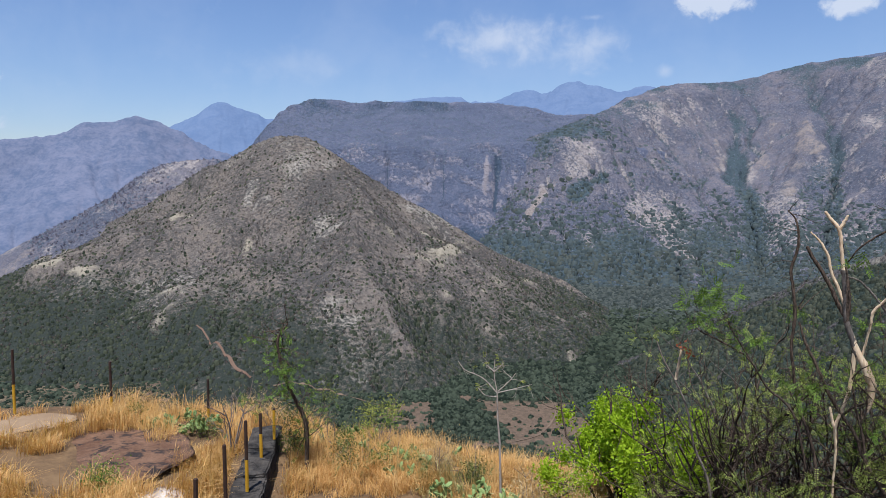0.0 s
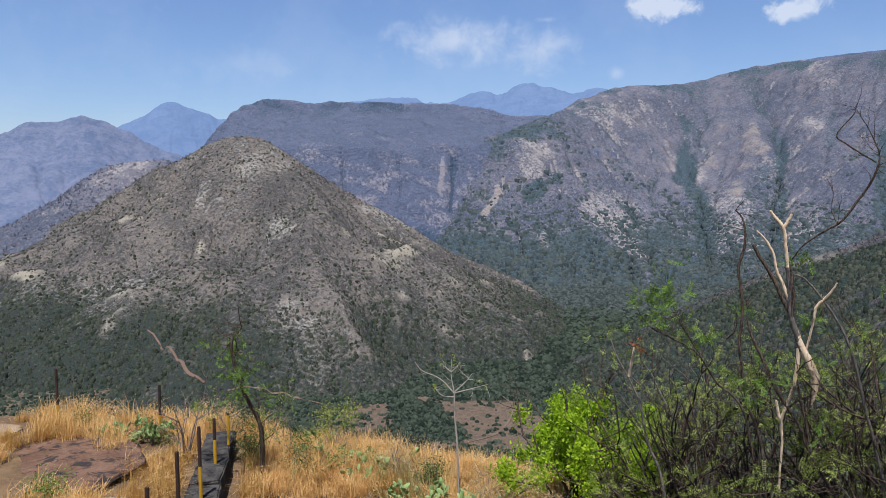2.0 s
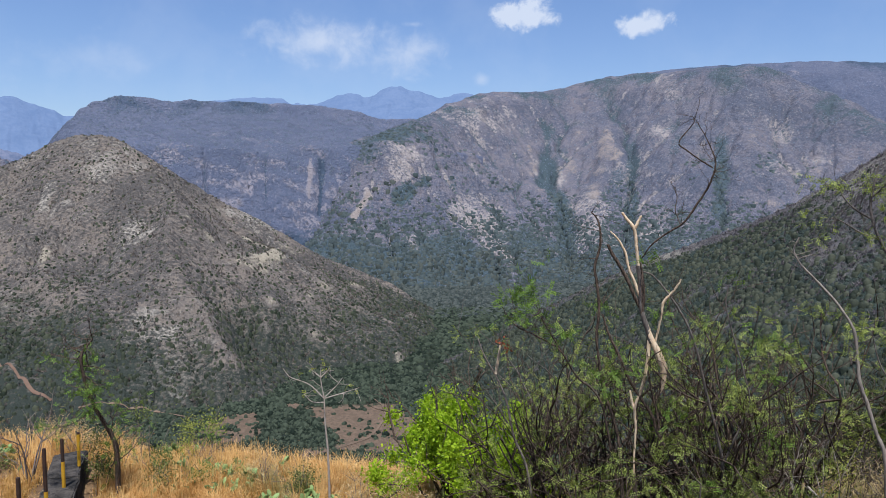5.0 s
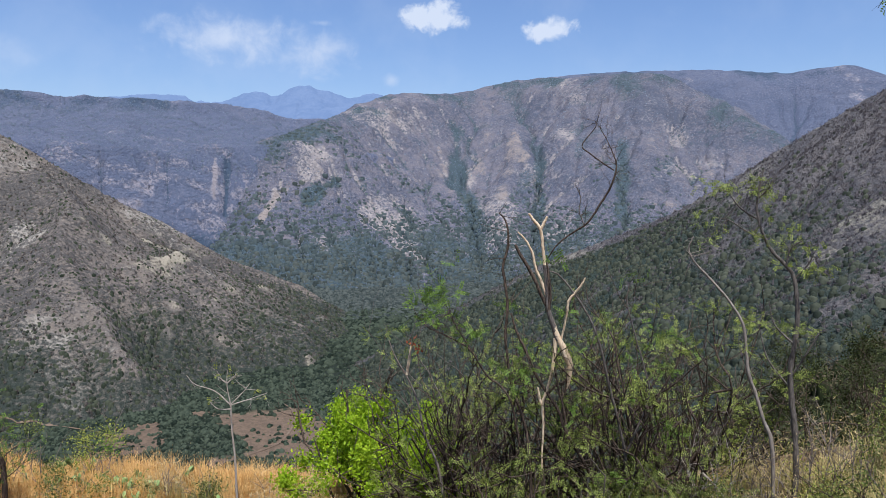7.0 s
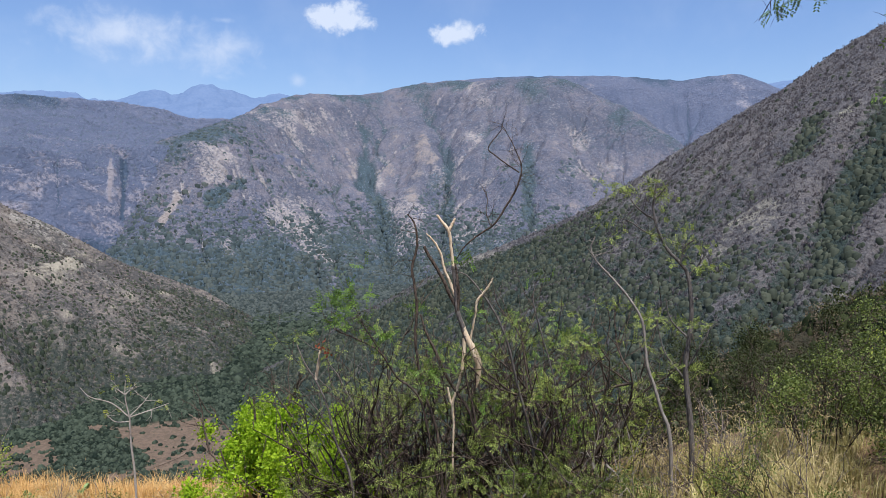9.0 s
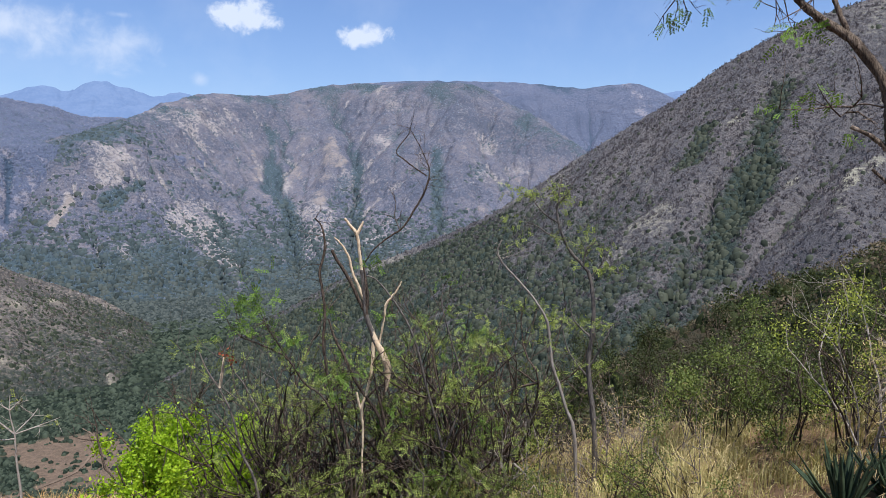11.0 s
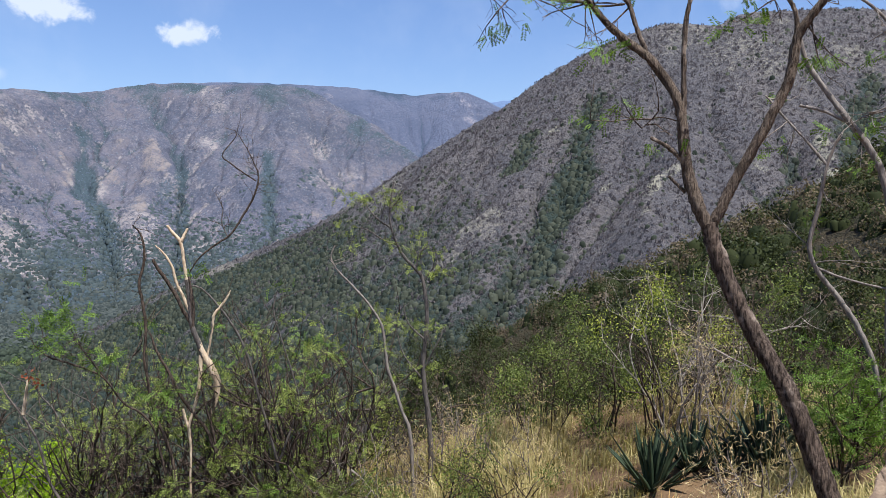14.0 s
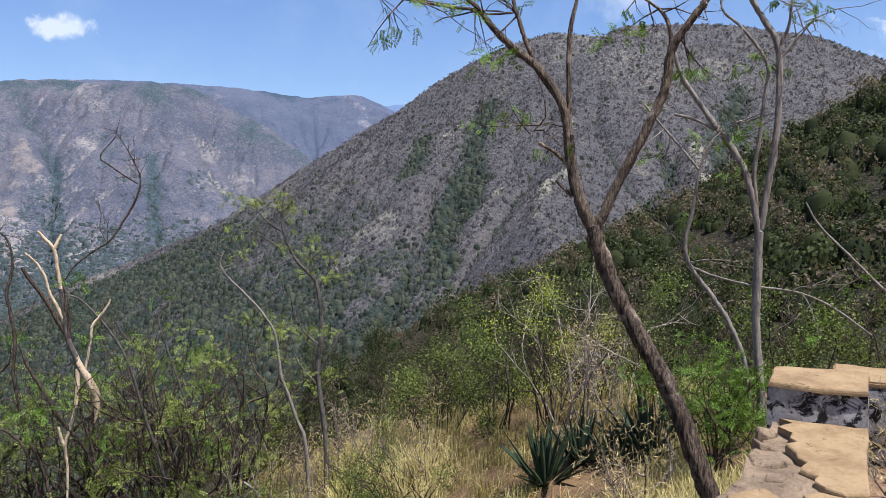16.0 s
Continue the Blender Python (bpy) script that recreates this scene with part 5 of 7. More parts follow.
def smooth_path(p, k=5):
    """Rounds a path through its points."""
    p = np.asarray(p, float)
    e = np.concatenate([[2 * p[0] - p[1]], p, [2 * p[-1] - p[-2]]])
    out = []
    for i in range(1, len(e) - 2):
        for s in np.linspace(0, 1, k, endpoint=False):
            a, b, c, d = e[i - 1], e[i], e[i + 1], e[i + 2]
            out.append(0.5 * (2 * b + (c - a) * s + (2 * a - 5 * b + 4 * c - d) * s * s + (3 * b - a - 3 * c + d) * s ** 3))
    out.append(p[-1])
    return np.array(out)


def grow(geo, start, direction, length, radius, rng, depth=2, wander=0.35, rise=0.15, sides=4, tips=None, fork=3):
    """A crooked twig that forks; tips collects (place, direction)."""
    n = max(3, int(length / 0.17))
    p, d, path = np.array(start, float), unit(np.array(direction, float)), [np.array(start, float)]
    for _ in range(n):
        d = unit(d + rng.normal(0, wander, 3) * 0.5 + np.array((0, 0, rise * 0.25)))
        p = p + d * length / n
        path.append(p.copy())
    geo.tube(path, np.linspace(radius, radius * 0.35, len(path)), sides)
    if tips is not None:
        for q in range(len(path) // 2, len(path)):
            tips.append((path[q], d))
    if depth > 0:
        for _ in range(fork):
            i = rng.integers(len(path) // 3, len(path))
            nd = unit(d + rng.normal(0, 0.75, 3) + np.array((0, 0, 0.15)))
            grow(geo, path[i], nd, length * rng.uniform(0.35, 0.65), radius * 0.55, rng, depth - 1, wander, rise, max(3, sides - 1), tips, fork)


def sprays(geo, tips, rng, per=1.0, pairs=7, leaf=0.022, reach=0.12, droop=0.2, wide=0.45):
    """Feathery compound leaves at the twigs."""
    for p, d in tips:
        for _ in range(rng.poisson(per)):
            r = unit(d * 0.4 + rng.normal(0, 0.7, 3) + np.array((0, 0, -droop)))
            s = unit(np.cross(r, rng.normal(size=3)))
            k = np.linspace(0.2, 1, pairs)
            base = p + np.outer(k * reach * rng.uniform(0.7, 1.3), r)
            for sign in (-1, 1):
                along = unit(s * sign + r * 0.5 + rng.normal(0, 0.15, (pairs, 3)))
                geo.blades(base, along, np.broadcast_to(r, (pairs, 3)), leaf * rng.uniform(0.7, 1.2), leaf * wide)


def clumped(tips, rng, clumps, each, reach):
    """Gathers leaves at a few of the twigs' tips."""
    out = []
    for k in rng.integers(0, len(tips), clumps):
        p, d = tips[k]
        flat_out = rng.normal(0, reach, (each, 3)) * np.array((1.5, 1.5, 0.5))
        out += [(p + o, d) for o in flat_out]
    return out


def leafage(geo, centres, rng, n, spread_r, leaf, wide=0.55):
    """Single leaves strewn round points."""
    c = centres[rng.integers(0, len(centres), n)] + rng.normal(0, spread_r, (n, 3))
    along = unit(rng.normal(size=(n, 3)) + np.array((0, 0, -0.1)))
    side = unit(np.cross(along, rng.normal(size=(n, 3))))
    geo.blades(c, along, side, leaf * rng.uniform(0.6, 1.3, n), leaf * wide * rng.uniform(0.7, 1.2, n))


def shrub(name, label, base, height, spread_r, stems, stem_mat, leaf_mat, rng, leaves=900, leaf=0.035, feather=False, depth=2, radius=0.014, bare=False, group="", category="shrub", wide=0.55):
    root = thing(name, label, category, base, group)
    tips = []
    for _ in range(stems):
        wood = Geo()
        a = rng.uniform(0, 2 * np.pi)
        out = rng.uniform(0.05, 1.0) * spread_r / max(height, 0.1)
        start = base + np.array((math.cos(a), math.sin(a), 0)) * rng.uniform(0, 0.18) - np.array((0, 0, 0.05))
        grow(wood, start, (math.cos(a) * out, math.sin(a) * out, 1), height * rng.uniform(0.55, 0.95), radius * rng.uniform(0.6, 1.3), rng, depth, 0.32, 0.2, 5, tips)
        child("stem", wood.mesh("stem", stem_mat), root)
    if not bare:
        g = Geo()
        if feather:
            sprays(g, clumped(tips, rng, max(3, leaves // 11), 11, 0.07), rng, 1.0, 7, leaf, leaf * 5)
        else:
            leafage(g, np.array([t[0] for t in tips[::34]]), rng, leaves, 0.07 + leaf, leaf, wide)
        child("foliage", g.mesh("foliage", leaf_mat, False), root)
    return root


# small twisted tree beside the old parapet
def small_trees():
    rng = np.random.default_rng(31)
    root = thing("thorn_tree", "small crooked thorn tree with bare twigs and thin leaves", "tree", stand(-10.9, 10.6))
    w, tips = Geo(), []
    trunk = smooth_path(np.vstack([stand(-10.9, 10.6, -0.1), limb([(-10.9, -20.5), (-11.0, -17.5), (-12.4, -14.5), (-13.0, -11.5), (-12.2, -10.2)], 10.6)]))
    w.tube(trunk, np.linspace(0.042, 0.012, len(trunk)), 8, rng, 0.2)
    for i in range(8, len(trunk)):
        for _ in range(2):
            grow(w, trunk[i], unit(rng.normal(size=3) + np.array((-0.3, 0, 0.2))), rng.uniform(0.22, 0.55), 0.008, rng, 2, 0.5, 0.1, 4, tips, 2)
    child("trunk", w.mesh("trunk", M_DARKSTEM), root)
    g = Geo()
    low = [t for t in tips if t[0][2] < -0.45]
    sprays(g, low, rng, 1.0, 7, 0.026, 0.12)
    child("foliage", g.mesh("foliage", M_FRESH, False), root)

    root = thing("sapling", "thin leafless sapling with pale forked branches", "tree", stand(4.7, 9.8))
    w, tips = Geo(), []
    trunk = smooth_path(np.vstack([stand(4.7, 9.8, -0.1), limb([(4.6, -20), (4.4, -17.5), (4.35, -15.7)], 9.8)]))
    w.tube(trunk, np.linspace(0.018, 0.010, len(trunk)), 7, rng, 0.15)
    for path in ([(4.35, -15.7), (3.2, -14.6), (1.8, -14.0), (1.2, -13.3)], [(4.35, -15.7), (4.1, -14.3), (4.15, -13.1)], [(4.35, -15.7), (5.6, -15.4), (7.1, -15.0)],
                 [(4.4, -15.6), (5.3, -14.8), (5.8, -14.2)], [(4.1, -14.1), (4.9, -13.4)], [(4.1, -14.1), (3.5, -13.6)], [(4.4, -16), (3.4, -15.9), (2.8, -15.3)]):
        q = smooth_path(limb(path, 9.8))
        w.tube(q, np.linspace(0.010, 0.004, len(q)), 5)
        for _ in range(3):
            grow(w, q[rng.integers(3, len(q))], unit(rng.normal(size=3)), 0.22, 0.004, rng, 1, 0.4, 0.1, 3, tips, 1)
    child("trunk", w.mesh("trunk", M_PALETWIG), root)
    g = Geo()
    sprays(g, tips[::6], rng, 0.8, 5, 0.025, 0.08)
    child("foliage", g.mesh("foliage", M_OLIVE, False), root)

    # leafless bush between the posts
    shrub("bare_bush", "leafless grey bush between the fence posts", stand(-16.6, 11.6), 1.1, 0.5, 5, M_TWIG, None, rng, bare=True)


small_trees()


def lime_tree():
    rng = np.random.default_rng(33)
    base = stand(14.6, 10.2)
    root = thing("lime_green_tree", "small leafy tree in bright lime-green leaf", "tree", base)
    w, tips = Geo(), []
    for a in np.linspace(0, 2 * np.pi, 15, endpoint=False):
        out = rng.uniform(0.5, 1.15)
        grow(w, base - np.array((0, 0, 0.2)), (out * math.cos(a), 0.6 * out * math.sin(a), 1.0), rng.uniform(1.1, 1.8), 0.03, rng, 3, 0.3, 0.1, 6, tips, 3)
    child("trunk", w.mesh("trunk", M_DARKSTEM), root)
    c = np.array([t[0] for t in tips])
    bearing = np.degrees(np.arctan2(c[:, 0], c[:, 1]))
    c = c[(c[:, 2] < -1.38 - 0.03 * np.abs(bearing - 14.8) ** 1.3) & (c[:, 2] > base[2] + 0.25) & (bearing > 7.0) & (bearing < 22.0)]
    g = Geo()
    leafage(g, c[::9], rng, 27000, 0.08, 0.052, 0.62)
    child("crown", g.mesh("crown", M_LIME, False), root)


lime_tree()


def dead_tree():
    """The broken tree: pale barkless stem and dark forked limbs."""
    rng = np.random.default_rng(35)
    d = 8.0
    root = thing("broken_tree", "half-dead broken tree with pale barkless wood", "tree", stand(29.2, d))
    twigs, tips = Geo(), []

    def run(mat, pts, radii, sides=9, knob=0.05):
        q = smooth_path(limb(pts, d), 7)
        own = Geo()
        q[1:-1] += rng.normal(0, 0.0015, (len(q) - 2, 3))
        own.tube(q, (0.76 if mat is M_BARE else 0.95) * np.interp(np.linspace(0, 1, len(q)), np.linspace(0, 1, len(radii)), radii), sides, rng, knob)
        child("limb", own.mesh("limb", mat), root, "pale barkless limb" if mat is M_BARE else "")
        return q

    dark, pale, grey = M_DARKSTEM, M_BARE, M_THINBARK
    run(dark, [(29.4, -24.5), (29.0, -22.5), (28.83, -20.8)], (0.034, 0.03, 0.026))
    run(pale, [(28.83, -21.05), (28.86, -18.99), (28.93, -17.64), (28.83, -16.29), (29.0, -15.52), (29.43, -14.21), (29.68, -12.82), (29.8, -11.07)], (0.013, 0.014, 0.017, 0.024, 0.022, 0.022, 0.026, 0.03))
    run(pale, [(28.87, -16.37), (28.6, -15.62), (28.45, -14.85)], (0.022, 0.02, 0.014))
    run(pale, [(29.56, -9.84), (29.93, -10.89), (30.38, -11.75), (30.75, -12.61), (30.98, -13.16)], (0.03, 0.042, 0.048, 0.054, 0.046))
    run(pale, [(30.93, -12.95), (30.86, -14.16), (30.73, -14.85)], (0.05, 0.034, 0.01))
    run(dark, [(30.86, -13.3), (30.72, -14.3), (30.6, -15.2)], (0.024, 0.016, 0.006))
    run(grey, [(29.98, -11.24), (29.56, -9.93), (29.24, -8.97), (29.1, -7.73), (29.04, -6.62), (28.9, -5.42)], (0.03, 0.03, 0.028, 0.028, 0.026, 0.024))
    run(dark, [(29.2, -9.0), (29.24, -7.73), (29.2, -6.62), (29.02, -5.2)], (0.026, 0.03, 0.026, 0.014))
    run(pale, [(28.9, -5.51), (28.75, -4.18), (28.65, -3.2), (28.47, -2.49), (28.07, -2.0), (27.62, -1.42)], (0.023, 0.023, 0.023, 0.025, 0.022, 0.017))
    run(pale, [(28.6, -2.58), (28.82, -2.13), (29.03, -1.64)], (0.026, 0.022, 0.016))
    run(pale, [(29.1, -7.91), (28.64, -6.72), (28.19, -5.61), (27.91, -4.45), (27.41, -3.52), (26.79, -2.85)], (0.024, 0.022, 0.02, 0.018, 0.014, 0.009))
    run(dark, [(29.10, -8.6), (28.69, -7.83), (28.18, -6.64), (27.43, -5.31), (26.93, -4.55), (26.62, -3.87)], (0.022, 0.022, 0.021, 0.02, 0.019, 0.017))
    stark = [run(dark, [(28.08, -23.19), (27.58, -18.2), (26.42, -14.82), (26.0, -12.21), (25.85, -10.89), (26.02, -8.89), (25.83, -6.89), (25.64, -5.55), (25.99, -4.2), (26.03, -2.95), (25.8, -1.96), (25.3, -1.34)], (0.022, 0.018, 0.015, 0.015, 0.015, 0.016, 0.016, 0.016, 0.014, 0.012, 0.010, 0.006))]
    stark.append(run(pale, [(30.24, -11.23), (30.45, -10.26), (30.66, -9.11), (30.78, -8.18), (31.21, -7.6), (31.64, -7.06), (32.03, -6.35)], (0.014, 0.014, 0.014, 0.02, 0.018, 0.016, 0.008)))
    hook = run(dark, [(29.15, -4.84), (29.89, -3.77), (30.98, -2.91), (32.1, -2.15), (32.94, -0.88), (33.73, 0.48), (34.1, 1.48), (34.21, 2.43), (33.81, 3.51), (33.28, 4.59), (32.63, 5.63)], (0.007, 0.009, 0.010, 0.011, 0.012, 0.012, 0.011, 0.008, 0.006, 0.005, 0.003))
    run(dark, [(34.05, 1.91), (33.06, 2.57), (32.19, 3.23), (31.63, 3.84), (32.59, 5.12), (32.76, 5.71)], (0.008, 0.008, 0.008, 0.007, 0.005, 0.003))
    bare = run(grey, [(31.9, -2.3), (31.5, -1.2), (31.6, -0.2), (31.3, 0.6)], (0.007, 0.006, 0.005, 0.003))
    leafy = [run(grey, [(29.17, -5.86), (29.92, -6.12), (30.81, -7.08), (31.75, -8.38), (32.64, -9.93), (33.37, -11.98), (33.98, -14.52), (35.14, -18.61), (35.66, -22.66)], (0.008, 0.010, 0.011, 0.012, 0.013, 0.014, 0.016, 0.018, 0.02))]
    leafy += [run(dark, [(33.15, -22.97), (32.58, -20.92), (30.75, -18.11), (30.05, -16.45), (28.45, -14.13), (27.53, -12.18), (26.7, -10.5), (26.3, -9.2)], (0.02, 0.02, 0.02, 0.019, 0.019, 0.018, 0.014, 0.008))]
    leafy += [run(dark, [(30.99, -19.36), (30.5, -16.43), (30.04, -14.73), (29.71, -13.01)], (0.014, 0.014, 0.012, 0.009))]
    leafy += [run(dark, [(27.59, -21.54), (26.28, -15.9), (24.36, -13.97), (22.99, -12.0), (20.94, -10.89), (19.72, -10.35), (18.91, -9.54)], (0.013, 0.012, 0.011, 0.010, 0.010, 0.008, 0.004))]
    leafy += [run(dark, [(23.22, -12.22), (22.08, -10.45), (21.26, -9.11)], (0.008, 0.007, 0.005))]
    leafy += [run(dark, [(36.16, -22.75), (36.31, -19.45), (36.92, -16.93), (37.74, -14.79), (38.96, -12.6), (39.26, -10.88)], (0.014, 0.013, 0.011, 0.010, 0.009, 0.006))]
    leafy += [run(grey, [(35.31, -19.52), (36.89, -15.26), (36.63, -13.16), (35.26, -8.47), (35.36, -6.71)], (0.012, 0.010, 0.009, 0.008, 0.005))]
    # strips of bark left on the pale wood
    for pts in ([(28.98, -18.6), (29.03, -17.5), (28.95, -16.3), (29.12, -15.4), (29.5, -14.3)], [(29.78, -13.6), (29.82, -12.6), (29.93, -11.6)], [(30.1, -10.95), (30.5, -11.8), (30.88, -12.6)],
                [(28.86, -4.9), (28.83, -4.1), (28.73, -3.3)], [(28.75, -6.9), (28.3, -5.8), (28.02, -4.8)]):
        run(dark, pts, (0.003, 0.011, 0.012, 0.003), 6, 0.3)
    for path in stark:
        for _ in range(10):
            grow(twigs, path[rng.integers(len(path) // 3, len(path))], unit(rng.normal(size=3) + np.array((0, 0, 0.5))), rng.uniform(0.12, 0.4), 0.0045, rng, 1, 0.5, 0.2, 3, None, 2)
    for path in (hook[len(hook) // 2:], bare):
        for _ in range(24 if path is not bare else 7):
            grow(twigs, path[rng.integers(0, len(path))], unit(rng.normal(size=3) + np.array((0, 0, 0.7))), rng.uniform(0.1, 0.3), 0.0036, rng, 1, 0.5, 0.2, 3, None, 2)
    for q in leafy:
        for _ in range(18):
            grow(twigs, q[rng.integers(len(q) // 3, len(q))], unit(rng.normal(size=3)), rng.uniform(0.2, 0.5), 0.004, rng, 1, 0.4, 0.2, 3, tips, 2)
    tagged(child("twig_work", twigs.mesh("twig_work", M_DARKSTEM), root), kind="stuff")
    g = Geo()
    sprays(g, clumped(tips, rng, 46, 9, 0.06), rng, 1.0, 8, 0.026, 0.13)
    top = [(spot(a, e, d) + rng.normal(0, 0.10, 3), np.array((0, 0, 1.0))) for a, e in [(20.5, -7.7), (21.4, -7.9), (19.5, -8.6), (20.0, -8.2)] for _ in range(14)]
    top += [(spot(29.5, -5.2, d) + rng.normal(0, 0.05, 3), np.array((0, 0, 1.0))) for _ in range(14)]
    sprays(g, top, rng, 1.8, 8, 0.03, 0.15)
    child("foliage", g.mesh("foliage", M_FRESH, False), root)


dead_tree()


def red_sprig():
    rng = np.random.default_rng(36)
    root = thing("dry_sapling", "thin dry sapling with a few red leaves", "sapling", stand(21.5, 8.4))
    w = Geo()
    q = smooth_path(np.vstack([stand(21.5, 8.4, -0.1), limb([(20.7, -21.6), (19.5, -18.7), (18.9, -16.1), (18.1, -14.3), (17.1, -12.6), (16.6, -11.3)], 8.4)]))
    w.tube(q, np.linspace(0.018, 0.006, len(q)), 6)
    child("stem", w.mesh("stem", M_TWIG), root)
    w = Geo()
    q = limb([(18.02, -14.0), (18.26, -12.6), (18.35, -11.8)], 8.4)
    w.tube(q, [0.018, 0.015, 0.008], 6)
    child("split_wood", w.mesh("split_wood", M_BARE), root, "pale split wood")
    g = Geo()
    leafage(g, np.array([spot(18.44, -11.5, 8.4), spot(19.0, -11.9, 8.4)]), rng, 20, 0.03, 0.06, 0.5)
    child("foliage", g.mesh("foliage", M_RED, False), root, "dry red leaves")


red_sprig()


def thicket():
    rng = np.random.default_rng(37)
    spots = [(17.5, 8.8, 1.5), (20, 8.6, 2.1), (22.5, 8.8, 2.3), (25, 8.9, 2.2), (27.5, 9.0, 2.2), (31.5, 8.7, 2.3), (33.5, 8.4, 2.3), (36, 8.2, 2.4), (38.5, 8.3, 2.2), (24, 9.8, 2.5),
             (30, 9.8, 2.3), (35, 9.6, 2.3), (40.5, 9.2, 2.1), (26, 7.4, 1.3), (33, 7.2, 1.4), (22, 10.2, 2.2), (20.5, 9.8, 1.8), (29.5, 7.0, 1.0)]
    for az, d, h in ((17.5, 7.7, 0.8), (20.5, 7.5, 0.9), (23.5, 7.6, 1.0), (26.5, 7.5, 1.0), (30.0, 7.6, 1.0), (33.5, 7.3, 1.0), (36.5, 7.2, 1.0), (39.0, 7.5, 1.0)):
        shrub("thorn_shrub", "low dark green thorn shrub at the thicket's foot", stand(az, d), h, 0.8, 9, M_DARKSTEM, M_SHRUB, rng, 620, 0.026, True, 2, 0.012, group="thorn thicket on the slope")
    for az, d, h in spots:
        shrub("thorn_shrub", "tangled thorn shrub of dark stems and feathery leaves", stand(az, d), h, 0.75, 11 if az > 22.2 else 6, M_THINBARK if rng.uniform() < 0.12 else M_DARKSTEM, M_THORN, rng, 330 if az > 22.2 else 150, 0.026, True, 2, 0.023, group="thorn thicket on the slope")


thicket()


def slender_trees():
    rng = np.random.default_rng(39)
    d = 8.6
    root = thing("slender_tree", "slender grey-stemmed tree with thin leafy twigs", "tree", stand(46.9, d))
    w, tips = Geo(), []
    trunk = smooth_path(np.vstack([stand(47.3, d, -0.1), limb([(47.32, -18.06), (46.89, -14.23), (46.75, -12.27), (47.04, -9.84), (47.05, -7.83), (46.76, -5.83), (46.22, -4.96), (45.37, -4.09), (44.74, -2.96), (44.33, -1.81), (44.18, -0.58), (44.33, 0.65), (44.56, 1.87)], d)]), 6)
    w.tube(trunk, np.linspace(0.034, 0.008, len(trunk)), 8, rng, 0.2)
    for path in ([(44.74, -3.04), (43.67, -2.65), (42.56, -1.92), (41.85, -1.64)], [(44.32, -1.73), (43.31, -1.08), (42.52, -0.17), (42.18, 0.83)], [(46.22, -4.96), (46.48, -3.81), (47.19, -3.18)], [(44.28, -0.17), (44.86, 0.44), (45.21, 1.13)],
                 [(46.76, -5.91), (47.53, -4.99), (47.94, -4.17)], [(46.7, -13), (48.0, -10.6), (48.6, -9.4)], [(46.6, -13.4), (45.2, -11.6), (44.5, -9)], [(46.9, -10.5), (45.6, -9.2), (45.2, -7.6)]):
        q = smooth_path(limb(path, d))
        w.tube(q, np.linspace(0.012, 0.005, len(q)), 5)
        for _ in range(8):
            grow(w, q[rng.integers(2, len(q))], unit(rng.normal(size=3) + np.array((0, 0, 0.2))), rng.uniform(0.12, 0.34), 0.004, rng, 1, 0.5, 0.1, 3, tips, 2)
    child("trunk", w.mesh("trunk", M_THINBARK), root)
    g = Geo()
    sprays(g, clumped(tips, rng, 34, 8, 0.05), rng, 1.0, 7, 0.024, 0.10)
    child("foliage", g.mesh("foliage", M_THORN, False), root)
    # its bent leafless neighbour
    root = thing("bent_sapling", "bent leafless sapling with a forked tip", "sapling", stand(46.0, 8.2))
    w = Geo()
    q = smooth_path(np.vstack([stand(46.0, 8.2, -0.1), limb([(45.73, -17.89), (45.1, -16.02), (44.46, -14.1), (43.96, -12.74), (43.75, -10.92), (43.47, -9.29), (42.73, -8.01), (41.84, -6.89), (40.9, -5.87), (40.07, -4.97), (39.6, -4.0), (39.9, -3.06)], 8.2)]), 6)
    w.tube(q, np.linspace(0.022, 0.008, len(q)), 7, rng, 0.2)
    for _ in range(7):
        grow(w, q[-rng.integers(1, 12)], unit(rng.normal(size=3) + np.array((0, 0, 0.6))), 0.25, 0.004, rng, 1, 0.4, 0.2, 3, None, 1)
    child("stem", w.mesh("stem", M_PALEBARK), root)


slender_trees()


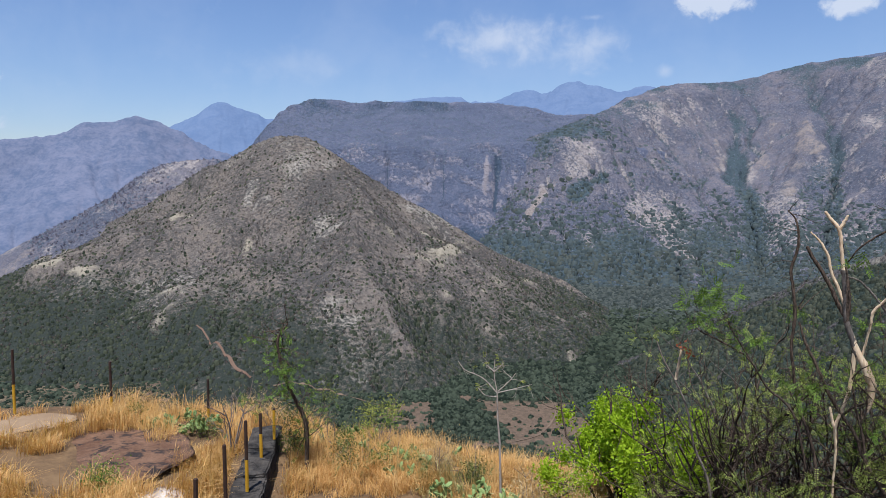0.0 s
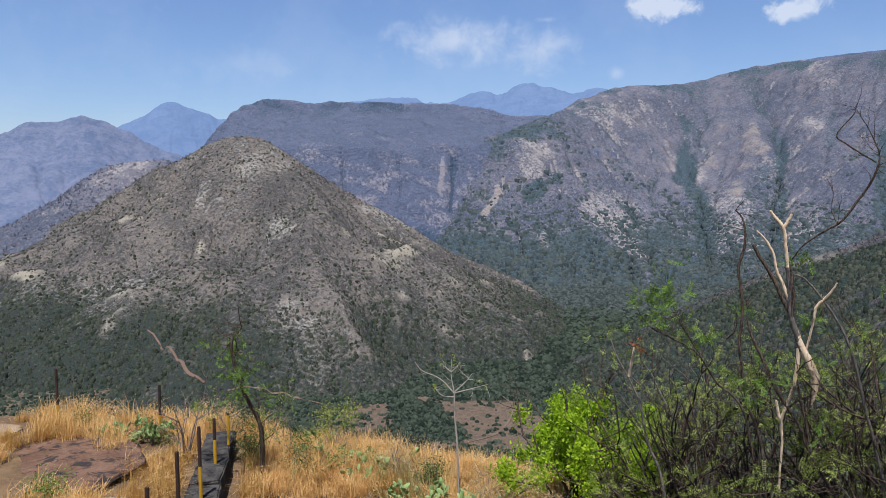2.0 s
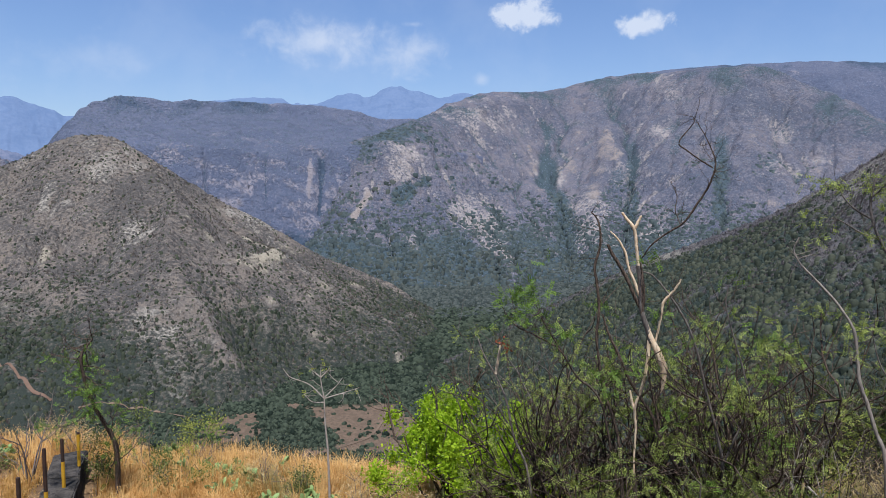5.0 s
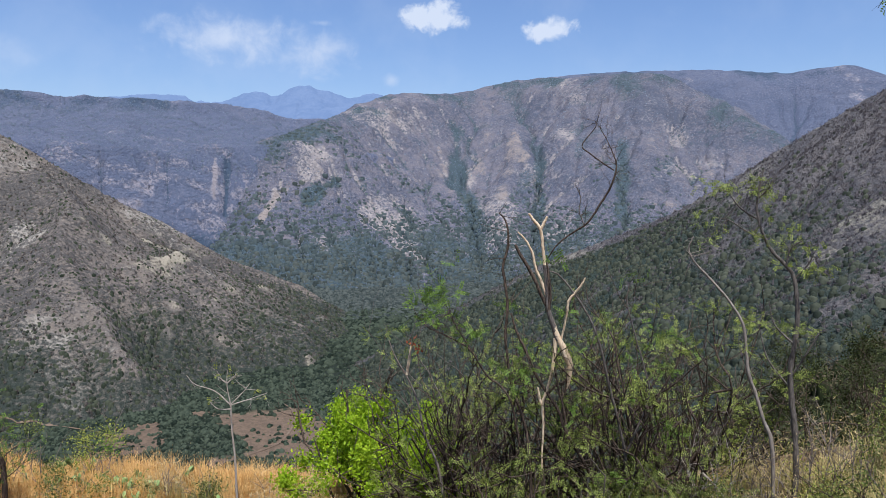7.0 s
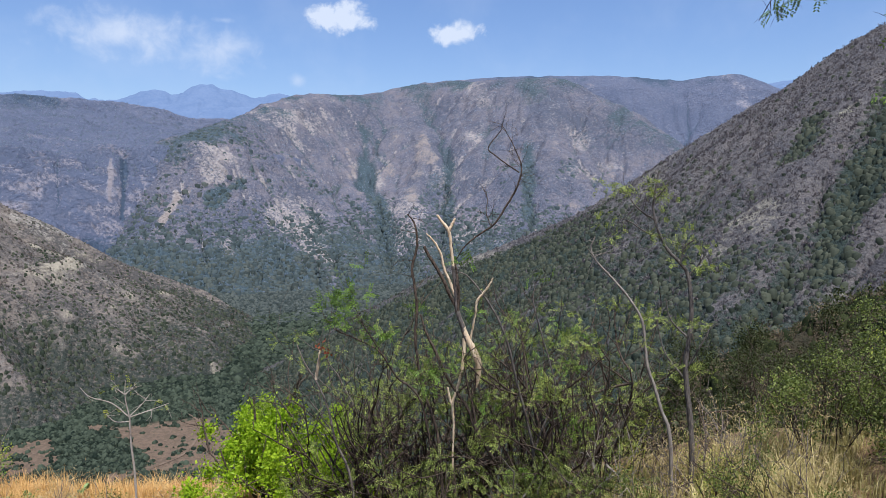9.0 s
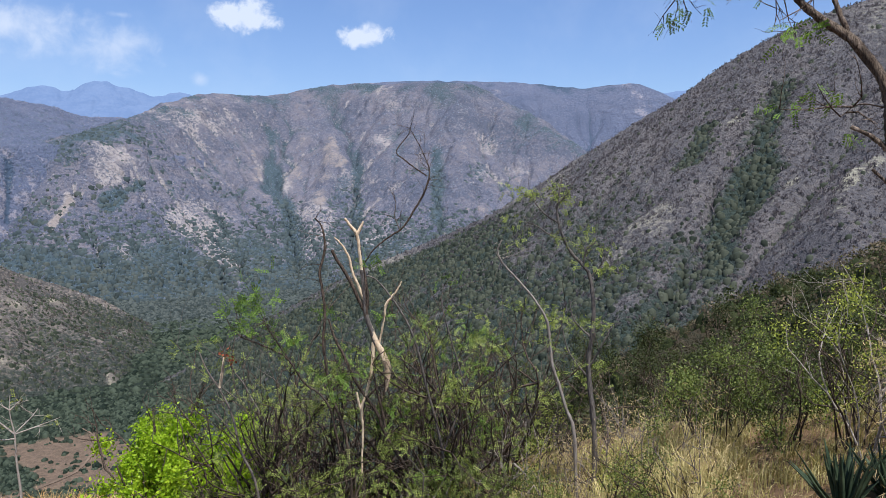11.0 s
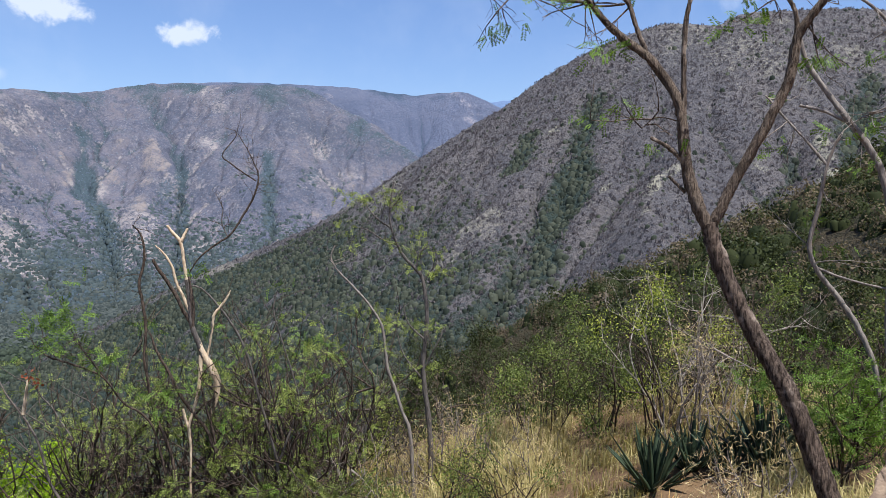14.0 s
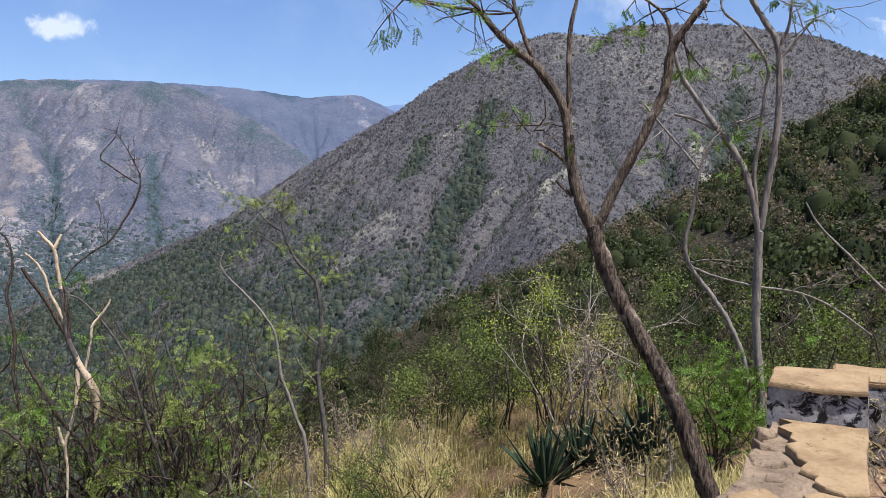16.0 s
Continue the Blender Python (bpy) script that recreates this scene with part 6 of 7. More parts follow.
def big_trees():
    rng = np.random.default_rng(41)
    d = 4.7

    root = bark = twigs = tips = None

    def begin(name, label, base):
        return thing(name, label, "tree", base), Geo(), []

    def add(pts, radii, sprout):
        """One limb; sprout: how many leafy twigs grow on it. The first limb is the trunk, rooted in the ground."""
        p = limb(pts, d)
        first = not root.children
        if first:
            p = np.vstack([np.array(root.location) - np.array((0, 0, 0.15)), p])
            radii = (radii[0] * 1.2, *radii)
        q = smooth_path(p, 7)
        own = Geo()
        own.tube(q, (0.58 if first else 0.62) * np.interp(np.linspace(0, 1, len(q)), np.linspace(0, 1, len(radii)), radii), 16 if radii[0] > 0.04 else 8, rng, 0.2)
        part = "trunk" if first else "limb"
        child(part, own.mesh(part, bark if first or bark is not M_BARK else M_LIMB), root)
        for _ in range(sprout):
            grow(twigs, q[rng.integers(len(q) // 2, len(q))], unit(rng.normal(size=3) + np.array((0, 0, 0.1))), rng.uniform(0.2, 0.5), 0.006, rng, 2, 0.5, 0.0, 4, tips, 2)

    def finish(leafy):
        tagged(child("twig_work", twigs.mesh("twig_work", bark), root), kind="stuff")
        g = Geo()
        sprays(g, clumped(tips, rng, int(len(tips) * leafy / 9), 7, 0.05), rng, 1.0, 7, 0.024, 0.09, 0.5)
        child("foliage", g.mesh("foliage", M_FRESH, False), root)

    bark = M_BARK
    root, twigs, tips = begin("leaning_tree", "leaning tree with peeling bark and a forked trunk", stand(77.9, d))
    add([(77.55, -21.71), (76.63, -19.90), (75.15, -16.27), (73.65, -12.88), (71.94, -10.00), (70.00, -6.39), (68.68, -3.12), (68.24, -1.36)], (0.1144, 0.1070, 0.0959, 0.0922, 0.0885, 0.0849, 0.0849, 0.0775), 0)
    add([(68.46, -2.24), (67.58, -0.26), (66.79, 2.17), (66.39, 4.79), (66.16, 6.75), (65.59, 8.35), (63.84, 10.77), (62.08, 12.15), (60.54, 13.63), (59.44, 15.00), (58.34, 15.82)], (0.0553, 0.0627, 0.0553, 0.0498, 0.0461, 0.0443, 0.0406, 0.0369, 0.0314, 0.0240, 0.0184), 0)
    add([(68.37, -1.58), (68.97, -0.48), (69.93, 1.69), (71.38, 4.47), (72.80, 7.38), (73.47, 9.21), (73.77, 11.43), (74.56, 12.69), (75.81, 14.23), (76.69, 15.48), (77.44, 17.46)], (0.0480, 0.0498, 0.0461, 0.0443, 0.0443, 0.0424, 0.0406, 0.0369, 0.0332, 0.0295, 0.0258), 3)
    add([(66.39, 5.01), (66.37, 7.81), (66.31, 10.77), (66.43, 13.24), (66.93, 15.63), (67.13, 18.73)], (0.0258, 0.0258, 0.0240, 0.0221, 0.0184, 0.0148), 0)
    add([(63.84, 10.77), (63.09, 12.54), (62.52, 14.20), (62.08, 15.83), (61.94, 18.20)], (0.0240, 0.0221, 0.0203, 0.0166, 0.0129), 4)
    add([(59.66, 14.87), (57.45, 15.10), (54.80, 15.51), (52.60, 15.9), (51.2, 16.3)], (0.0184, 0.0166, 0.0148, 0.0129, 0.0092), 5)
    add([(62.08, 14.62), (60.54, 14.57), (59.00, 14.76)], (0.0111, 0.0111, 0.0092), 7)
    add([(73.77, 11.43), (73.67, 12.83), (73.13, 14.05), (72.10, 14.91), (71.06, 15.69)], (0.0240, 0.0221, 0.0184, 0.0129, 0.0092), 8)
    add([(66.26, 3.40), (65.30, 4.29), (64.07, 5.01)], (0.0258, 0.0203, 0.0166), 0)
    add([(66.62, 0.94), (65.92, 1.60), (65.40, 2.14)], (0.0184, 0.0148, 0.0129), 0)
    add([(66.25, 6.10), (64.50, 6.48), (63.41, 5.72)], (0.0074, 0.0055, 0.0037), 4)
    finish(0.45)
    d, bark = 6.2, M_PALEBARK
    root, twigs, tips = begin("grey_tree", "smooth grey tree with several slender stems", stand(80.5, d))
    add([(80.39, -13.58), (80.01, -9.57), (79.95, -6.29), (80.06, -1.74)], (0.0511, 0.0511, 0.0535, 0.0535), 0)
    add([(80.06, -1.95), (79.64, 0.32), (79.11, 2.39), (78.23, 4.14), (77.36, 5.41), (75.83, 7.65), (74.60, 9.64), (74.02, 11.41)], (0.0438, 0.0414, 0.0389, 0.0365, 0.0365, 0.0292, 0.0268, 0.0219), 3)
    add([(80.13, -1.54), (80.56, 1.54), (80.96, 4.37), (81.13, 7.15), (81.05, 11.06), (80.17, 12.86), (79.20, 14.66), (78.59, 16.96)], (0.0414, 0.0389, 0.0389, 0.0365, 0.0365, 0.0341, 0.0316, 0.0268), 0)
    add([(79.97, -0.92), (79.64, 2.38), (79.94, 4.81), (80.19, 7.61), (80.41, 9.76), (79.63, 11.38), (78.47, 12.83), (77.38, 13.89), (77.20, 15.24)], (0.0268, 0.0268, 0.0243, 0.0219, 0.0219, 0.0195, 0.0170, 0.0146, 0.0122), 4)
    add([(76.96, 5.67), (75.65, 6.43), (74.15, 6.90)], (0.0195, 0.0195, 0.0170), 0)
    add([(79.81, -15.43), (79.27, -11.25), (78.25, -8.64), (77.03, -6.61), (75.39, -4.33), (75.01, -2.63), (75.46, -0.29), (75.98, 2.87), (76.66, 4.73)], (0.0365, 0.0316, 0.0316, 0.0316, 0.0292, 0.0268, 0.0243, 0.0195, 0.0146), 6)
    add([(75.90, 2.79), (74.67, 4.38), (73.23, 6.11), (71.97, 7.70)], (0.0170, 0.0146, 0.0146, 0.0122), 3)
    add([(75.39, -4.33), (77.20, -5.05), (79.94, -5.67), (82.56, -5.97), (84.73, -6.86), (87.19, -8.64)], (0.0146, 0.0146, 0.0146, 0.0122, 0.0122, 0.0097), 4)
    add([(82.98, 0.38), (83.91, -1.31), (85.70, -3.26), (87.44, -5.15), (88.39, -6.06)], (0.0097, 0.0122, 0.0146, 0.0170, 0.0170), 3)
    add([(81.05, 11.06), (81.65, 12.34), (81.87, 13.99), (82.12, 15.43)], (0.0219, 0.0195, 0.0146, 0.0122), 9)
    add([(81.32, 10.46), (82.21, 11.52), (83.25, 12.72)], (0.0146, 0.0122, 0.0097), 8)
    add([(80.28, 6.81), (78.97, 6.27), (78.01, 5.91)], (0.0122, 0.0097, 0.0073), 6)
    finish(0.45)


big_trees()


def bank_shrubs():
    rng = np.random.default_rng(43)
    def bush(az, d, h, s, stems, mat, leaves, leaf, label):
        if mat is M_FRESH:
            return shrub("shrub", label, stand(az, d), h, s, stems, M_DARKSTEM, mat, rng, int(leaves * 0.26), 0.025, True, 2, 0.012)
        many, scale, wide = {M_OLIVE: (1.1, 0.85, 0.55), M_TANGLE: (2.0, 2.4, 0.07)}.get(mat, (1.9, 1.0, 0.55))
        shrub("shrub", label, stand(az, d), h, s, stems, M_TWIG if mat is M_TANGLE else M_DARKSTEM, mat, rng, int(leaves * many), leaf * scale, False, 2, 0.012, wide=wide)

    bush(65.2, 8.0, 1.35, 0.8, 9, M_OLIVE, 2000, 0.034, 'yellow-green leafy shrub on the bank')
    bush(68.0, 8.6, 1.25, 0.7, 8, M_OLIVE, 1200, 0.03, 'yellow-green leafy shrub on the bank')
    bush(77.5, 6.0, 0.95, 0.5, 10, M_FRESH, 2600, 0.03, 'fresh green feathery shrub beside the wall')
    bush(79.6, 6.9, 1.0, 0.6, 9, M_SHRUB, 2000, 0.03, 'green shrub behind the tree')
    bush(83.5, 7.2, 1.0, 0.6, 9, M_SHRUB, 2000, 0.03, 'green shrub behind the wall')
    bush(88.0, 7.5, 1.0, 0.6, 9, M_SHRUB, 1600, 0.03, 'straggling shrub behind the wall')
    bush(69.0, 9.0, 1.5, 0.8, 9, M_SHRUB, 2200, 0.032, 'dark green shrub on the bank')
    bush(60.8, 8.6, 1.2, 0.8, 9, M_SHRUB, 2400, 0.032, 'dark green shrub on the bank')
    bush(56.0, 9.0, 1.3, 0.8, 9, M_SHRUB, 2400, 0.034, 'green shrub on the bank')
    bush(51.0, 8.6, 1.00, 0.7, 10, M_TANGLE, 600, 0.032, 'dry straw-coloured shrub on the slope')
    bush(47.8, 8.8, 0.92, 0.7, 10, M_TANGLE, 650, 0.03, 'dry straw-coloured shrub on the slope')
    bush(44.0, 9.2, 1.0, 0.7, 9, M_OLIVE, 2000, 0.03, 'low olive shrub on the slope')
    bush(53.5, 7.4, 0.75, 0.6, 9, M_SHRUB, 1500, 0.028, 'low green shrub in the grass')
    bush(42.5, 8.0, 0.8, 0.6, 9, M_SHRUB, 1500, 0.03, 'low green shrub in the grass')
    bush(68.5, 7.2, 1.3, 0.45, 9, M_TANGLE, 700, 0.03, 'brown tangle of dry creepers')
    bush(73.0, 7.5, 1.2, 0.6, 9, M_SHRUB, 1600, 0.03, 'green shrub among dry stems')
    bush(72.0, 5.6, 0.5, 0.4, 7, M_TANGLE, 700, 0.028, 'dry weeds below the leaning tree')
    bush(49.0, 10.5, 1.37, 0.9, 9, SPUR_GREEN, 2600, 0.036, 'dark green shrub on the slope')
    bush(58.5, 11.5, 1.58, 1.0, 9, SPUR_GREEN, 3000, 0.036, 'dark green shrub on the slope')
    bush(65.5, 12.0, 1.66, 1.1, 9, SPUR_GREEN, 3000, 0.036, 'dark green shrub on the slope')
    bush(54.0, 13.0, 1.73, 1.1, 9, SPUR_GREEN, 2600, 0.036, 'olive shrub on the slope')
    bush(74.5, 11.0, 1.66, 1.0, 9, SPUR_GREEN, 2800, 0.036, 'dark green shrub on the slope')
    bush(44.5, 12.5, 1.73, 1.1, 9, SPUR_GREEN, 2800, 0.036, 'dark green shrub on the slope')
    bush(80.5, 10.5, 1.58, 1.0, 9, SPUR_GREEN, 2600, 0.036, 'dark green shrub on the slope')
    bush(39.0, 12.0, 1.66, 1.0, 9, SPUR_GREEN, 2600, 0.036, 'dark green shrub on the slope')
    bush(88.6, 4.9, 0.3, 0.3, 8, M_TANGLE, 500, 0.028, 'brown dry litter and stems behind the wall')
    bush(90.0, 5.2, 0.4, 0.35, 8, M_TANGLE, 500, 0.028, 'brown dry stems beside the road')
    bush(46.0, 8.3, 0.56, 0.6, 9, M_TANGLE, 750, 0.03, "dry straw-coloured shrub on the slope")
    bush(49.5, 7.9, 0.75, 0.6, 9, M_OLIVE, 1400, 0.03, "pale olive shrub on the slope")
    bush(55.5, 7.9, 0.56, 0.5, 9, M_TANGLE, 600, 0.03, "dry straw-coloured shrub on the slope")
    bush(58.0, 9.6, 1.3, 0.8, 9, M_SHRUB, 2200, 0.034, "dark green shrub on the bank")
    bush(62.5, 10.0, 1.08, 0.8, 9, SPUR_GREEN, 2200, 0.034, "dark green shrub on the bank")
    bush(52.0, 10.3, 1.08, 0.8, 9, SPUR_GREEN, 2200, 0.034, "dark green shrub on the bank")
    bush(71.0, 10.0, 1.15, 0.8, 9, SPUR_GREEN, 2200, 0.034, "dark green shrub on the bank")
    for az, d, h in ((66.0, 7.8, 1.6), (70.8, 8.2, 1.5), (41.5, 8.6, 1.4)):
        shrub("dead_bush", "leafless grey bush with crooked branches", stand(az, d), h, 0.8, 4, M_PALETWIG, None, rng, bare=True, depth=3, radius=0.013, category="bush")
    # weeds and low green growth on the ledge
    for az, d, h, mat, label in ((-26.3, 9.9, 0.32, M_FRESH, "small green weed on the rock"), (-9.0, 11.6, 0.75, M_SHRUB, "low green shrub at the ledge's edge"), (-5.5, 11.8, 0.7, M_OLIVE, "low olive shrub at the ledge's edge"),
                                 (-18.8, 12.5, 0.35, M_SHRUB, "small green weed in dry grass"), (-24.0, 13.0, 0.3, M_SHRUB, "small green weed in dry grass"), (9.0, 9.2, 0.5, M_TANGLE, "brown dry shrub at the ledge's edge"),
                                 (10.8, 9.0, 0.55, M_TANGLE, "brown dry shrub at the ledge's edge"), (7.0, 9.8, 0.5, M_TANGLE, "brown dry shrub at the ledge's edge"), (-11.5, 11.5, 0.6, M_SHRUB, "low green shrub at the tree's foot"), (-7.0, 10.9, 0.5, M_SHRUB, "low green shrub at the ledge's edge"),
                                 (-3.5, 11.0, 0.5, M_FRESH, "low green shrub at the ledge's edge"), (-0.5, 10.6, 0.45, M_TANGLE, "brown dry shrub at the ledge's edge"), (1.8, 10.4, 0.45, M_SHRUB, "low green shrub at the ledge's edge"), (-13.0, 12.4, 0.6, M_TANGLE, "brown dry shrub beside the wall")):
        shrub("weed", label, stand(az, d), h * 1.25, h * 0.9, 9, M_TWIG, mat, rng, 1100, 0.07 if mat is M_TANGLE else 0.032, False, 1, 0.006, category="weed", wide=0.08 if mat is M_TANGLE else 0.55)


bank_shrubs()
rng = np.random.default_rng(45)
grass("straw_tufts", "tall straw-coloured grass tufts on the slope", spread(rng, 420, 41, 58, 7.6, 9.8, 0.0, 11), M_PALE, rng, 22, 0.34, 0.008, 0.8)


def prickly_pear(base, pads, rng, size=0.068):
    """Cactus of flat oval pads growing out of one another."""
    root = thing("prickly_pear", "grey-green prickly pear cactus with flat oval pads", "cactus", base, "cactus on the ledge")
    heads = [(base + np.array((rng.normal(0, 0.3), rng.normal(0, 0.22), 0.0)), np.array((0, 0, 1.0))) for _ in range(max(5, pads // 4))]
    shape = bmesh.new()
    bmesh.ops.create_uvsphere(shape, u_segments=10, v_segments=7, radius=1)
    sv = np.array([v.co[:] for v in shape.verts])
    sf = np.array([[v.index for v in f.verts] + ([f.verts[2].index] if len(f.verts) == 3 else []) for f in shape.faces])
    shape.free()
    for k in range(pads):
        low = [h for h in heads if h[0][2] < base[2] + 0.34]
        p, up = low[rng.integers(0, len(low))]
        d = unit(up * 0.7 + rng.normal(0, 0.6, 3) + np.array((0, 0, 0.15)))
        s = size * rng.uniform(0.7, 1.25)
        side = unit(np.cross(d, rng.normal(size=3)))
        face = np.cross(d, side)
        g = Geo()
        g.put(p + d * s * 0.9 + sv[:, :1] * side * s * 0.68 + sv[:, 1:2] * face * s * 0.13 + sv[:, 2:3] * d * s, sf)
        child("pad", g.mesh("pad", M_PAD), root)
        heads.append((p + d * s * 1.75, d))


rng = np.random.default_rng(47)
for az, d, pads in ((-4.5, 11.2, 26), (-7.5, 11.6, 20), (-1.5, 11.0, 16), (3.0, 9.6, 26), (5.5, 9.3, 28), (1.0, 9.8, 18), (7.3, 9.2, 18), (-20.6, 12.5, 26), (-21.6, 12.6, 18), (-19.2, 12.4, 18), (4.2, 9.0, 24), (6.3, 8.8, 22), (-5.8, 10.9, 18), (-3.0, 10.6, 18)):
    prickly_pear(stand(az, d, 0.08), int(pads * 4.0), rng, 0.045)


def agave(base, leaves, rng, size=0.6):
    root = thing("agave", "dark green agave rosette with stiff pointed leaves", "agave", base, "agaves on the bank")
    for k in range(leaves):
        a = k * 2.4 + rng.normal(0, 0.2)
        lift = np.clip(1.5 - 0.85 * k / leaves + rng.normal(0, 0.1), 0.25, 1.55)
        out = np.array((math.cos(a), math.sin(a), 0))
        length = size * rng.uniform(0.75, 1.15)
        side = np.array((-math.sin(a), math.cos(a), 0))
        s = np.linspace(0, 1, 6)
        line = base + np.outer(s * length * math.cos(lift), out) + np.outer(s * length * math.sin(lift) - 0.08 * s ** 2 * (k / leaves), (0, 0, 1.0)) + out * 0.03
        w = 0.025 * np.sin(np.pi * (0.22 + 0.78 * s)) + 0.002
        up = np.cross(side, unit(line[-1] - line[0]))
        up = up if up[2] > 0 else -up
        v = np.concatenate([line - np.outer(w, side) + np.outer(w * 0.35, up), line - np.outer(w * 0.12, up), line + np.outer(w, side) + np.outer(w * 0.35, up), line - np.outer(w * 0.45 + 0.002, up)])
        f = []
        for i in range(5):
            f += [(i, i + 1, 7 + i, 6 + i), (6 + i, 7 + i, 13 + i, 12 + i), (12 + i, 13 + i, 19 + i, 18 + i), (18 + i, 19 + i, i + 1, i)]
        g = Geo()
        g.put(v, f)
        child("leaf", g.mesh("leaf", M_AGAVE), root)


for az, d, n, s in ((64.6, 6.5, 34, 0.62), (67.4, 6.8, 26, 0.55), (72.6, 6.6, 30, 0.62), (70.2, 6.6, 22, 0.5), (74.4, 6.9, 20, 0.5)):
    agave(stand(az, d, -0.05), n, rng, s)


# -- the broken parapet at the road's edge
def parapet():
    rng = np.random.default_rng(51)
    root = thing("road_parapet", "broken stepped roadside parapet with cream plaster top", "wall", (*flat(83.5, 3.3), 0))
    mid0, mid1 = np.array((83.2, 1.6)), np.array((84.2, 6.6))

    def quad(d0, d1, left, right):
        """Corners between two distances; left and right in metres from the wall's axis."""
        out = []
        for d, s in ((d0, left), (d0, right), (d1, right), (d1, left)):
            az = np.interp(d, (mid0[1], mid1[1]), (mid0[0], mid1[0]))
            a = radians(az)
            out.append(np.array((math.sin(a) * d + math.cos(a) * s, math.cos(a) * d - math.sin(a) * s)))
        return out

    def plate(name, outline, z0, z1, mat, rough=0.01, steps=3, round_off=0.016):
        """A worn slab over an uneven outline (d, metres from the axis): sides cut into courses, the top softly uneven."""
        pts = []
        for (d0, s0), (d1, s1) in zip(outline, outline[1:] + outline[:1]):
            n = max(2, int(math.hypot(d1 - d0, s1 - s0) / 0.05))
            pts += [(d0 + (d1 - d0) * k / n, s0 + (s1 - s0) * k / n) for k in range(n)]
        off = Vector(rng.uniform(-50, 50, 3))
        bm = bmesh.new()
        rings = []
        soft = min(round_off, (z1 - z0) * 0.6)
        levels = [(z0 + (z1 - soft - z0) * k / steps, 0.0) for k in range(steps)] + [(z1 - soft, 0.0), (z1 - soft * 0.45, soft * 0.15), (z1 - soft * 0.12, soft * 0.5), (z1, soft * 1.4)]
        cd, cs = np.mean([q[0] for q in pts]), np.mean([q[1] for q in pts])
        for k, (z, inset) in enumerate(levels):
            ring = []
            for d, s in pts:
                far = max(math.hypot(d - cd, s - cs), 0.05)
                d, s2 = d - (d - cd) / far * inset, s - (s - cs) / far * inset
                az = np.interp(d, (mid0[1], mid1[1]), (mid0[0], mid1[0]))
                v = Vector((math.sin(radians(az)) * d + math.cos(radians(az)) * s2, math.cos(radians(az)) * d - math.sin(radians(az)) * s2, z))
                v += noise.noise_vector(v * 9 + off) * rough + noise.noise_vector(v * 2.5 + off) * rough * 1.6
                ring.append(bm.verts.new(v))
            rings.append(ring)
        m = len(pts)
        for lo, hi in zip(rings[:-1], rings[1:]):
            for j in range(m):
                bm.faces.new((lo[j], lo[(j + 1) % m], hi[(j + 1) % m], hi[j]))
        top = bm.faces.new(rings[-1])
        bmesh.ops.triangulate(bm, faces=[top])
        bmesh.ops.recalc_face_normals(bm, faces=bm.faces)
        me = bpy.data.meshes.new(name)
        bm.to_mesh(me)
        bm.free()
        me.materials.append(mat)
        return me

    def edge(d):
        """The wall's road side, in metres from its axis."""
        return d * math.tan(radians(86.8 - np.interp(d, (mid0[1], mid1[1]), (mid0[0], mid1[0]))))

    def slab(outline, z0, z1, rough=0.007):
        child("plaster_slab", plate("plaster_slab", outline, z0, z1, M_CREAM, rough), root, "cracked cream plaster")

    child("masonry", plate("masonry", [(1.6, -0.2), (1.6, edge(1.6) - 0.012), (2.6, edge(2.6) - 0.012), (3.72, edge(3.72) - 0.012), (3.72, -0.19), (3.45, -0.2), (3.2, -0.25), (2.9, -0.24), (2.6, -0.30), (2.3, -0.24)], -0.6, 0.602, M_RUBBLE, 0.018, 10), root, "crumbling grey mortar and stone")
    slab([(2.87, 0.03), (2.83, 0.09), (2.86, edge(2.86)), (3.3, edge(3.3)), (3.705, edge(3.7)), (3.705, -0.15), (3.64, -0.10), (3.6, -0.13), (3.55, -0.15), (3.49, -0.09), (3.42, -0.10), (3.36, -0.07), (3.3, -0.11), (3.22, -0.07), (3.15, -0.06), (3.10, -0.02), (3.03, -0.05), (2.98, 0.02), (2.93, 0.0)], 0.56, 0.632, 0.008)
    slab([(2.45, -0.02), (2.45, edge(2.45)), (2.845, edge(2.84)), (2.82, 0.09), (2.855, 0.02), (2.8, -0.03), (2.7, -0.02), (2.62, -0.05)], 0.55, 0.62, 0.008)
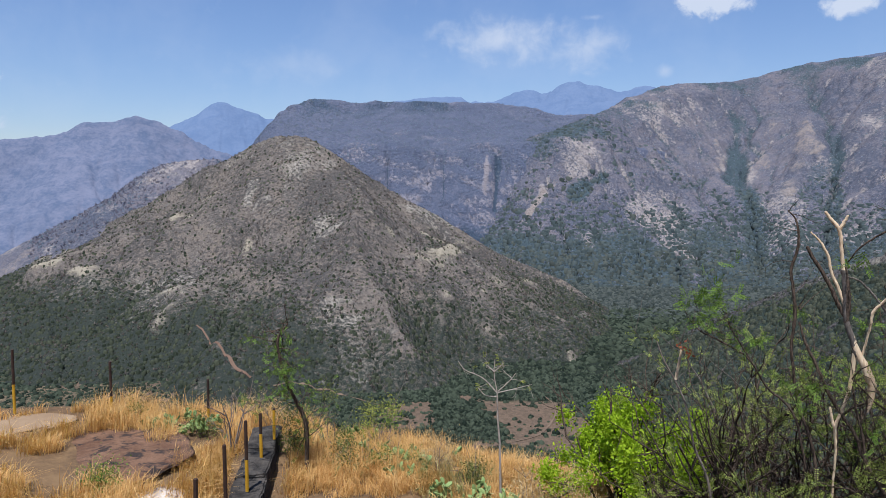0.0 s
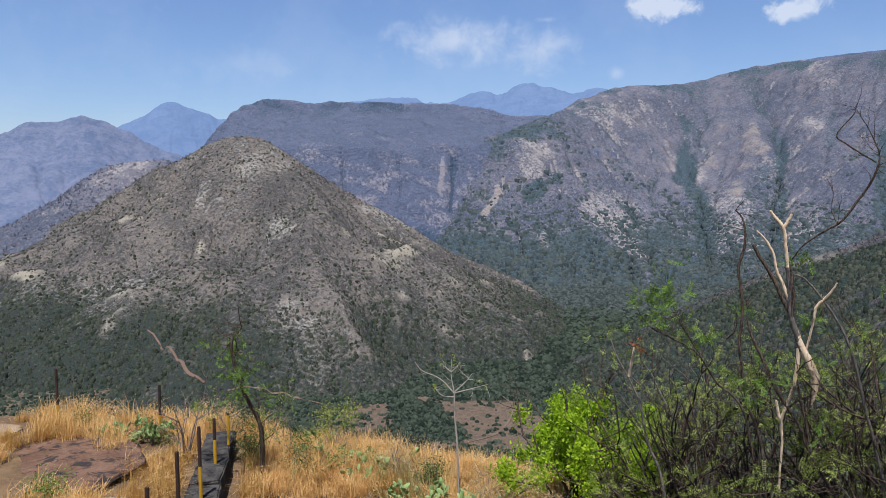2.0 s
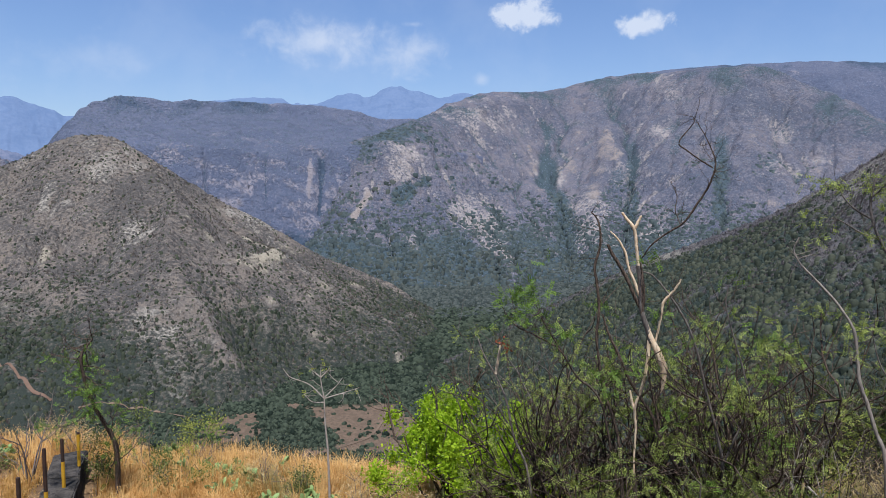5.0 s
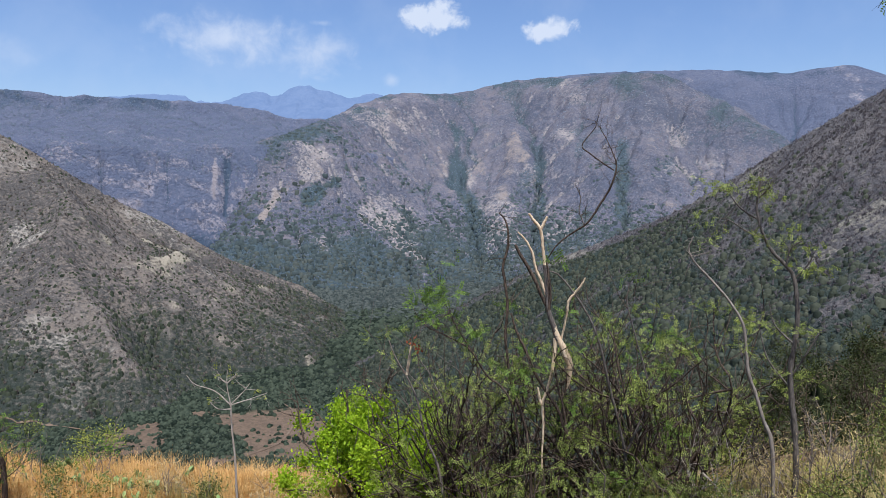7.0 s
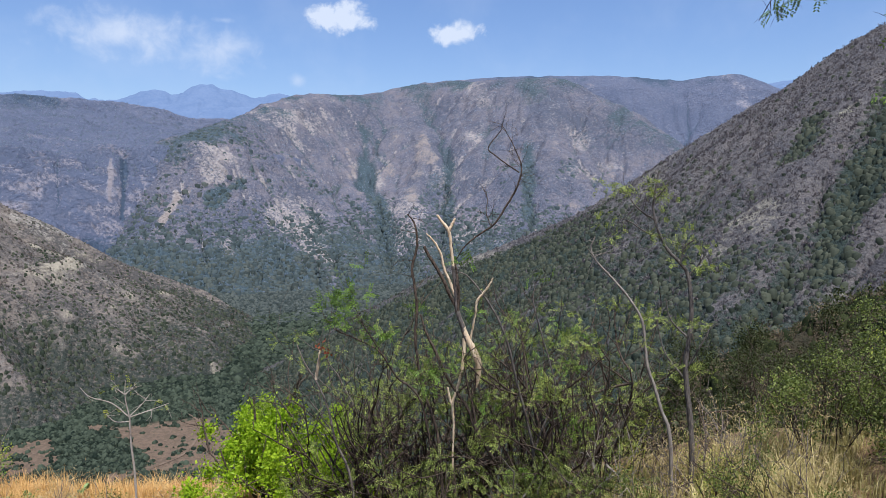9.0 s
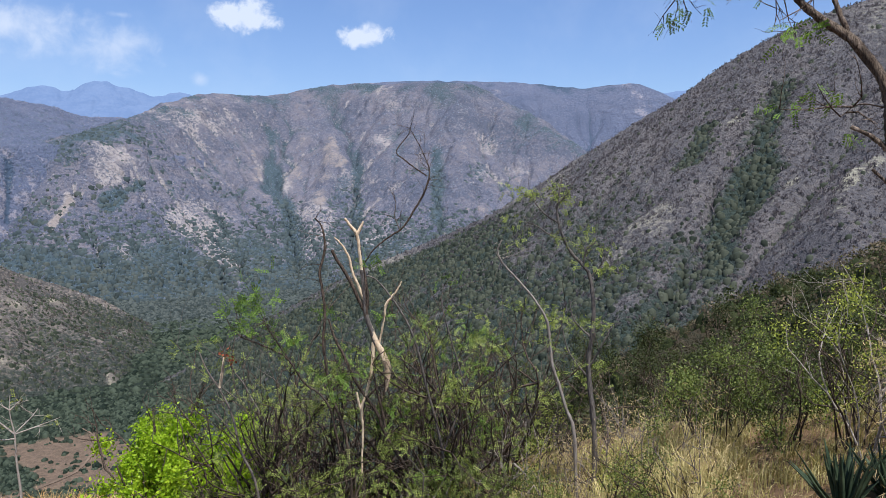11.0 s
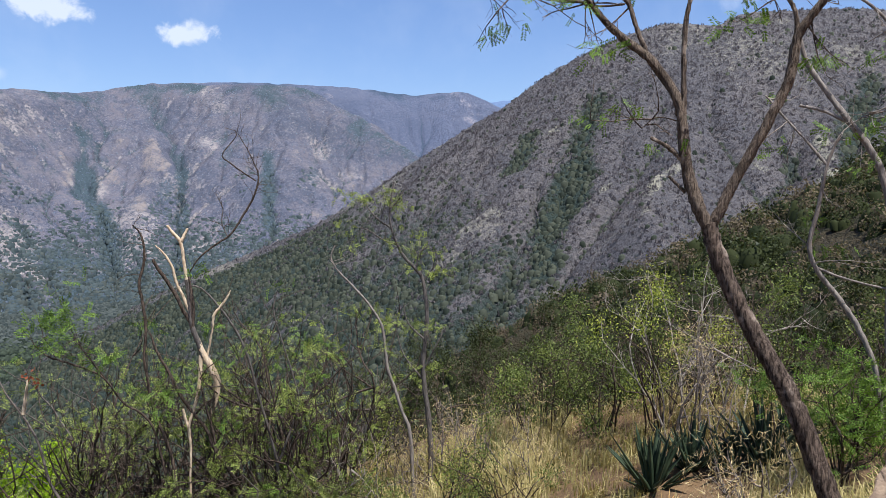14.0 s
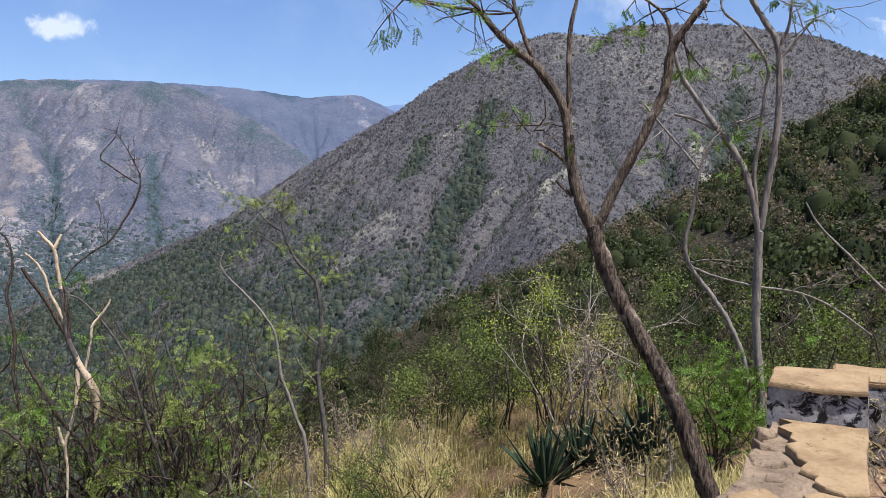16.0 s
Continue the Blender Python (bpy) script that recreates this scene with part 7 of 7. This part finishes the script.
    slab([(2.35, -0.24), (2.45, -0.06), (2.6, -0.08), (2.72, -0.07), (2.82, -0.16), (2.75, -0.22), (2.7, -0.27)], 0.54, 0.605, 0.012)
    slab([(1.62, -0.2), (1.62, edge(1.62)), (2.43, edge(2.43)), (2.43, -0.04), (2.3, -0.1), (2.2, -0.22)], 0.55, 0.622)
    for d0, s0, h in ((3.12, -0.17, 0.60), (3.35, -0.17, 0.615), (2.95, -0.13, 0.60), (3.52, -0.19, 0.62), (2.78, -0.17, 0.58), (3.22, -0.13, 0.61), (3.03, -0.2, 0.59), (2.88, -0.06, 0.605)):
        w = rng.uniform(0.04, 0.085)
        child("stone", plate("stone", [(d0 - w, s0 - w * 0.7), (d0 - w * 0.9, s0 + w * 0.2), (d0 - w * 0.5, s0 + w * 0.6), (d0 + w * 0.4, s0 + w * 0.7), (d0 + w, s0 + w * 0.2), (d0 + w * 0.7, s0 - w)], 0.45, h + 0.004, M_RUBBLE, 0.028), root)
    block = child("block", plate("block", [(3.71, -0.195), (3.71, edge(3.71)), (4.08, edge(4.08)), (4.08, -0.195)], -0.4, 0.776, M_GRIME, 0.008, 8), root, "grimy whitewashed block")
    child("block_cap", plate("block_cap", [(3.705, -0.19), (3.702, -0.05), (3.703, edge(3.71) + 0.002), (4.082, edge(4.08) + 0.002), (4.082, -0.19)], 0.772, 0.80, M_CREAM, 0.008, 2, 0.02), block, "cream plaster cap")
    bend = [flat(84.8, 5.3), flat(88.9, 5.3), flat(90.0, 5.75), flat(85.0, 5.8)]
    rear = child("rear_wall", prism("rear_wall", bend, -0.3, 0.46, M_GRIME, rng, 8, 0.012, 0.02), root)
    child("rear_cap", prism("rear_cap", bend, 0.458, 0.50, M_CREAM, rng, 6, 0.008, 0.012), rear, "cream plaster cap")


parapet()
grass("wall_weeds", "straw grass beside the parapet", spread(rng, 260, 76, 81, 3.2, 5.6, -0.4, 5), M_PALE, rng, 14, 0.16, 0.008, 0.7)
grass("roadside_weeds", "dry weeds beside the road", spread(rng, 200, 88, 100, 4.2, 7.5, -0.1, 6), M_STRAW, rng, 14, 0.4, 0.008, 0.6)
